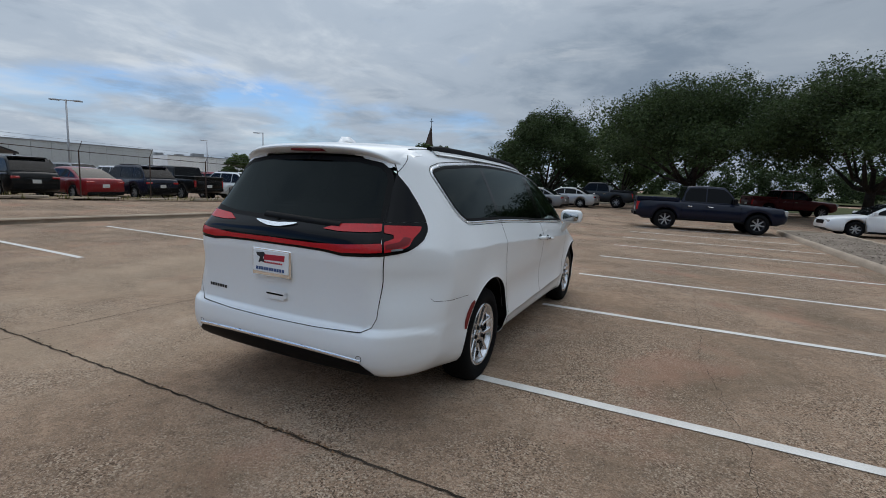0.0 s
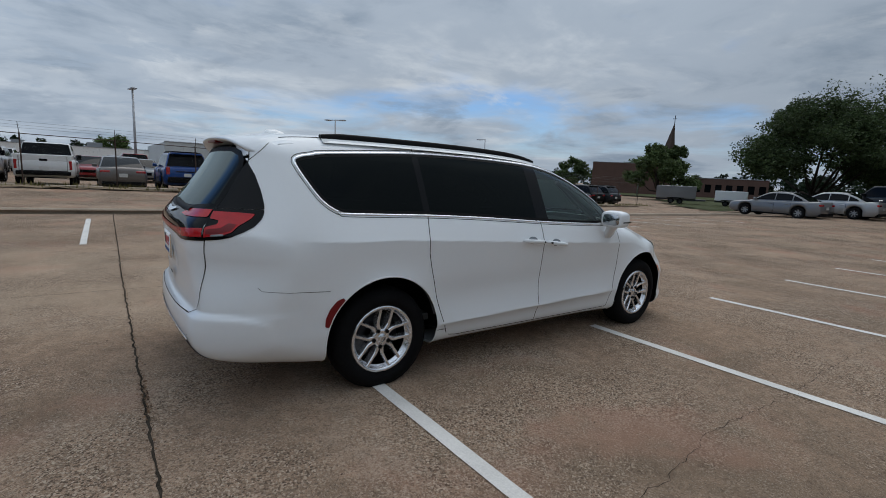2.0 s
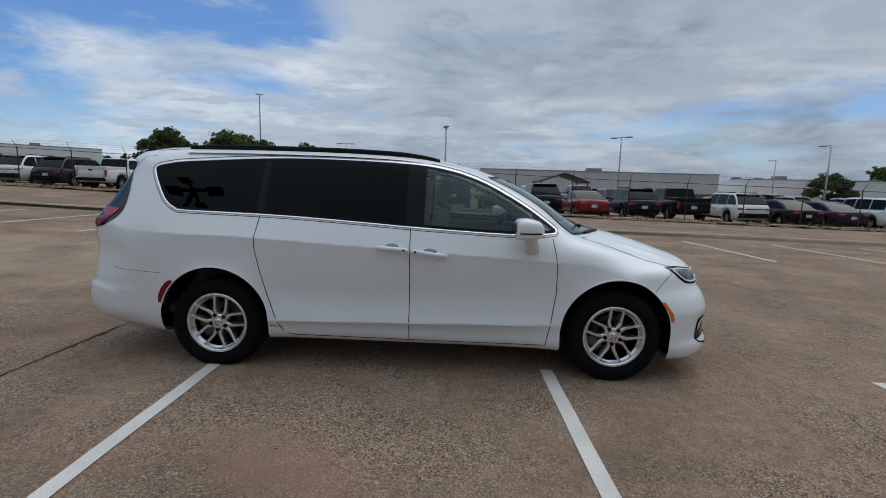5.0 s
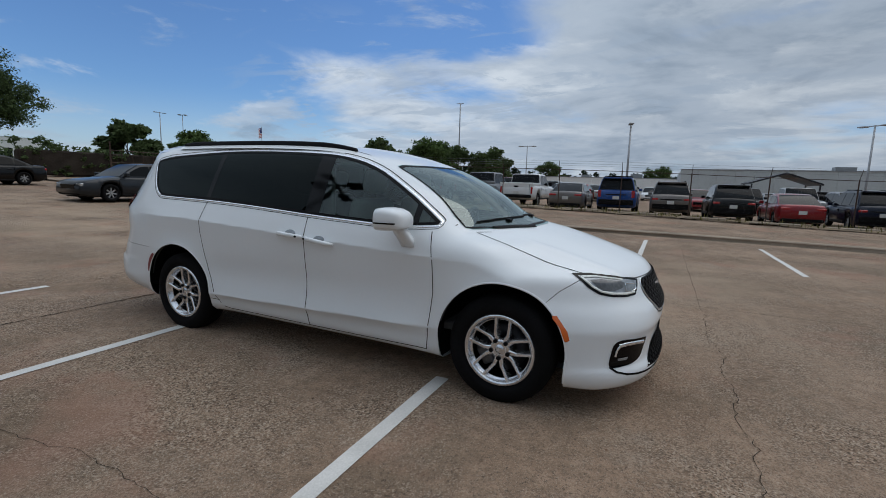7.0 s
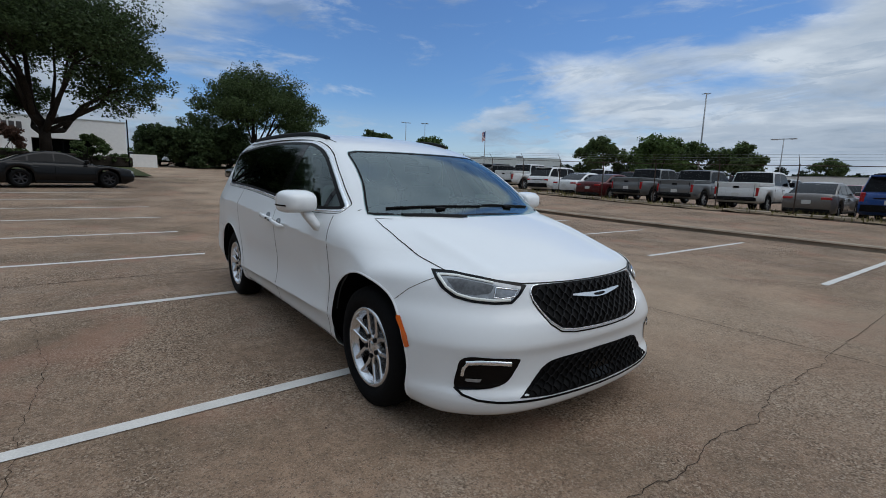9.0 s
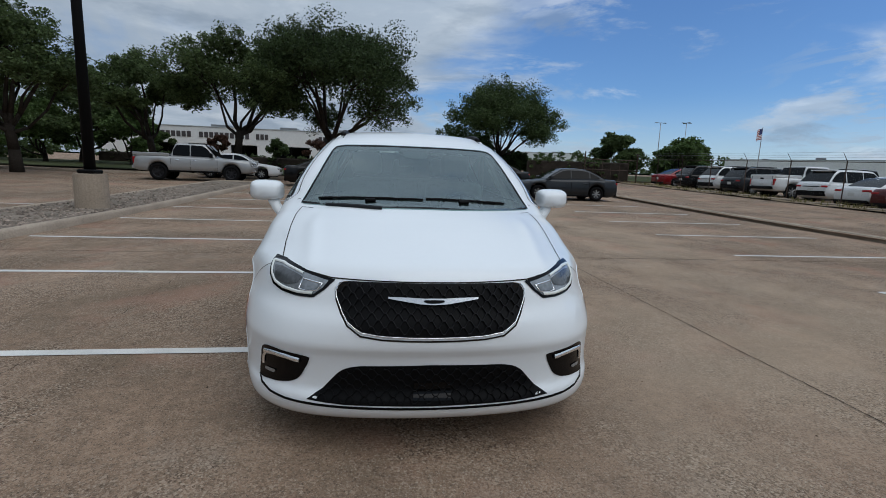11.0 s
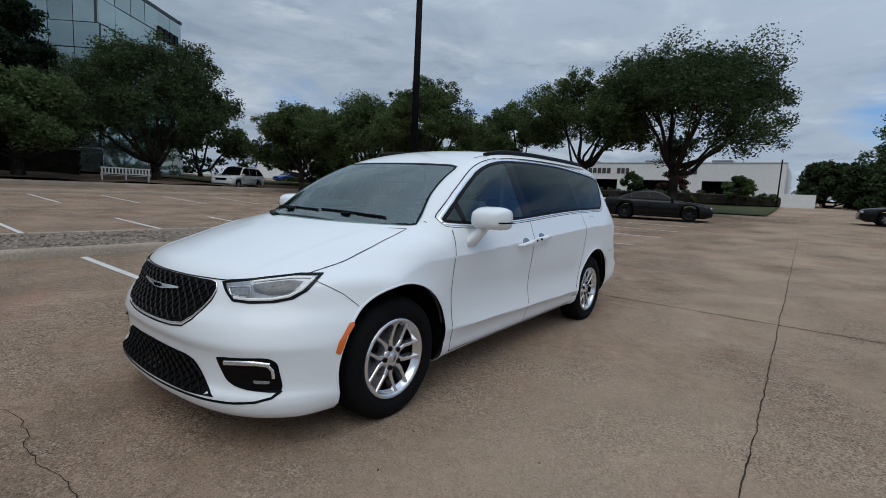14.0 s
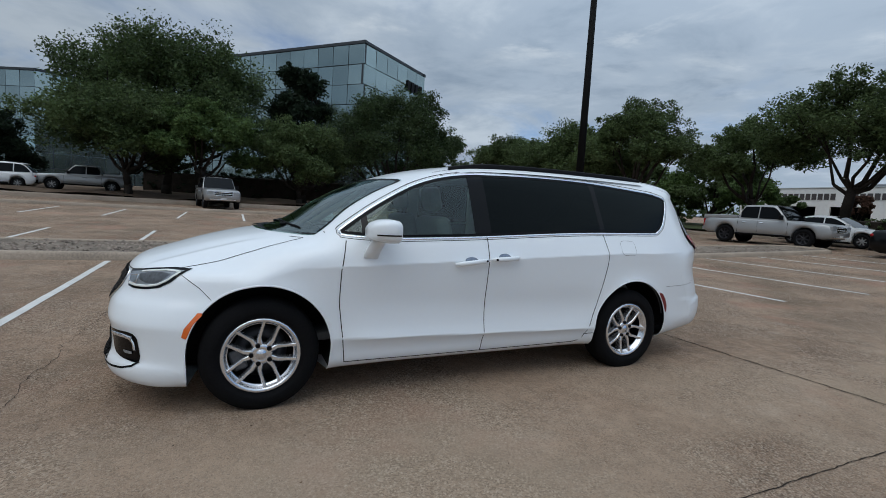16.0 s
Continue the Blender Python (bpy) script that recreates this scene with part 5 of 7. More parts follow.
for sg in (1, -1):
    bm = bmesh.new()
    cyl(bm, (.735 * sg, 1.03, 1.12), (.625 * sg, .52, 1.50), .03, .026, 8)
    part("pillar_trim", bm, M["beige"], van, "pale grey pillar trim")
    bm = bmesh.new()
    cyl(bm, (.665 * sg, .80, 1.26), (.62 * sg, .66, 1.40), .012, .012, 8)
    part("grab_handle", bm, M["beige"], van)
    bm = bmesh.new()
    box(bm, (.70 * sg - .02, -.10, .70), (.70 * sg + .02, .02, 1.56), .015)
    part("pillar_trim", bm, M["beige"], van)


# ---- round the lot ----
M.update(
    gravel=mat("island_gravel", (.20, .165, .13), .95, var=.35, scale=(2, 28), bump=.8, spec=.2),
    grass=mat("mown_grass", (.060, .068, .030), .95, var=.3, scale=(.5, 12), bump=.6, spec=.1),
    mulch=mat("brown_mulch", (.12, .085, .06), .95, var=.3, scale=(.8, 14), bump=.7, spec=.1),
    dirt=mat("dry_weedy_dirt", (.19, .145, .095), .95, var=.35, scale=(.7, 9), bump=.5, spec=.1),
    steel=mat("galvanised_steel", (.30, .31, .32), .5, .6, var=.12),
    bronze=mat("dark_bronze_pole_paint", (.005, .005, .005), .6, .0, var=.1, spec=.08),
    pole_grey=mat("grey_pole_paint", (.42, .43, .44), .5, .2, var=.08),
    bark=mat("grey_oak_bark", (.038, .031, .025), .95, var=.35, scale=(1.5, 18), bump=.8, spec=.15),
    white_wall=mat("white_painted_wall", (.80, .80, .78), .85, var=.05, scale=(.3, 4)),
    metal_wall=mat("pale_metal_cladding", (.47, .50, .50), .6, .0, var=.06, scale=(.2, 3)),
    brick=mat("brown_brickwork", (.105, .056, .042), .9, var=.15, scale=(.5, 16)),
    roofing=mat("flat_roofing", (.22, .22, .21), .9, var=.15),
    rust=mat("rusty_brown_steel", (.065, .040, .030), .8, .2, var=.25),
)

# the island between the two lots
ISLE_W, ISLE_E = 6.48, 8.75
kerb([(ISLE_W, 20.0), (ISLE_W, -20.0), (7.2, -20.9), (8.1, -20.9), (ISLE_E, -20.0), (ISLE_E, 20.0), (8.1, 20.9), (7.2, 20.9), (ISLE_W, 20.0)], .17, .15)
sheet("island_bed", [(6.5, -20.3), (8.7, -20.3), (8.7, 20.3), (6.5, 20.3)], M["gravel"], "gravel bed on the parking island", "gravel", .10, .35, .05)
rnd = random.Random(11)
v, f = [], []
for k in range(5200):
    x, y, r = rnd.uniform(6.6, 8.65), rnd.triangular(-20, 20, -2), rnd.uniform(.018, .05)
    z, n = terrain(x, y) + .13, len(v)
    for q in range(4):
        a = q * 1.57 + rnd.random()
        v.append((x + r * math.cos(a), y + r * math.sin(a), z + rnd.uniform(-.01, .01)))
    v.append((x, y, z + r * rnd.uniform(.5, .9)))
    f += [(n + q, n + (q + 1) % 4, n + 4) for q in range(4)]
mesh_part("gravel", v, f, mat("brown_pebbles", (.23, .185, .15), .95, var=.2, island=.55, spec=.2), None, "loose brown gravel on the island", category="gravel", kind="stuff")

# the west kerb, the drive, the weedy strip under the fence
kerb([(-12.35, -40), (-12.2, -8), (-12.1, 8), (-11.6, 26), (-9.8, 32), (-6, 35.5)], .17, .14)
sheet("drive", [(-12.5, -42), (-19.2, -42), (-19.2, 40), (-12.0, 40), (-12.0, 0)], M["paving"], "brown concrete service drive", "drive", .10, 1.2)
sheet("weed_strip", [(-19.1, -40), (-21.2, -40), (-21.2, 37), (-19.1, 37)], M["dirt"], "dry weedy strip under the fence", "dirt", .13, .5, .06, 4)
# street verges
kerb([(-3, -27.2), (14, -27.2), (17, -26.0), (40, -26.0)], .17, .15)
sheet("grass_verge", [(-1, -30), (45, -29.5), (45, -40), (-1, -46)], M["grass"], "mown grass verge before the white building", "grass", .12, 1.5)
kerb([(24.4, -12), (24.4, 16), (26, 30)], .17, .15)
kerb([(30.9, 30), (30.9, -26)], .22, .27)
sheet("bank", [(31, -26), (60, -26), (60, 30), (31, 30)], M["mulch"], "brown leaf-covered bank before the offices", "bank", .22, 2.0, .25, 6)
sheet("grass_verge", [(33, -30), (44, -30), (44, -14), (35, -14)], M["grass"], "mown grass verge", "grass", .5, 1.5)
kerb([(-9.5, 39.5), (30, 39.5)], .17, .15)
sheet("grass_verge", [(-16, 40), (60, 40), (60, 60), (-34, 62)], M["grass"], "mown grass verge along the road", "grass", .12, 2.0)
sheet("grass_verge", [(-13.4, 37), (-21, 70), (-38, 75), (-19, 41)], M["grass"], "mown grass verge along the road", "grass", .14, 2.0)
sheet("grass_verge", [(-30, -36), (-13.5, -40), (-9, -52), (-4, -60), (-50, -60)], M["grass"], "mown grass behind the fence", "grass", .12, 2.0)
sheet("far_field", [(-400, 70), (400, 70), (400, 400), (-400, 400)], M["grass"], "distant grass", "grass", .2, 30)
sheet("far_field", [(-400, -75), (400, -75), (400, -400), (-400, -400)], M["grass"], "distant grass", "grass", .2, 30)


def wheel_stop(y):
    ob = thing("wheel_stop", pose(-19.75 + .02 * (y % 3), y, terrain(-19.75, y) + .10, 0, 0, 90 + (y * 7 % 5) - 2), "weathered concrete wheel stop below the fence", "wheel stop", "wheel stops")
    bm = bmesh.new()
    box(bm, (-.9, -.08, 0), (.9, .08, .13), .03)
    part("block", bm, M["kerb"], ob)


for k in range(-9, 12):
    wheel_stop(1.3 + 2.65 * k)

# chain-link fence
fence = thing("chain_link_fence", pose(-20.6, 0, 0), "chain-link fence with steel posts and angled barb arms", "fence")
wire_v, wire_f = [], []
F0 = -32.6
bm = bmesh.new()
cyl(bm, (0, 0, 0), (0, 0, 2.05), .026, n=8)
cyl(bm, (0, 0, 2.03), (.28, 0, 2.42), .014, .010, 6)
post_mesh = bpy.data.meshes.new("post")
bm.to_mesh(post_mesh)
bm.free()
post_mesh.materials.append(M["rust"])
for k in range(24):
    y = F0 + 3.0 * k
    o = new("post", post_mesh)
    o.parent, o.location = fence, (0, y, terrain(-20.6, y) + .1)
for k in range(23):
    y0, y1 = F0 + 3 * k, F0 + 3 * k + 3
    z0, z1 = terrain(-20.6, y0) + .1, terrain(-20.6, y1) + .1
    bm = bmesh.new()
    cyl(bm, (0, y0, z0 + 2.0), (0, y1, z1 + 2.0), .015, n=6)
    part("rail", bm, M["rust"], fence)
    for w in np.arange(0, 3, .11):
        for d in (-1, 1):
            n = len(wire_v)
            a, b = y0 + w, y0 + w + d * 1.0
            wire_v += [(0, a, z0 + .05), (0, a + .0009, z0 + .05), (0, b + .0009, z0 + 1.98), (0, b, z0 + 1.98)]
            wire_f.append((n, n + 1, n + 2, n + 3))
for off, z in ((.12, 2.2), (.2, 2.3), (.28, 2.42)):
    for k in range(23):
        y0, y1 = F0 + 3 * k, F0 + 3 * k + 3
        n = len(wire_v)
        z0, z1 = terrain(-20.6, y0) + .1 + z, terrain(-20.6, y1) + .1 + z
        wire_v += [(off, y0, z0), (off, y0, z0 + .008), (off, y1, z1 + .008), (off, y1, z1)]
        wire_f.append((n, n + 1, n + 2, n + 3))
mesh_part("chain_link", wire_v, wire_f, M["steel"], fence, "thin steel wire mesh", kind="stuff")
# weeds
rnd = random.Random(3)
v, f = [], []
for k in range(2600):
    x, y = rnd.uniform(-21.1, -19.2), rnd.uniform(-34, 37)
    h, a, n, z = rnd.uniform(.05, .28) ** 1.0, rnd.uniform(0, 6.28), len(v), terrain(-20, y) + .12
    v += [(x - .03 * math.cos(a), y - .03 * math.sin(a), z), (x + .03 * math.cos(a), y + .03 * math.sin(a), z), (x + rnd.gauss(0, .06), y + rnd.gauss(0, .06), z + h)]
    f.append((n, n + 1, n + 2))
mesh_part("weeds", v, f, mat("dry_weeds", (.17, .15, .06), .95, var=.2, island=.5, spec=.1), None, "dry weeds along the fence", category="weeds", kind="stuff")


# ---- lamp posts ----
def lamp_post(x, y, height, material, heads, r=.09, reach=.5, group="lamp posts", label="grey steel lamp post with a flat lamp head"):
    ob = thing("lamp_post", pose(x, y, terrain(x, y)), label, "lamp post", group)
    bm = bmesh.new()
    cyl(bm, (0, 0, .0), (0, 0, height), r, r * .65, 12)
    part("pole", bm, material, ob, "", True)
    for a in heads:
        bm = bmesh.new()
        q = Matrix.Rotation(radians(a), 4, "Z")
        box(bm, (.02, -.05, height - .10), (reach + .05, .05, height - .03), .01, q)
        part("arm", bm, material, ob)
        bm = bmesh.new()
        box(bm, (reach, -.20, height - .12), (reach + .55, .20, height - .02), .02, q)
        part("lamp_head", bm, material, ob)
    return ob


near_post = lamp_post(7.3, -7.85, 9.2, M["bronze"], (0, 90, 180, 270), r=.128, label="tall black lamp post with four heads on a concrete drum")
bm = bmesh.new()
cyl(bm, (0, 0, 0), (0, 0, .95), .36, .35, 28)
bmesh.ops.bevel(bm, geom=[e for e in bm.edges if abs(e.verts[0].co.z - e.verts[1].co.z) < .01 and e.verts[0].co.z > .9], offset=.02, segments=2, affect="EDGES")
part("drum", bm, M["kerb"], near_post, "round weathered concrete drum")
bm = bmesh.new()
box(bm, (-.20, -.20, .95), (.20, .20, 1.05), .03)
part("base_cover", bm, M["bronze"], near_post)
lamp_post(-40.9, -.9, 6.9, M["pole_grey"], (10, 190), r=.11, reach=.05, label="grey steel lamp post with a compact double head")
lamp_post(-40.2, 15.4, 6.6, M["pole_grey"], (40, 220))
lamp_post(-39.7, 34.1, 6.5, M["pole_grey"], (200,))
lamp_post(-62.0, 44.0, 6.6, M["pole_grey"], (200,))
lamp_post(-120, -52.0, 22.0, M["steel"], (0, 90, 180, 270), r=.22, label="very tall steel mast with lamp heads")
lamp_post(-51.5, -13.0, 5.7, M["pole_grey"], (90, 270), r=.07)
lamp_post(-44, 74.0, 7.0, M["steel"], (270,))
lamp_post(-50, 84.0, 7.0, M["steel"], (270,))
lamp_post(-48, -75.0, 9.3, M["steel"], (0, 180))
lamp_post(-63.6, -91.0, 11.4, M["steel"], (0, 90, 180, 270))


# ---- parked vehicles ----
M["car_glass"] = mat("dark_car_glass", (.004, .005, .006), .04, var=.1, spec=.14)
M["dull_alloy"] = mat("dull_alloy", (.40, .41, .42), .4, .5, var=.1)
M["plain_tail"] = mat("red_tail_lens", (.36, .012, .014), .18, var=.05, coat=.5)
M["head_lens"] = mat("pale_headlamp", (.55, .57, .58), .12, .5, var=.1, coat=.5)
M["plate_white"] = mat("pale_number_plate", (.62, .62, .60), .5, var=.05)
PAINTS = {}
for nm, col, met in (("white", (.74, .75, .75), 0), ("black", (.004, .004, .0045), 0), ("dark grey", (.024, .027, .031), .2), ("grey", (.17, .175, .18), .3), ("silver", (.36, .365, .365), .3),
                     ("red", (.23, .012, .016), .1), ("dark red", (.085, .012, .014), .1), ("blue", (.012, .055, .22), .1), ("navy", (.004, .007, .020), .0), ("dark purple", (.035, .016, .03), .1), ("brown grey", (.16, .142, .130), .3)):
    PAINTS[nm] = mat(nm.replace(" ", "_") + "_car_paint", col, .3, met, var=.03, coat=.7 if max(col) > .1 else .35, spec=.15)
# kind: length, width, roof height, sill, bonnet front/rear height, belt, deck rear height, glass line x (screen foot, roof front, roof rear, rear foot), axles, wheel radius
KINDS = dict(
    sedan=dict(L=4.85, W=1.84, H=1.45, sill=.20, hood=(.70, .92), belt=(.93, .99), deck=1.00, g=(1.12, .20, -.85, -1.98), ax=(1.42, -1.40), r=.33),
    coupe=dict(L=4.80, W=1.90, H=1.40, sill=.19, hood=(.72, .93), belt=(.94, 1.00), deck=1.00, g=(.95, .05, -.80, -2.02), ax=(1.45, -1.38), r=.345),
    suv=dict(L=4.68, W=1.88, H=1.73, sill=.27, hood=(.86, 1.02), belt=(1.02, 1.09), deck=1.07, g=(1.18, .46, -1.55, -2.25), ax=(1.42, -1.38), r=.365),
    boxy=dict(L=4.85, W=1.93, H=1.82, sill=.32, hood=(1.02, 1.13), belt=(1.12, 1.16), deck=1.15, g=(.98, .50, -2.12, -2.34), ax=(1.45, -1.38), r=.40),
    pickup=dict(L=5.65, W=1.98, H=1.88, sill=.44, hood=(1.06, 1.18), belt=(1.18, 1.22), deck=1.24, g=(1.12, .52, -.85, -1.10), ax=(1.80, -1.66), r=.42),
)


def loft(rows):
    """Verts and faces of a symmetric body: rows of (x, [(y, z) from the underside to the top])."""
    v, f, k = [], [], len(rows[0][1])
    n = 2 * k - 2
    for x, half in rows:
        v += [(x, y, z) for y, z in half] + [(x, -y, z) for y, z in half[-2:0:-1]]
    for i in range(len(rows) - 1):
        f += [(i * n + j, (i + 1) * n + j, (i + 1) * n + (j + 1) % n, i * n + (j + 1) % n) for j in range(n)]
    f += [tuple(range(n)), tuple((len(rows) - 1) * n + j for j in range(n))[::-1]]
    return v, f


def lerp(a, b, t):
    return a + (b - a) * t


def car_wheel(parent, r, m, rim_mat):
    w = new("wheel")
    h = .11
    v, f = lathe([(-h, r * .62), (-h, r - .04), (-h * .7, r), (h * .7, r), (h, r - .04), (h * 1.02, r * .82), (h, r * .66), (h * .6, r * .64)], 26)
    mesh_part("tyre", v, f, M["tyre"], w, "", True)
    v, f = lathe([(h * .3, r * .60), (h * .75, r * .64), (h * .9, r * .66), (h * .8, r * .60), (h * .2, r * .56), (-h * .5, r * .54), (-h * .5, .01)], 26)
    mesh_part("rim", v, f, M["dark_metal"], w, "", True)
    bm = bmesh.new()
    for k in range(7):
        q = Matrix.Rotation(radians(360 / 7 * k), 4, "X")
        box(bm, (h * .2, -.024, .02), (h * .66, .024, r * .62), .008, q)
    cyl(bm, (h * .2, 0, 0), (h * .85, 0, 0), .06, .05, 12)
    part("spokes", bm, rim_mat, w)
    w.parent, w.matrix_basis = parent, m
    return w


def build_car(kind, paint, label, category, m, group, rails=False, rim="alloy"):
    p = KINDS[kind]
    ob = thing(category.replace(" ", "_"), m, label, category, group)
    L, W, H, sill = p["L"], p["W"] / 2, p["H"], p["sill"]
    col, truck = PAINTS[paint], kind == "pickup"
    F, R = L / 2, -L / 2
    g, ax, wr = p["g"], p["ax"], p["r"]
    arch = wr + .07
    xs = [R, R + .03, R + .10, R + .25, R + .45, g[3], g[2], 0, g[0], F - .55, F - .3, F - .14, F - .05, F]
    for a in ax:
        xs += [a + arch * math.cos(radians(t)) for t in range(0, 181, 18)]
    rows = []
    for x in sorted(set(round(q, 4) for q in xs)):
        e = min(F - x, x - R)
        front = x > 0
        w = W * (1 - (.16 if front else .12) * max(0, 1 - e / .5) ** 2.2)
        if x > g[0]:
            t = (F - x) / (F - g[0])
            zt = lerp(p["hood"][0], p["hood"][1], t ** .62)
        elif x > g[3]:
            zt = lerp(p["belt"][1], p["belt"][0], (x - g[3]) / (g[0] - g[3]))
        else:
            t = (x - R) / max(g[3] - R, .05)
            zt = lerp(p["deck"] - .02, p["belt"][1], t)
        drop = max(0, 1 - e / .10) ** 2
        zt -= .16 * drop
        zb = sill + .22 * max(0, 1 - e / .30) ** 1.6 * (.6 if truck else .55 if front or kind in ("sedan", "coupe") else 1.0)
        for a in ax:
            if abs(x - a) < arch - 1e-4:
                zb = max(zb, wr + math.sqrt(arch ** 2 - (x - a) ** 2))
        zb = min(zb, zt - .12)
        hgt = zt - zb
        rows.append((x, [(0, zb), (w * .88, zb), (w * .975, zb + min(.05, hgt * .2)), (w, zb + hgt * .38), (w * .992, zb + hgt * .62), (w * .965, zt - hgt * .14), (w * .93, zt - .035), (w * .87, zt), (w * .5, zt + .022), (0, zt + .03)]))
    v, f = loft(rows)
    body = mesh_part("body", v, f, col, ob, paint + " painted body", True)
    bm = bmesh.new()
    box(bm, (R + .25, -W * .72, sill - .03), (F - .25, W * .72, sill + .42), .03)
    part("underbody", bm, M["black_trim"], ob)
    # the glasshouse
    zb0, zr = min(p["belt"]) - .04, H - .03
    wb, wt = W * .93, W * (.74 if not truck else .80)

    def wide(z):
        return lerp(wb, wt, min(max((z - zb0) / (zr - zb0), 0), 1) ** 1.15)

    def top(x):
        if x >= g[1]:
            return lerp(zr, zb0, ((x - g[1]) / (g[0] - g[1])) ** (1.08 if truck or kind == "boxy" else 1.22))
        if x <= g[2]:
            return lerp(zr, zb0, ((g[2] - x) / (g[2] - g[3])) ** (1.5 if kind == "suv" else 1.3 if kind in ("sedan", "coupe") else 1.15))
        return zr + (.025 if truck or kind == "boxy" else .045) * math.sin(math.pi * (x - g[2]) / (g[1] - g[2]))

    rows = []
    for x in [lerp(g[0], g[1], t) for t in (0, .3, .6, .85, 1)] + [lerp(g[1], g[2], t) for t in (.12, .35, .65, .88, 1)] + [lerp(g[2], g[3], t) for t in (.2, .5, .8, 1)]:
        z = top(x)
        yt = wide(z)
        rows.append((x, [(0, zb0 - .06), (wb, zb0 - .06), (wb, zb0)] + [(wide(lerp(zb0, z, t)), lerp(zb0, z - .02, t)) for t in (.4, .8)] + [(yt - .012, z - .012), (yt - .06, z + .008), (yt * .5, z + .022), (0, z + .028)]))
    v, f = loft(rows[::-1])
    mesh_part("roof", v, f, col, ob, "", True)

    def pane(name, pts, lab=""):
        n = len(pts) // 2
        mesh_part(name, pts, [(i, i + 1, n + i + 1, n + i) for i in range(n - 1)], M["car_glass"], ob, lab, True)

    for name, a, b, sx in (("windscreen", g[0], g[1], 1), ("rear_window", g[3], g[2], -1)):
        lo, hi = (.06, .96) if sx > 0 else ((.12, .93) if not truck else (.14, .92))
        pts = []
        for t in (lo, (lo + hi) / 2, hi):
            x = lerp(a, b, t)
            z = top(x)
            yt = wide(z) - .05
            pts += [(x + .014 * sx, yt * k, z + .020 + .012 * (1 - k * k)) for k in (-1, -.5, 0, .5, 1)]
        v = pts
        mesh_part(name, v, [(j * 5 + i, j * 5 + i + 1, j * 5 + i + 6, j * 5 + i + 5) for j in range(2) for i in range(4)], M["car_glass"], ob, "", True)
    xa, xb = g[0] - .30, g[3] + (.22 if kind in ("suv", "boxy") else .46)
    cuts = {"sedan": (-.12, -1.02), "coupe": (-.30, -1.1), "suv": (-.15, -1.15), "boxy": (-.15, -1.15), "pickup": (-.12, -.95)}[kind]
    spans = [(xa, cuts[0]), (cuts[0] - .05, cuts[1])] + ([(cuts[1] - .06, xb)] if not truck else [])
    for sg in (1, -1):
        for a, b in spans:
            pts, pts2 = [], []
            for t in (0, .2, .4, .6, .8, 1):
                x = lerp(a, b, t)
                z1 = min(top(x) - .075, zr - .05)
                z0 = lerp(p["belt"][1], p["belt"][0], (x - g[3]) / (g[0] - g[3])) + .035
                z1 = max(z1, z0 + .01)
                pts.append((x, sg * (wide(z0) + .008), z0))
                pts2.append((x, sg * (wide(z1) + .008), z1))
            pane("side_window", pts + pts2)
        # dark lower cladding between the wheels, then seams, handles, mirror
        bm = bmesh.new()
        y = sg * W * .965
        box(bm, (ax[1] + arch + .02, y - .03, sill - .005), (ax[0] - arch - .02, y + .03, sill + (.13 if kind in ("suv", "boxy") else .07)), .015)
        part("sill_cladding", bm, M["black_trim"], ob)
        for x in (g[0] + .02, cuts[0] - .02, cuts[1] + .02 if not truck else cuts[1] - .1):
            bm = bmesh.new()
            box(bm, (x - .005, W * .985 * sg - .012, sill + .1), (x + .005, W * .985 * sg + .012, p["belt"][0] - .1))
            part("door_seam", bm, M["gloss_black"], body)
        for x in (cuts[0] + .16, cuts[1] + .20):
            bm = bmesh.new()
            box(bm, (x - .09, W * .985 * sg - .02, p["belt"][0] - .17), (x + .09, W * .985 * sg + .035, p["belt"][0] - .135), .01)
            part("door_handle", bm, M["chrome"] if truck else col, ob)
        bm = bmesh.new()
        y = sg * (W + .05)
        box(bm, (g[0] - .32, y - .10, p["belt"][0] + .02), (g[0] - .17, y + .09, p["belt"][0] + (.17 if not truck else .24)), .03, segments=2)
        part("mirror", bm, M["black_trim"] if truck else col, ob)
        # lamps
        hz = p["hood"][0]
        bm = bmesh.new()
        box(bm, (F - .30, min(sg * W * .53, sg * W * .88), hz - (.24 if truck else .13)), (F + (.012 if truck else -.030), max(sg * W * .53, sg * W * .88), hz - .02), .03, segments=2)
        part("headlight", bm, M["head_lens"], ob)
        bm = bmesh.new()
        dz = p["deck"]
        if truck:
            box(bm, (R - .004, min(sg * W * .80, sg * W * .905), dz - .48), (R + .16, max(sg * W * .80, sg * W * .905), dz - .10), .02)
        elif kind == "boxy":
            box(bm, (R - .004, min(sg * W * .74, sg * W * .90), dz - .34), (R + .20, max(sg * W * .74, sg * W * .90), dz + .02), .02)
        else:
            lo = .58 if kind == "suv" else .50
            box(bm, (R - .006, min(sg * W * lo, sg * W * .90), dz - .24), (R + .24, max(sg * W * lo, sg * W * .90), dz - .13), .02)
        part("tail_light", bm, M["plain_tail"], ob)
        if rails:
            bm = bmesh.new()
            box(bm, (g[2] + .05, sg * (wt - .10) - .018, H + .01), (g[1] - .2, sg * (wt - .10) + .018, H + .06), .012)
            part("roof_rail", bm, M["black_trim"], ob)
    bm = bmesh.new()
    gz = p["hood"][0]
    box(bm, (F - .12, -W * .50, gz - (.34 if truck else .24)), (F + .004, W * .50, gz - .05), .02)
    grille = part("grille", bm, M["gloss_black"], ob)
    if truck:
        for q in range(3):
            bm = bmesh.new()
            box(bm, (F - .02, -W * .50, gz - .31 + .10 * q), (F + .022, W * .50, gz - .275 + .10 * q), .008)
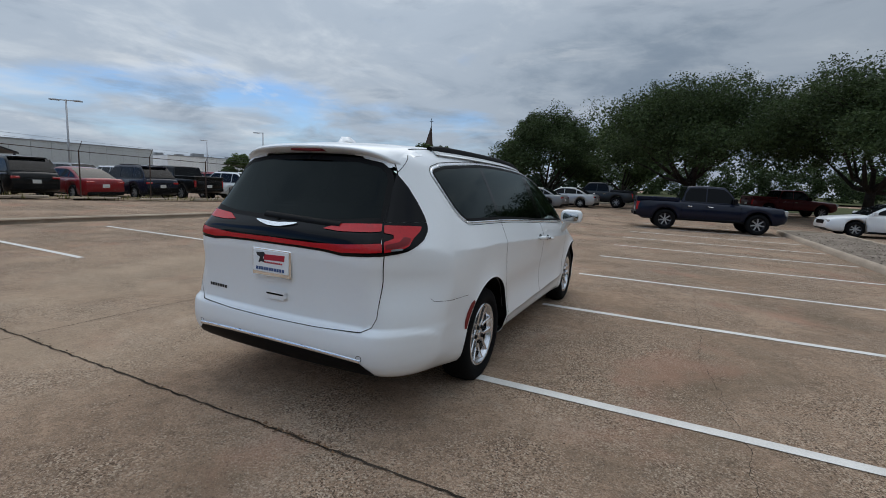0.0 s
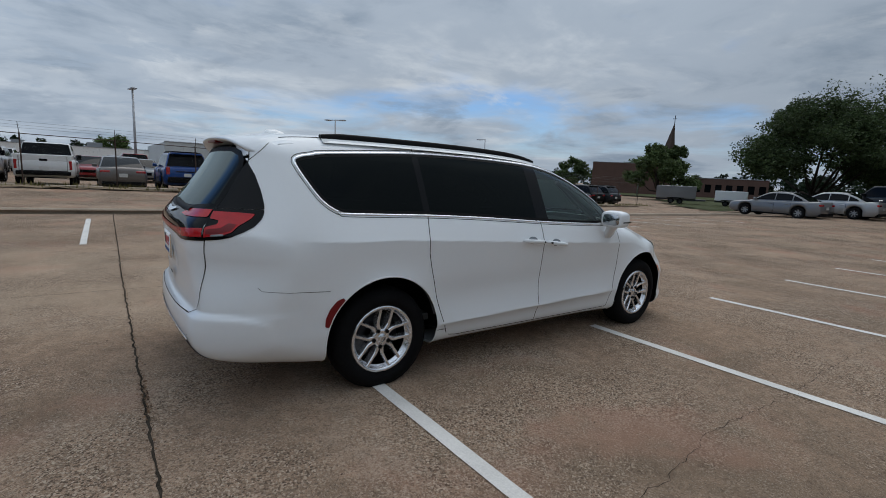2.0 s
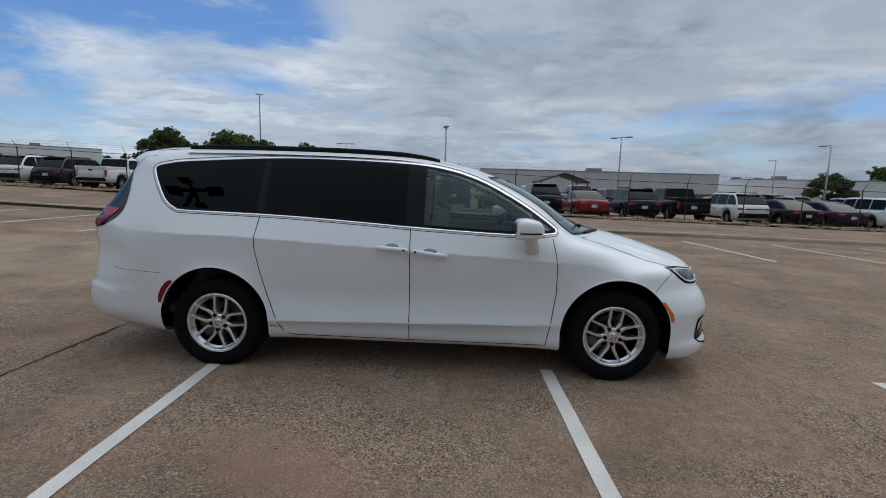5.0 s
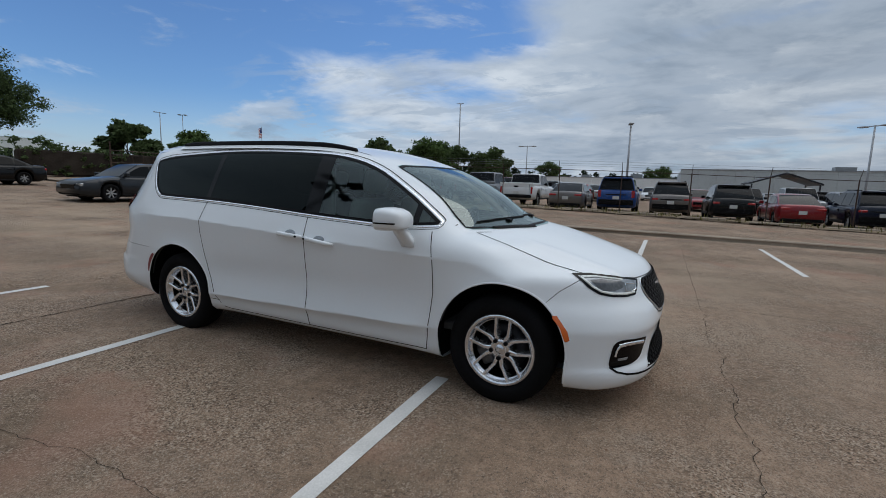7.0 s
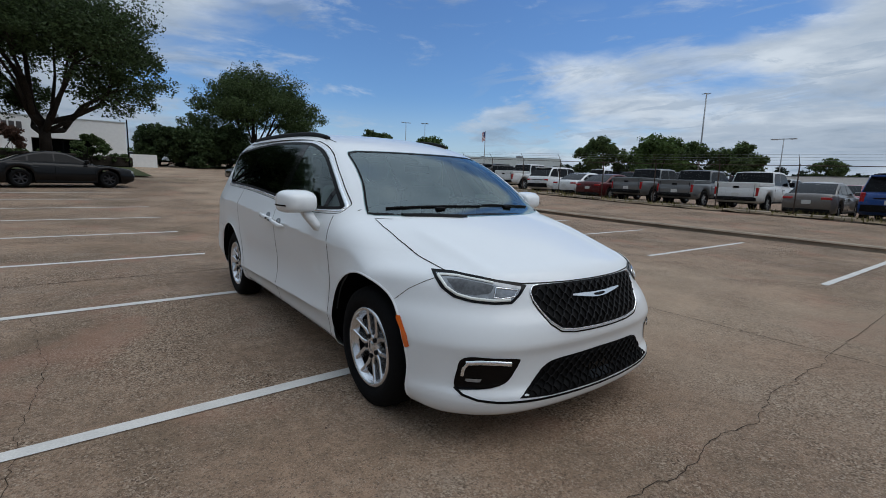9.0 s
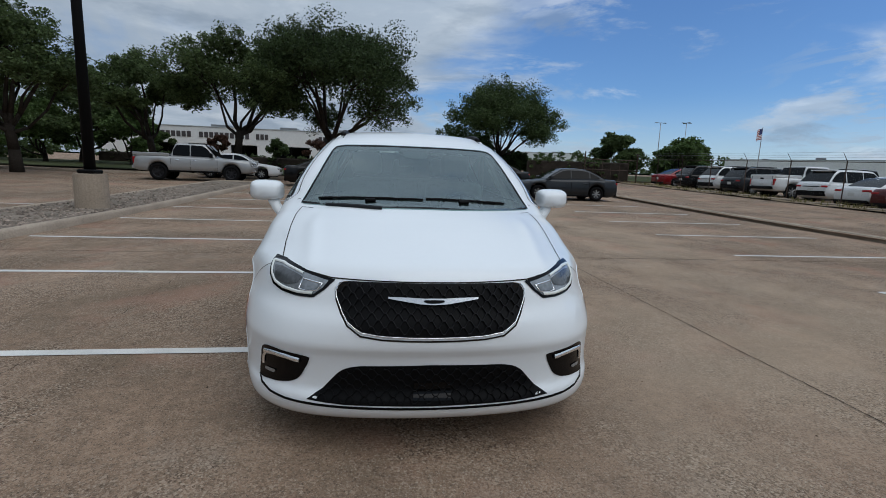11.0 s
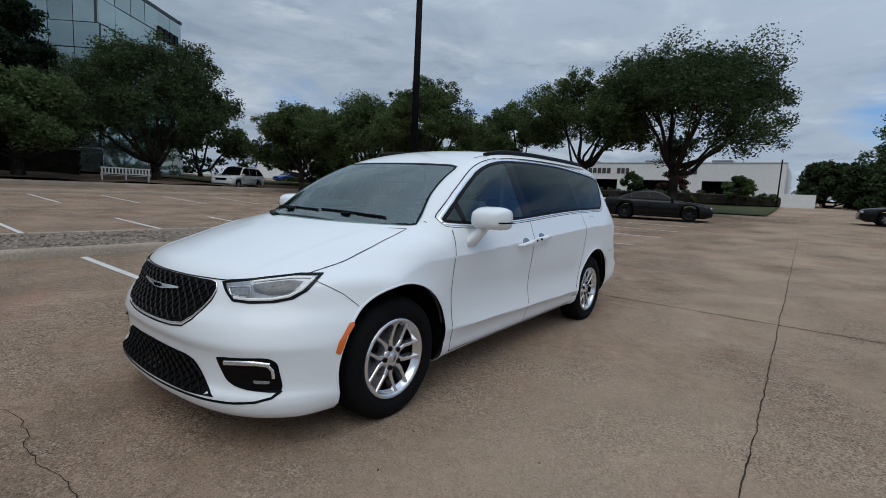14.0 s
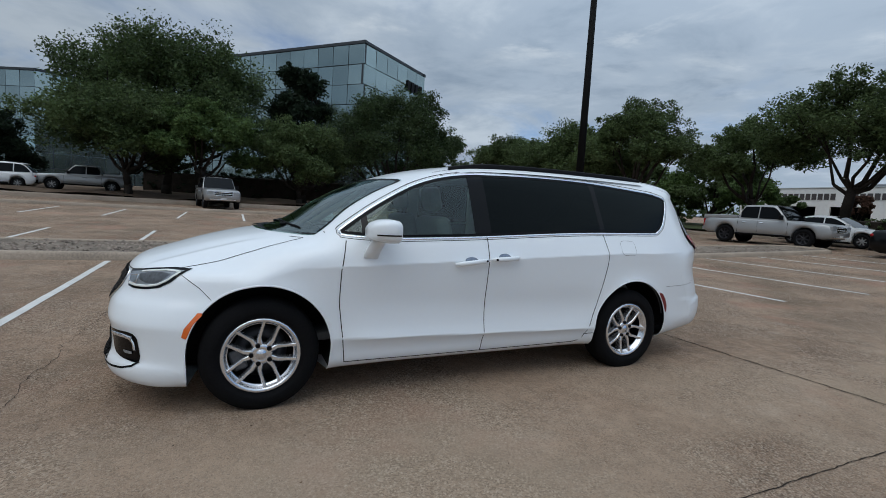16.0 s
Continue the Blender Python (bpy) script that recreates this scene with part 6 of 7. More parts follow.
            part("grille_bar", bm, M["satin_trim"], grille)
        bm = bmesh.new()
        box(bm, (F - .03, -.155, sill + .10), (F + .02, .155, sill + .20), .006)
        part("number_plate", bm, M["plate_white"], ob)
    bm = bmesh.new()
    box(bm, (F - .16, -W * .72, sill + .06), (F - .002, W * .72, sill + .20), .03)
    part("front_bumper", bm, M["satin_trim"] if truck and paint in ("silver", "grey", "dark grey") else M["black_trim"], ob)
    bm = bmesh.new()
    tall = .40 if kind in ("suv", "boxy") else .26 if truck else .20
    box(bm, (R - (.08 if truck else .012), -W * .86, sill + (.10 if truck else .13 if tall > .3 else .04)), (R + .14, W * .86, sill + tall), .03, segments=2)
    part("rear_bumper", bm, M["dull_alloy"] if paint == "silver" and truck else M["black_trim"], ob)
    if kind in ("suv", "boxy"):
        bm = bmesh.new()
        box(bm, (g[2] - .26, -wt * .92, zr - .035), (g[2] + .06, wt * .92, zr + .035), .02, segments=2)
        part("roof_spoiler", bm, col, ob)
        bm = bmesh.new()
        box(bm, (R - .012, -W * .50, p["deck"] - .215), (R + .02, W * .50, p["deck"] - .165), .008)
        part("tailgate_trim", bm, M["black_trim"], ob)
    bm = bmesh.new()
    pz = p["deck"] - .42 if not truck else sill + .30
    box(bm, (R - .012, -.155, pz), (R + .02, .155, pz + .155), .006)
    part("number_plate", bm, M["plate_white"], ob)
    if truck:
        bm = bmesh.new()
        for lo, hi in (((R + .02, W * .80, 1.20), (g[3] - .05, W * .94, 1.36)), ((R + .02, -W * .94, 1.20), (g[3] - .05, -W * .80, 1.36)), ((R + .01, -W * .9, 1.10), (R + .10, W * .9, 1.36))):
            box(bm, lo, hi, .02)
        part("bed_rail", bm, col, ob)
        bm = bmesh.new()
        box(bm, (R - .012, -.13, 1.10), (R + .02, .13, 1.19), .012)
        part("tailgate_handle", bm, M["black_trim"], ob)
        bm = bmesh.new()
        for lo, hi in (((R - .004, -W * .76, .70), (R + .02, -W * .745, 1.28)), ((R - .004, W * .745, .70), (R + .02, W * .76, 1.28)), ((R - .004, -W * .76, .70), (R + .02, W * .76, .72))):
            box(bm, lo, hi)
        part("tailgate_seam", bm, M["gloss_black"], ob)
        bm = bmesh.new()
        box(bm, (R - .092, -W * .40, sill + .115), (R + .05, W * .40, sill + .245), .02)
        part("bumper_step", bm, M["black_trim"], ob)
        bm = bmesh.new()
        box(bm, (R + .06, -W * .8, 1.19), (g[3] - .06, W * .8, 1.285), .0)
        part("bed_liner", bm, M["black_trim"], ob)
    if kind == "boxy" and rails:
        bm = bmesh.new()
        for x in (-1.5, -1.0, -.5, 0):
            box(bm, (x - .03, -wt + .1, H + .05), (x + .03, wt - .1, H + .09), .01)
        part("roof_rack", bm, M["black_trim"], ob)
    for a in ax:
        for sg in (1, -1):
            car_wheel(ob, wr, pose(a, sg * (W - .13), wr, 0, 0, 90 if sg > 0 else -90), M[rim])
    return ob


WORDS = {"sedan": "sedan", "coupe": "low coupe", "suv": "SUV", "boxy": "boxy SUV", "pickup": "crew-cab pickup truck"}
MADE = {}


def park(kind, paint, x, y, heading, where, group, rails=False, rim="dull_alloy", dz=0.0):
    """A parked vehicle; heading is the direction of its nose, degrees from +x."""
    m = pose(x, y, terrain(x, y) + dz, 0, 0, heading)
    key = (kind, paint, rails, rim, where)
    if key in MADE:
        return copy_thing(MADE[key], m)
    cat = {"sedan": "car", "coupe": "car", "pickup": "pickup truck"}.get(kind, "suv")
    MADE[key] = build_car(kind, paint, paint + " " + WORDS[kind] + (" with a roof rack" if kind == "boxy" and rails else "") + " " + where, cat, m, group, rails, rim)
    return MADE[key]


ROW = "parked behind the chain-link fence"
for y, kind, paint, rails in ((34.2, "suv", "dark grey", True), (32.0, "suv", "black", False), (29.9, "sedan", "dark grey", False), (27.3, "sedan", "blue", False), (24.4, "boxy", "white", False), (21.7, "sedan", "dark purple", False),
                              (19.2, "sedan", "black", False), (16.4, "suv", "white", True), (13.3, "pickup", "black", False), (10.6, "suv", "navy", True), (7.8, "sedan", "red", False), (5.2, "suv", "black", False),
                              (2.6, "suv", "brown grey", True), (.1, "boxy", "blue", True), (-2.4, "sedan", "brown grey", False), (-5.0, "pickup", "white", False), (-7.7, "pickup", "grey", False), (-10.3, "pickup", "grey", False),
                              (-12.8, "sedan", "dark red", False), (-14.9, "sedan", "white", False), (-17.3, "suv", "white", True), (-20.2, "pickup", "white", False), (-22.9, "suv", "dark grey", True), (-25.3, "suv", "white", True), (-28.0, "suv", "black", False), (-31.0, "sedan", "red", False)):
    x = -22.3 - (1.75 if kind == "pickup" else 1.38) + .25 * math.sin(y * 2.3)
    park(kind, paint, x, y, 180 + 2.0 * math.sin(y * 5), ROW, "row of cars behind the fence", rails)
rnd = random.Random(21)
BACK = "parked in the storage lot"
for bx, lo, hi, head in ((-33.5, -34, 42, 0), (-41.5, -34, 46, 180), (-54, -24, 40, 0)):
    y = lo
    while y < hi:
        if rnd.random() < .72:
            park(rnd.choice(("sedan", "suv", "pickup", "suv", "sedan")), rnd.choice(("white", "black", "silver", "grey", "dark grey", "red", "white")), bx + rnd.uniform(-.3, .3), y, head + rnd.uniform(-2, 2), BACK, "back rows of the storage lot")
        y += 2.75
STREET = "across the painted bays of the lot"
park("pickup", "navy", 3.45, 18.5, 8, STREET, "cars in the lot")
park("sedan", "white", 10.6, 21.6, 184, "beyond the gravel island", "cars in the lot")
park("pickup", "dark red", 9.7, 37.0, 18, "under the oak trees", "cars in the lot")
park("sedan", "grey", -7.1, 29.25, 174, "at the corner of the lot", "cars in the lot")
park("pickup", "dark grey", -3.3, 34.2, 176, "at the corner of the lot", "cars in the lot")
park("sedan", "silver", -5.3, 31.8, 175, "at the corner of the lot", "cars in the lot")
park("sedan", "dark grey", -8.2, -17.25, 0, "across the painted bays of the lot", "cars in the lot")
park("sedan", "black", -7.3, -28.0, 2, "across the painted bays of the lot", "cars in the lot")
park("coupe", "black", 3.05, -21.3, 190, "across the painted bays of the lot", "cars in the lot", rim="dark_metal")
park("pickup", "silver", 10.1, -22.2, 185, "across the painted bays of the lot", "cars in the lot", rim="dark_metal")
park("sedan", "white", 9.0, -25.4, 185, "behind the silver pickup truck", "cars in the lot")
park("pickup", "silver", 28.7, 2.6, 189, "nose-out in the far bays", "cars in the far lot")
park("pickup", "silver", 38.6, 11.6, 96, "under the oak trees by the offices", "cars in the far lot", dz=.2)
park("suv", "white", 37.5, 16.4, 96, "under the oak trees by the offices", "cars in the far lot", True, dz=.2)
park("sedan", "white", 36.3, 20.4, 96, "under the oak trees by the offices", "cars in the far lot", dz=.2)
park("suv", "white", 33.5, -16.4, 118, "along the far street", "cars in the far lot", True)
for k, (kind, paint) in enumerate((("sedan", "blue"), ("suv", "white"), ("sedan", "silver"), ("sedan", "dark grey"), ("suv", "black"), ("sedan", "white"), ("suv", "silver"))):
    park(kind, paint, 57 - 3.2 * k + (k % 3) * .6, -37 - 1.6 * k, 95 + 4 * (k % 3), "in the shade before the far buildings", "distant parked cars")
for k in range(9):
    park(("sedan", "suv")[k % 2], ("white", "silver", "black", "white", "grey")[k % 5], -2 - 2.9 * k, -98 - .5 * k, 90, "in the lot of the far building", "distant parked cars")


def box_trailer(x, y, heading, paint, length, label):
    ob = thing("box_trailer", pose(x, y, terrain(x, y) + .14, 0, 0, heading), label, "trailer")
    h = length / 2
    bm = bmesh.new()
    box(bm, (-h, -1.0, .55), (h, 1.0, .75 + length * .3), .05, segments=2)
    part("body", bm, PAINTS[paint], ob)
    bm = bmesh.new()
    box(bm, (-h, -.8, .38), (h + 1.0, .8, .546), .02)
    part("chassis", bm, M["dark_metal"], ob)
    for sg in (1, -1):
        bm = bmesh.new()
        box(bm, (-.9, sg * 1.02 - .08, .60), (.9, sg * 1.02 + .08, .68), .02)
        part("mudguard", bm, M["black_trim"], ob)
        for a in (-.45, .45):
            car_wheel(ob, .30, pose(a, sg * .95, .30, 0, 0, 90 if sg > 0 else -90), M["dark_metal"])


box_trailer(-24.0, 49.5, 27, "grey", 4.0, "pale grey box trailer parked on the far road")
box_trailer(-19.2, 52.0, 20, "white", 3.0, "small white box trailer parked on the far road")


# ---- trees ----
def leaf_material(name, base):
    m = mat(name, base, .6, var=.25, scale=(.25, 3.0), island=.5, spec=.15)
    nt = m.node_tree
    b = nt.nodes["Principled BSDF"]
    o = nt.nodes["Material Output"]
    tr, mx = nt.nodes.new("ShaderNodeBsdfTranslucent"), nt.nodes.new("ShaderNodeMixShader")
    nt.links.new(b.inputs["Base Color"].links[0].from_socket, tr.inputs[0])
    mx.inputs[0].default_value = .40
    for a, c in ((b.outputs[0], mx.inputs[1]), (tr.outputs[0], mx.inputs[2]), (mx.outputs[0], o.inputs[0])):
        nt.links.new(a, c)
    return m


M["leaf"] = leaf_material("live_oak_leaves", (.084, .118, .046))
M["leaf_bright"] = leaf_material("fresh_green_leaves", (.088, .135, .044))
# two darker copies of the oak green; backlit crowns' shade is in the colour
M["leaf_mid"] = leaf_material("mid_green_oak_leaves", (.068, .098, .038))
M["leaf_darkened"] = leaf_material("darkened_oak_leaves", (.050, .074, .030))
M["leaf_dark"] = leaf_material("dark_evergreen_leaves", (.018, .030, .016))
M["leaf_red"] = leaf_material("reddish_crape_leaves", (.10, .055, .040))


def leaf_cloud(rng, centres, radii, per, size, flat=.8):
    """Small pointed leaf sprays scattered in soft clumps."""
    n = len(centres) * per
    c = np.repeat(centres, per, 0)
    r = np.repeat(radii, per)
    d = rng.normal(size=(n, 3))
    d /= np.linalg.norm(d, axis=1)[:, None]
    p = c + d * (r * rng.random(n) ** .62)[:, None] * np.array((1, 1, flat))
    u = rng.normal(size=(n, 3))
    u[:, 2] *= .6
    u /= np.linalg.norm(u, axis=1)[:, None]
    w = np.cross(u, rng.normal(size=(n, 3)))
    w /= np.linalg.norm(w, axis=1)[:, None] + 1e-9
    s = (size * rng.uniform(.6, 1.3, n))[:, None]
    v = np.stack((p + u * s * .6, p - u * s * .4 + w * s * .36, p - u * s * .4 - w * s * .36), 1).reshape(-1, 3)
    return v, np.arange(n * 3).reshape(-1, 3)


def limb(bm, pts, r0, r1, n=7):
    k = len(pts) - 1
    for i in range(k):
        cyl(bm, pts[i], pts[i + 1], lerp(r0, r1, i / k), lerp(r0, r1, (i + 1) / k), n)


def oak(x, y, h, w, label, seed=1, lobes=12, leaf="leaf", size=.20, per=57, clumps=30, clear=.26, z=None, crest=1.1, category="tree", group="oak trees", flat=.72, trunk_r=None, fill=8):
    rng = np.random.default_rng(seed)
    ob = thing("oak_tree" if "oak" in label else "tree", pose(x, y, (terrain(x, y) + .08) if z is None else z, 0, 0, rng.uniform(0, 360)), label, category, group)
    fork = h * clear * .78
    tr = trunk_r or .022 * h + .05
    bm = bmesh.new()
    bend = rng.uniform(-.12, .12, 2) * h * .3
    foot = [(0, 0, -.25), (bend[0] * .2, bend[1] * .2, fork * .45), (bend[0], bend[1], fork)]
    limb(bm, [foot[0], foot[1]], tr * 1.35, tr, 10)
    limb(bm, [foot[1], foot[2]], tr, tr * .85, 10)
    cs, rs, tops = [], [], []
    ga = 2.39996
    for i in range(lobes):
        t = (i + .5) / lobes
        a = i * ga + rng.uniform(-.35, .35)
        rad = w * .5 * (.06 + .64 * math.sqrt(t)) * rng.uniform(.85, 1.12)
        zz = h * lerp(.82, clear + .10, t ** crest) + rng.uniform(-.05, .05) * h
        lr = w * rng.uniform(.135, .225) * (1.08 - .22 * t)
        c = np.array((rad * math.cos(a) + bend[0], rad * math.sin(a) + bend[1], min(zz, h - lr * flat)))
        tops.append((c, lr))
        out_by = rng.uniform(.40, .62)
        mid = Vector((bend[0] + (c[0] - bend[0]) * out_by, bend[1] + (c[1] - bend[1]) * out_by, lerp(fork, c[2], rng.uniform(.28, .52))))
        if i % 3 != 1:
            start = Vector(foot[1]).lerp(Vector(foot[2]), rng.uniform(.55, 1.0))
            knee = start.lerp(mid, .5) + Vector((rng.uniform(-.25, .25), rng.uniform(-.25, .25), -.06 * h * rng.random()))
            far = mid.lerp(Vector(c), .55) + Vector((rng.uniform(-.35, .35), rng.uniform(-.35, .35), rng.uniform(-.1, .3)))
            limb(bm, [start, knee, mid, far, Vector(c)], tr * (.62 if i % 3 == 0 else .40), tr * .10, 6)
        for k in range(clumps):
            d = rng.normal(size=3)
            d[2] = abs(d[2]) * rng.choice((1, 1, 1, -.55))
            d /= np.linalg.norm(d)
            q = c + d * lr * np.array((1, 1, flat)) * rng.uniform(.34, .98)
            cs.append(q)
            rs.append(lr * rng.uniform(.16, .40))
            if k % 6 == 0 and i % 3 != 1:
                cyl(bm, mid.lerp(Vector(c), .6), Vector(q), tr * .12, tr * .05, 5)
    part("trunk", bm, M["bark"], ob, "grey forked trunk and limbs", True)
    v, f = leaf_cloud(rng, np.array(cs), np.array(rs), int(per * 1.45), size * .86)
    v2, f2 = leaf_cloud(rng, np.array([c for c, r in tops]), np.array([r * (.70 + .012 * fill) for c, r in tops]), per * fill, size * 1.3, flat)
    v, f = np.concatenate((v, v2)), np.concatenate((f, f2 + len(v)))
    # the crown's ragged underside
    leaves = v.reshape(-1, 3, 3)
    keep = leaves[:, :, 2].mean(1) > h * clear * rng.uniform(.62, 1.08, len(leaves))
    v = leaves[keep].reshape(-1, 3)
    f = np.arange(len(v)).reshape(-1, 3)
    mesh_part("crown", v, f, M[leaf], ob, "", False)
    return ob


OAK = "spreading live oak with dark green leaves"
oak(3.8, -28.0, 10.4, 13.4, OAK + " on the verge", 101, 19, "leaf_darkened", size=0.15, per=84, clear=.33, fill=8)
oak(9.7, -27.5, 9.0, 10.8, OAK + " on the verge", 2, 12, size=0.15, per=92, clear=.42)
oak(-14.3, -56.6, 12.0, 16.5, OAK + " beyond the drive", 3, 20, size=.21, per=66, clear=.27, leaf="leaf_mid", fill=11)
BUSH = "dense dark green bush beside the oak"
for k, (x, y, h, w) in enumerate(((-10.6, -54.0, 4.9, 7.0), (-7.4, -53.0, 4.6, 7.0), (-4.2, -55.0, 4.6, 6.0), (-17.5, -60.0, 3.0, 6.0))):
    oak(x, y, h, w, BUSH, 91 + k, 13, "leaf_darkened", size=.27, per=34, clumps=18, clear=0, group="bushes", fill=16, flat=.95)
oak(3.0, 35.5, 10.0, 17.0, OAK + " by the lot", 4, 20, "leaf_darkened", size=0.15, per=92, clear=.30, fill=17)
oak(-10.2, 45.6, 9.8, 15.0, OAK + " by the road", 5, 15, "leaf_darkened", size=.19, per=80, clear=.17, fill=15)
oak(12.5, 31.0, 9.6, 15.5, OAK + " by the lot", 6, 18, "leaf_darkened", size=0.15, per=88, clear=.30, fill=17)
oak(-33.0, 62.0, 8.2, 11.0, OAK + " by the road", 7, 10, size=.32, per=50, clear=.18)
oak(25.0, -38.0, 8.0, 10.0, OAK + " on the verge", 81, 11, size=.24, per=44, clear=.16)
oak(33.0, -37.0, 8.0, 10.0, OAK + " on the verge", 82, 11, size=.26, per=44, clear=.16)
oak(20.5, -36.5, 4.6, 5.6, "small tree with fresh green leaves on the verge", 84, 9, "leaf_bright", size=.22, per=40, clumps=20, clear=.16)
oak(26.5, -36.0, 5.0, 6.0, "small tree with fresh green leaves on the verge", 85, 9, "leaf_bright", size=.22, per=40, clumps=20, clear=.16)
oak(40.0, -40.0, 8.5, 11.0, OAK + " on the verge", 83, 11, size=.28, per=42, clear=.16)
oak(19.7, -23.3, 9.2, 9.4, OAK + " on the street verge", 8, 13, size=0.15, per=76, clear=.34, fill=5)
oak(24.0, -21.8, 7.6, 9.0, OAK + " on the street verge", 9, 12, size=0.16, per=76, clear=.34, fill=5)
oak(29.5, -19.5, 7.2, 9.5, OAK + " on the street verge", 10, 12, size=0.17, per=72, clear=.32, fill=5)
oak(34.5, -24.5, 7.8, 10.0, OAK + " on the street verge", 12, 12, size=.28, per=38, clear=.13)
oak(15.6, -29.5, 8.0, 9.0, OAK + " on the verge", 13, 10, size=0.16, per=81, clear=.36, fill=6)
oak(36.5, -11.5, 11.4, 14.5, OAK + " before the offices", 14, 18, "leaf_darkened", size=.19, per=72, clear=.20)
oak(40.0, 6.6, 13.0, 18.5, "tall oak with fresh green leaves before the offices", 15, 22, "leaf_mid", size=.21, per=70, clear=.22, flat=.8, crest=2.0)
oak(32.4, 3.6, 7.6, 8.5, "small oak with fresh green leaves before the offices", 95, 12, "leaf_bright", size=.17, per=70, clear=.30)
oak(34.4, 8.2, 8.0, 13.0, OAK + " before the offices", 16, 15, size=.18, per=76, clear=.32)
oak(38.4, -3.9, 12.8, 7.0, "tall dark evergreen tree before the offices", 17, 16, "leaf_dark", size=.24, per=54, clear=.2, flat=1.1)
oak(33.4, -3.0, 6.6, 9.0, OAK + " before the offices", 18, 12, size=.18, per=70, clear=.28)
oak(41.0, 18.5, 6.0, 9.0, OAK + " before the offices", 19, 11, size=.22, per=56, clear=.12, leaf="leaf_dark")
oak(45.0, 28.0, 6.5, 10.0, OAK + " before the offices", 20, 10, size=.24, per=50, clear=.12, leaf="leaf_dark")
oak(52.0, -22.0, 10.0, 14.0, OAK + " by the far street", 22, 11, size=.36, per=32, clear=.13)
oak(46.0, -31.0, 9.0, 12.0, OAK + " by the far street", 23, 11, size=.36, per=32, clear=.13)
oak(23.0, 40.0, 9.5, 14.0, OAK + " by the road", 24, 12, size=.31, per=36, clear=.13)
oak(-3.0, 52.0, 8.5, 12.0, OAK + " by the road", 25, 10, size=.36, per=32, clear=.13)
for k, (x, y, h, w) in enumerate(((-66, -43, 7.4, 11), (-72, -36.5, 8.4, 13), (-79, -34, 7.8, 11), (-96, -50, 7.6, 13), (-77, -26.5, 7.0, 10), (-48, -66, 6.5, 9), (-26, -47, 5.4, 7), (-36, -50, 4.8, 7), (-80, 66, 6.0, 9), (-98, 92, 9, 13), (-78, 98, 9, 12), (-58, 96, 8.5, 12), (-140, -30, 8, 12), (-150, 0, 8, 12))):
    oak(x, y, h, w, "rounded tree with dense green leaves", 40 + k, 9, ("leaf", "leaf_bright")[k % 2], size=.46, per=24, clumps=20, clear=.12, group="distant trees")
oak(-52, 100, 9.5, 5.0, "narrow pine tree beside the brick building", 60, 9, "leaf_dark", size=.4, per=32, clumps=18, clear=.25, group="distant trees")


def woods(line, h, depth, seed, leaf="leaf", size=.9, step=1.6, label="distant belt of trees", per=54):
    rng = np.random.default_rng(seed)
    cs, rs = [], []
    for (x0, y0), (x1, y1) in zip(line, line[1:]):
        n = int(math.hypot(x1 - x0, y1 - y0) / step)
        for k in range(n):
            t = k / n
            x, y = lerp(x0, x1, t), lerp(y0, y1, t)
            top = h * (.62 + .38 * math.sin(k * .55 + 2 * math.sin(k * .23)) ** 2) * rng.uniform(.85, 1.1)
            for j in range(4):
                zz = top * (j + .6) / 4.6
                cs.append((x + rng.uniform(-1, 1) * depth, y + rng.uniform(-1, 1) * depth, terrain(x, y) + zz))
                rs.append(h * .20 * rng.uniform(.7, 1.2))
    v, f = leaf_cloud(rng, np.array(cs), np.array(rs), per, size * .9)
    return mesh_part("woods", v, f, M[leaf], None, label, False, category="trees", kind="stuff")


woods([(-12, 84), (70, 80)], 7.0, 2.2, 1, "leaf_darkened", .34, 1.0, "hedge and low trees along the far road", 190)
woods([(-20, 130), (140, 110)], 13, 5, 2, "leaf_dark", 1.0, 3.0)
woods([(140, 110), (150, -20), (120, -140)], 13, 5, 3, "leaf_dark", 1.1, 3.2)
woods([(120, -140), (-10, -150), (-160, -120)], 8, 4, 4, "leaf", 1.0, 3.0)
woods([(-160, -120), (-240, 0), (-230, 160)], 9, 4, 5, "leaf_dark", 1.3, 4.0)
woods([(-230, 160), (-60, 190), (-20, 130)], 10, 4, 6, "leaf_dark", 1.2, 3.6)
woods([(60, -44), (30, -43)], 2.2, .8, 7, "leaf", .4, 1.0, "shrubs before the far buildings")


def hedge(x0, y0, x1, y1, h, w, seed, leaf="leaf", label="clipped dark green hedge"):
    rng = np.random.default_rng(seed)
    L = math.hypot(x1 - x0, y1 - y0)
    ob = thing("hedge", pose((x0 + x1) / 2, (y0 + y1) / 2, terrain((x0 + x1) / 2, (y0 + y1) / 2) + .1, 0, 0, math.degrees(math.atan2(y1 - y0, x1 - x0))), label, "hedge", "hedges")
    bm = bmesh.new()
    box(bm, (-L / 2, -w * .38, 0), (L / 2, w * .38, h * .86), .1)
    part("core", bm, M["bark"], ob)
    n = int(L * h * 9) + 30
    q = np.stack((rng.uniform(-L / 2, L / 2, n), rng.uniform(-w / 2, w / 2, n), rng.uniform(.1, h, n)), 1)
    v, f = leaf_cloud(rng, q, np.full(n, .22), 30, .19)
    mesh_part("foliage", v, f, M[leaf], ob)


hedge(2.0, -44.2, 27.0, -44.2, 1.1, 1.2, 1)
hedge(-1.0, -45.5, 2.4, -45.0, 1.0, 1.2, 2)
hedge(-21.0, -35.0, -12.5, -37.0, 2.0, 1.6, 3, label="overgrown hedge beside the gate")
hedge(33.0, -27.5, 46.0, -29.5, 1.0, 1.1, 4)
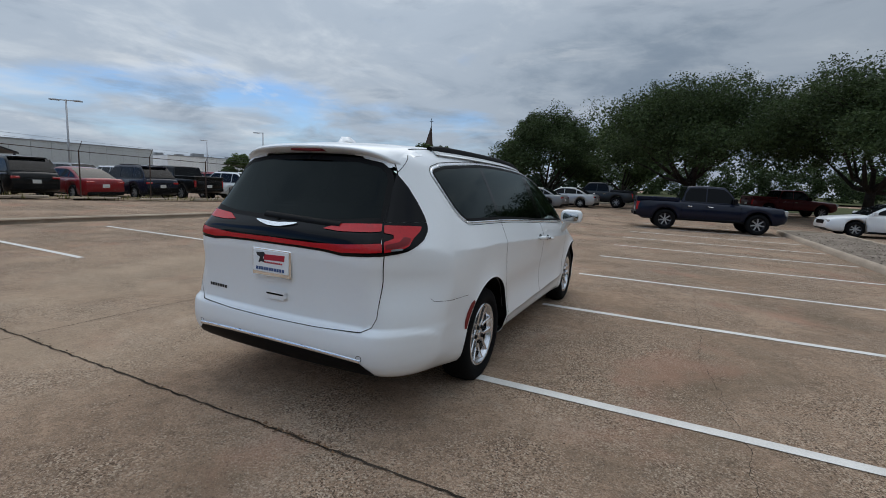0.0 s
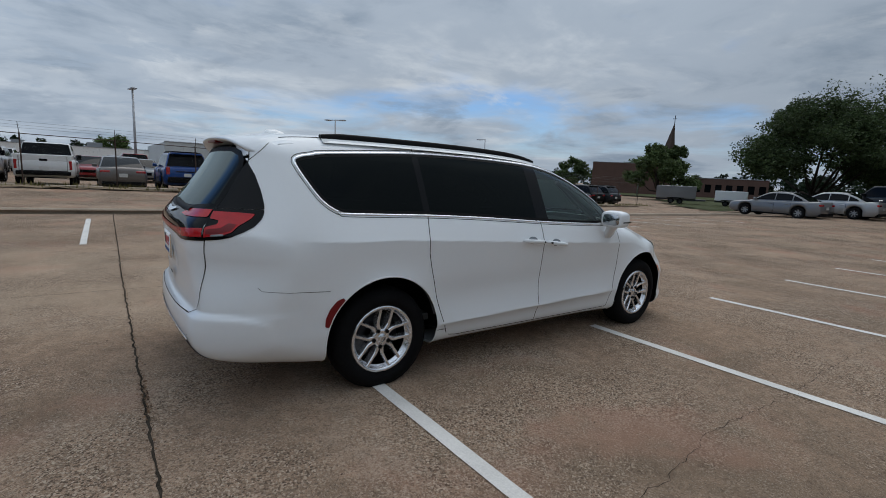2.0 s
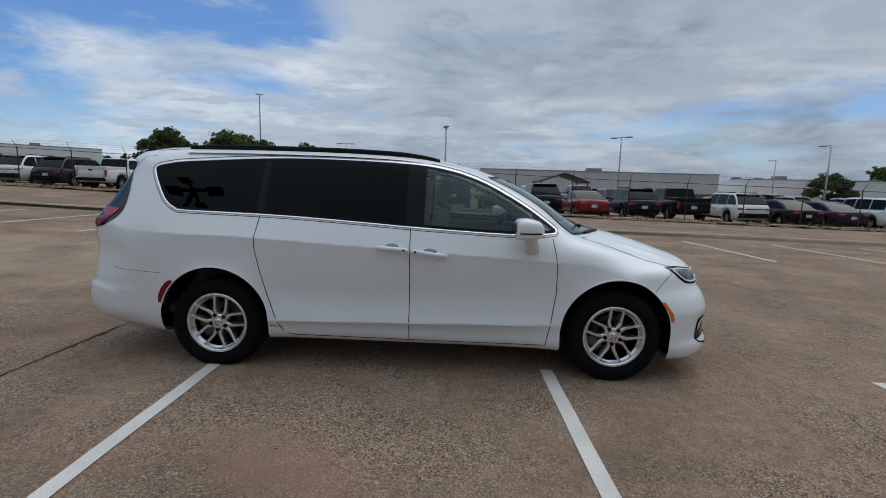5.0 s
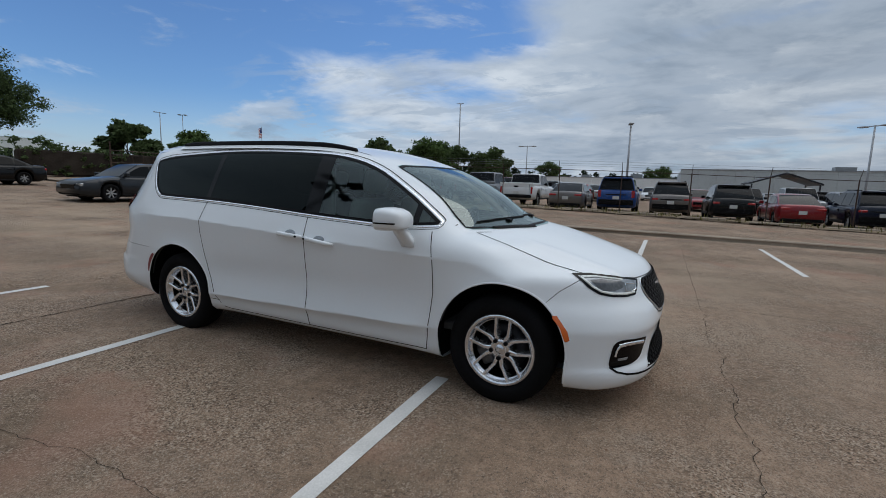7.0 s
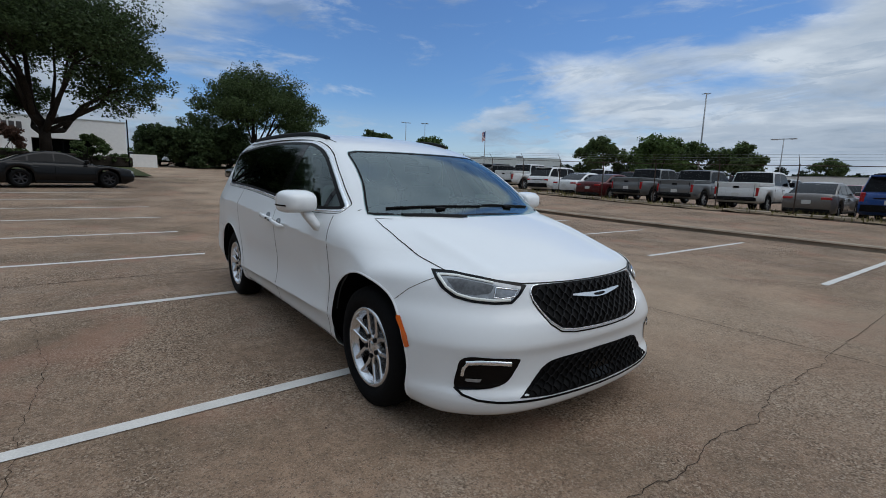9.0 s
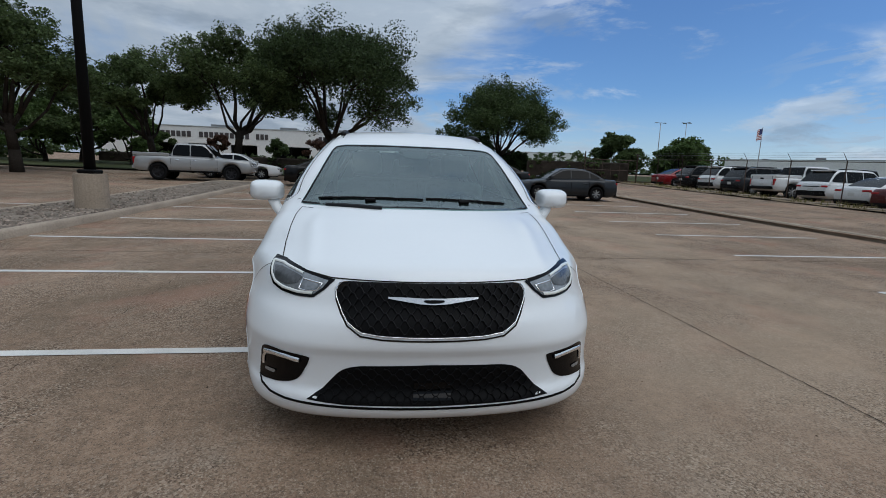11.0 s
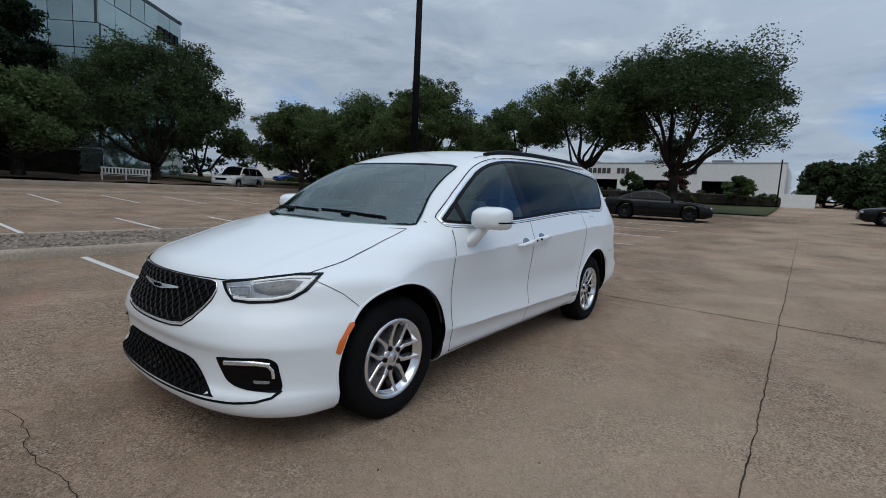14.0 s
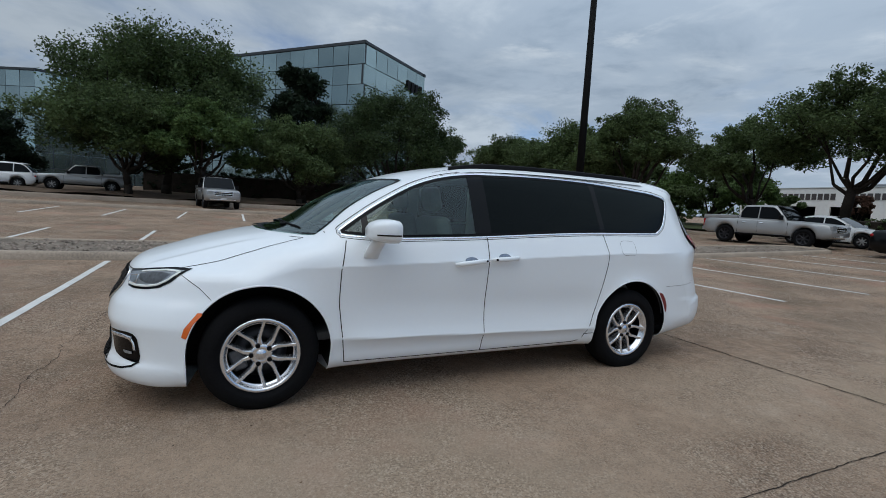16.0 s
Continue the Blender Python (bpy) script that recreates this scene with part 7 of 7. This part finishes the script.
hedge(41.6, -8.0, 47.0, 9.0, 2.4, 1.6, 5, leaf="leaf_dark", label="dark shrubs at the foot of the offices")
for k, (x, y, h) in enumerate(((20.8, -42.5, 3.2), (15.5, -42.0, 3.4), (10.5, -42.2, 3.0), (6.6, -42.2, 3.2), (1.8, -42.8, 2.9))):
    oak(x, y, h, 3.0, "small crape myrtle with reddish leaves", 70 + k, 6, "leaf_red" if k % 2 else "leaf", size=.18, per=32, clumps=14, clear=.34, group="crape myrtles", trunk_r=.05)


# ---- buildings ----
def slab(name, lo, hi, material, parent, label="", bevel=.0, m=None):
    bm = bmesh.new()
    box(bm, lo, hi, bevel, m)
    return part(name, bm, material, parent, label)


# the white workshop
shop = thing("workshop_building", pose(0, 0, 0), "low white workshop building with dark openings and a sign", "building")
B0, B1, FY = 1.2, 5.5, -50.0
bays = [(-1.0, 1.6, 0), (1.6, 5.8, 1), (5.8, 8.6, 0), (8.6, 12.6, 1), (12.6, 14.2, 0), (14.2, 17.0, 1), (17.0, 18.2, 0), (18.2, 21.4, 1), (21.4, 22.6, 0), (22.6, 25.4, 1), (25.4, 30.0, 0)]
for a, b, hole in bays:
    if not hole:
        slab("wall", (a, FY - .3, B0), (b, FY, B1), M["white_wall"], shop)
    else:
        slab("wall", (a, FY - .3, 3.75), (b, FY, B1), M["white_wall"], shop)
        slab("dark_opening", (a, FY - 1.4, B0), (b, FY - 1.3, 3.75), M["car_glass"], shop)
        slab("sill", (a, FY - .3, B0), (b, FY - .02, B0 + .35), M["white_wall"], shop)
        n = max(1, int((b - a) / 1.4))
        for k in range(n + 1):
            x = lerp(a + .04, b - .04, k / n)
            slab("mullion", (x - .035, FY - .28, B0 + .36), (x + .035, FY - .20, 3.74), M["bronze"], shop)
slab("wall", (-1.0, -70, B0), (-.7, FY - .31, B1), M["white_wall"], shop)
slab("wall", (29.7, -70, B0), (30.0, FY - .31, B1), M["white_wall"], shop)
slab("wall", (-1.0, -70.3, B0), (30.0, -70.01, B1), M["white_wall"], shop)
slab("roof", (-.69, -70, 5.0), (29.69, FY - .31, 5.2), M["roofing"], shop)
slab("parapet_cap", (-1.06, FY - .36, B1 + .004), (30.06, FY + .06, B1 + .09), M["metal_wall"], shop)
for x in (4, 11, 19):
    slab("roof_unit", (x, -58, 5.2), (x + 2, -56, 6.3), M["steel"], shop)
sign_ink = mat("dark_sign_letters", (.07, .06, .06), .6, var=.1)
for a, b, count in ((26.2, 20.9, 10), (20.2, 14.9, 10), (14.3, 12.9, 3), (7.6, 6.2, 3)):
    for k in range(count):
        w = (a - b) / count
        slab("sign_bar", (a - w * k - w * .74, FY + .01, 4.40), (a - w * k, FY + .05, 4.98), sign_ink, shop, "dark sign bar")
low = thing("low_wall", pose(0, 0, 0), "low white yard wall", "wall", kind="structure")
slab("panel", (-3.4, -50.3, 1.0), (-1.01, -50, 2.7), M["white_wall"], low)
post = thing("sign_post", pose(-.8, -45, terrain(-.8, -45) + .1), "slim dark sign post before the workshop", "post")
bm = bmesh.new()
cyl(bm, (0, 0, 0), (0, 0, 4.0), .06, .05, 10)
part("pole", bm, M["bronze"], post)


def block(name, label, x0, y0, x1, y1, depth, h, material, base=None, pitch=2.2, units=3, seed=0, windows=0):
    """A long flat-roofed building with its front from (x0, y0) to (x1, y1) and its depth to the right of that line."""
    L = math.hypot(x1 - x0, y1 - y0)
    z = terrain(x0, y0) - .3 if base is None else base
    ob = thing(name, pose(x0, y0, z, 0, 0, math.degrees(math.atan2(y1 - y0, x1 - x0))), label, "building")
    n = max(1, int(L / pitch))
    for k in range(n):
        a, b = L * k / n, L * (k + 1) / n
        slab("wall_panel", (a + .012, -.25, 0), (b - .012, 0, h), material, ob)
    slab("wall", (0, -depth, 0), (.25, -.26, h), material, ob)
    slab("wall", (L - .25, -depth, 0), (L, -.26, h), material, ob)
    slab("wall", (.26, -depth, 0), (L - .26, -depth + .25, h), material, ob)
    slab("roof", (.26, -depth + .26, h - .3), (L - .26, -.26, h - .12), M["roofing"], ob)
    slab("parapet_cap", (-.05, -.32, h + .004), (L + .05, .07, h + .13), M["steel"], ob)
    rnd = random.Random(seed)
    for k in range(units):
        a = L * (k + rnd.uniform(.2, .8)) / units
        s = rnd.uniform(.7, 1.6)
        u = slab("roof_unit", (a, -depth * .5, h - .12), (a + s * 1.6, -depth * .5 + 2, h + s * .75), M["steel"], ob)
    for k in range(windows):
        a = L * (k + .2) / windows
        slab("window", (a, -.2, h * .35), (a + L / windows * .6, .03, h * .72), M["car_glass"], ob)
    return ob


block("warehouse", "long pale metal warehouse with a flat roof", -72, 42, -72, 4, 30, 5.0, M["metal_wall"], units=2, seed=2)
block("warehouse", "low white warehouse with roof units", -81, 83, -89.5, 56, 25, 5.0, M["white_wall"], units=6, seed=4)
block("warehouse", "low white warehouse with roof units", -100, 50, -100, -30, 25, 4.2, M["white_wall"], units=4, seed=5)
carport = thing("carport", pose(-47, 11.4, terrain(-47, 11.4), 0, 0, 90), "open carport with a dark low gabled roof", "carport")
v = [(-2.6, -2.5, 2.25), (0, -2.5, 3.15), (2.6, -2.5, 2.25), (-2.6, 2.5, 2.25), (0, 2.5, 3.15), (2.6, 2.5, 2.25)]
v += [(x, y, z + .14) for x, y, z in v]
mesh_part("roof", v, [(0, 1, 4, 3), (1, 2, 5, 4), (6, 9, 10, 7), (7, 10, 11, 8), (0, 6, 7, 1), (1, 7, 8, 2), (3, 4, 10, 9), (4, 5, 11, 10), (0, 3, 9, 6), (2, 8, 11, 5)], M["dark_metal"], carport)
for x in (-2.4, 2.4):
    for y in (-2.3, 2.3):
        slab("post", (x - .06, y - .06, 0), (x + .06, y + .06, 2.3), M["dark_metal"], carport)
block("brick_building", "low brown brick building with rows of dark windows", -33, 100.5, -45, 95.5, 20, 4.3, M["brick"], units=0, windows=7, pitch=12.5)
block("church_hall", "dark brown brick church hall", -50, 93.5, -62.1, 85, 14, 6.9, M["brick"], units=0, pitch=16)
block("clinic", "distant white block of several storeys", -92, -210, -60, -222, 20, 13.5, M["white_wall"], units=2, windows=9, base=0)
block("warehouse", "distant low white warehouse", -120, -95, -96, -120, 20, 6.0, M["white_wall"], units=2)
block("warehouse", "distant white storage building", 84, -60, 54, -66, 14, 4.4, M["white_wall"], units=2, windows=6, base=1.8)
spire = thing("church_spire", pose(-69.4, 128, -.4), "slender copper-brown church spire with a cross", "spire")
bm = bmesh.new()
cyl(bm, (0, 0, 8.0), (.9, .5, 19.6), 2.3, .08, 4)
part("cone", bm, M["rust"], spire)
slab("tower", (-1.7, -1.7, 0), (1.7, 1.7, 8.0), M["brick"], spire)
bm = bmesh.new()
box(bm, (.83, .43, 19.5), (.97, .57, 21.9))
box(bm, (-.55, -.07, 20.9), (.55, .07, 21.04), 0, Matrix.Translation((.9, .5, 0)) @ Matrix.Rotation(radians(30), 4, "Z"))
part("cross", bm, M["dark_metal"], spire)

# glass offices
M["curtain"] = mat("reflective_office_glass", (.36, .45, .45), .05, .85, var=.04, piece=.18)
M["mullion"] = mat("dark_office_mullion", (.03, .035, .04), .5, var=.1)


def glass_office(corners, z0, z1, pane_w, pane_h, label):
    ob = thing("office_building", pose(0, 0, 0), label, "building")
    n = len(corners)
    for i in range(n):
        (xa, ya), (xb, yb) = corners[i], corners[(i + 1) % n]
        L, ang = math.hypot(xb - xa, yb - ya), math.atan2(yb - ya, xb - xa)
        m = pose(xa, ya, 0, 0, 0, math.degrees(ang))
        slab("wall", (0, .08, z0), (L, .30, z1), M["mullion"], ob, "dark frame behind the panes", 0, m)
        if i == n - 1:
            continue
        cols, rows = max(1, round(L / pane_w)), max(1, round((z1 - .3 - z0) / pane_h))
        bm = bmesh.new()
        w, h = L / cols, (z1 - .3 - z0) / rows
        box(bm, (.03, 0, .03), (w - .03, .05, h - .03), .008)
        me = bpy.data.meshes.new("pane")
        bm.to_mesh(me)
        bm.free()
        me.materials.append(M["curtain"])
        for c in range(cols):
            for r in range(rows):
                o = new("pane", me)
                o.parent, o.matrix_basis = ob, m @ pose(w * c, .02 * math.sin(c * 7 + r * 3), z0 + h * r, .25 * math.sin(c * 5.1 + r * 2.3), 0, .3 * math.sin(c * 3.3 + r))
        slab("coping", (-.1, -.06, z1 - .28), (L + .1, .4, z1), M["mullion"], ob, "", 0, m)
    me = bmesh.new()
    me.faces.new([me.verts.new((x, y, z1 - .35)) for x, y in corners])
    part("roof", me, M["roofing"], ob)
    return ob


office = glass_office([(64, 8.9), (42.6, -9.9), (50.2, -19.3), (71.6, -.5)], 1.6, 17.4, 1.95, 1.85, "office block clad in reflective glass panes")
m = pose(42.6, -9.9, 0, 0, 0, math.degrees(math.atan2(-9.4, 7.6)))
for a in (8.0, 8.9, 9.8, 10.7):
    slab("number_bar", (a, -.16, 14.6), (a + .62, -.05, 15.7), M["black_trim"], office, "dark number bar", 0, m)
glass_office([(84.5, 47), (72.6, 24.7), (80, 8), (100, 20)], 1.6, 16.0, 1.9, 1.9, "second office block clad in reflective glass panes")

# bench, gate, flag
M["grey_wood"] = mat("weathered_pale_slats", (.46, .45, .42), .8, var=.15)
bench = thing("bench", pose(32.2, -8.0, terrain(32.2, -8.0) + .24, 0, 0, 78), "pale weathered slatted bench on the bank", "bench")
for k in range(3):
    slab("slat", (-1.35, -.28 + .19 * k, .43), (1.35, -.12 + .19 * k, .47), M["grey_wood"], bench)
for z in (.52, .88):
    slab("back_rail", (-1.35, .32, z), (1.35, .36, z + .07), M["grey_wood"], bench)
for k in range(15):
    slab("back_slat", (-1.30 + .18 * k, .325, .59), (-1.22 + .18 * k, .355, .88), M["grey_wood"], bench)
for x in (-1.25, 0, 1.25):
    slab("leg", (x - .04, -.25, -.1), (x + .04, -.18, .43), M["grey_wood"], bench)
    slab("leg", (x - .04, .28, -.1), (x + .04, .318, .9), M["grey_wood"], bench)
gate = thing("metal_gate", pose(-18.6, -33.2, terrain(-18.6, -33.2) + .1, 0, 0, 4), "tall steel pipe gate beside the hedge", "gate")
bm = bmesh.new()
for a, b in (((-2.4, 0, .15), (2.4, 0, .15)), ((-2.4, 0, 1.9), (2.4, 0, 1.9)), ((-2.4, 0, 1.05), (2.4, 0, 1.05))):
    cyl(bm, a, b, .03, n=8)
part("gate_rail", bm, M["rust"], gate)
for x in (-2.4, -1.6, -.8, 0, .8, 1.6, 2.4):
    bm = bmesh.new()
    cyl(bm, (x, 0, 0), (x, 0, 2.5 if abs(x) > 2 else 1.9), .05 if abs(x) > 2 else .022, n=8)
    part("gate_post", bm, M["rust"], gate)
flag = thing("flagpole", pose(-50.5, -54.7, terrain(-50.5, -54.7)), "tall flagpole with a striped red and white flag", "flagpole")
bm = bmesh.new()
cyl(bm, (0, 0, 0), (0, 0, 7.4), .07, .04, 10)
part("pole", bm, M["pole_grey"], flag)
ft = math.radians(35)
red_cloth, blue_cloth = mat("red_cloth", (.32, .03, .04), .9, var=.1), mat("blue_cloth", (.03, .04, .14), .9, var=.1)
for k in range(13):
    v = []
    for i in range(9):
        u = i / 8 * 2.6
        o = .10 * math.sin(u * 3.2)
        for zz in (7.3 - .11 * k, 7.3 - .11 * (k + 1)):
            v.append((u * math.cos(ft) - o * math.sin(ft), u * math.sin(ft) + o * math.cos(ft), zz - .22 * u))
    mesh_part("stripe", v, [(2 * i, 2 * i + 2, 2 * i + 3, 2 * i + 1) for i in range(8)], red_cloth if k % 2 == 0 else PAINTS["white"], flag, "", True)
v = []
for i in range(5):
    u = i / 4 * 1.1
    o = .10 * math.sin(u * 3.2) + .015
    for zz in (7.3, 7.3 - .11 * 7):
        v.append((u * math.cos(ft) - o * math.sin(ft), u * math.sin(ft) + o * math.cos(ft), zz - .22 * u))
mesh_part("canton", v, [(2 * i, 2 * i + 2, 2 * i + 3, 2 * i + 1) for i in range(4)], blue_cloth, flag, "", True)
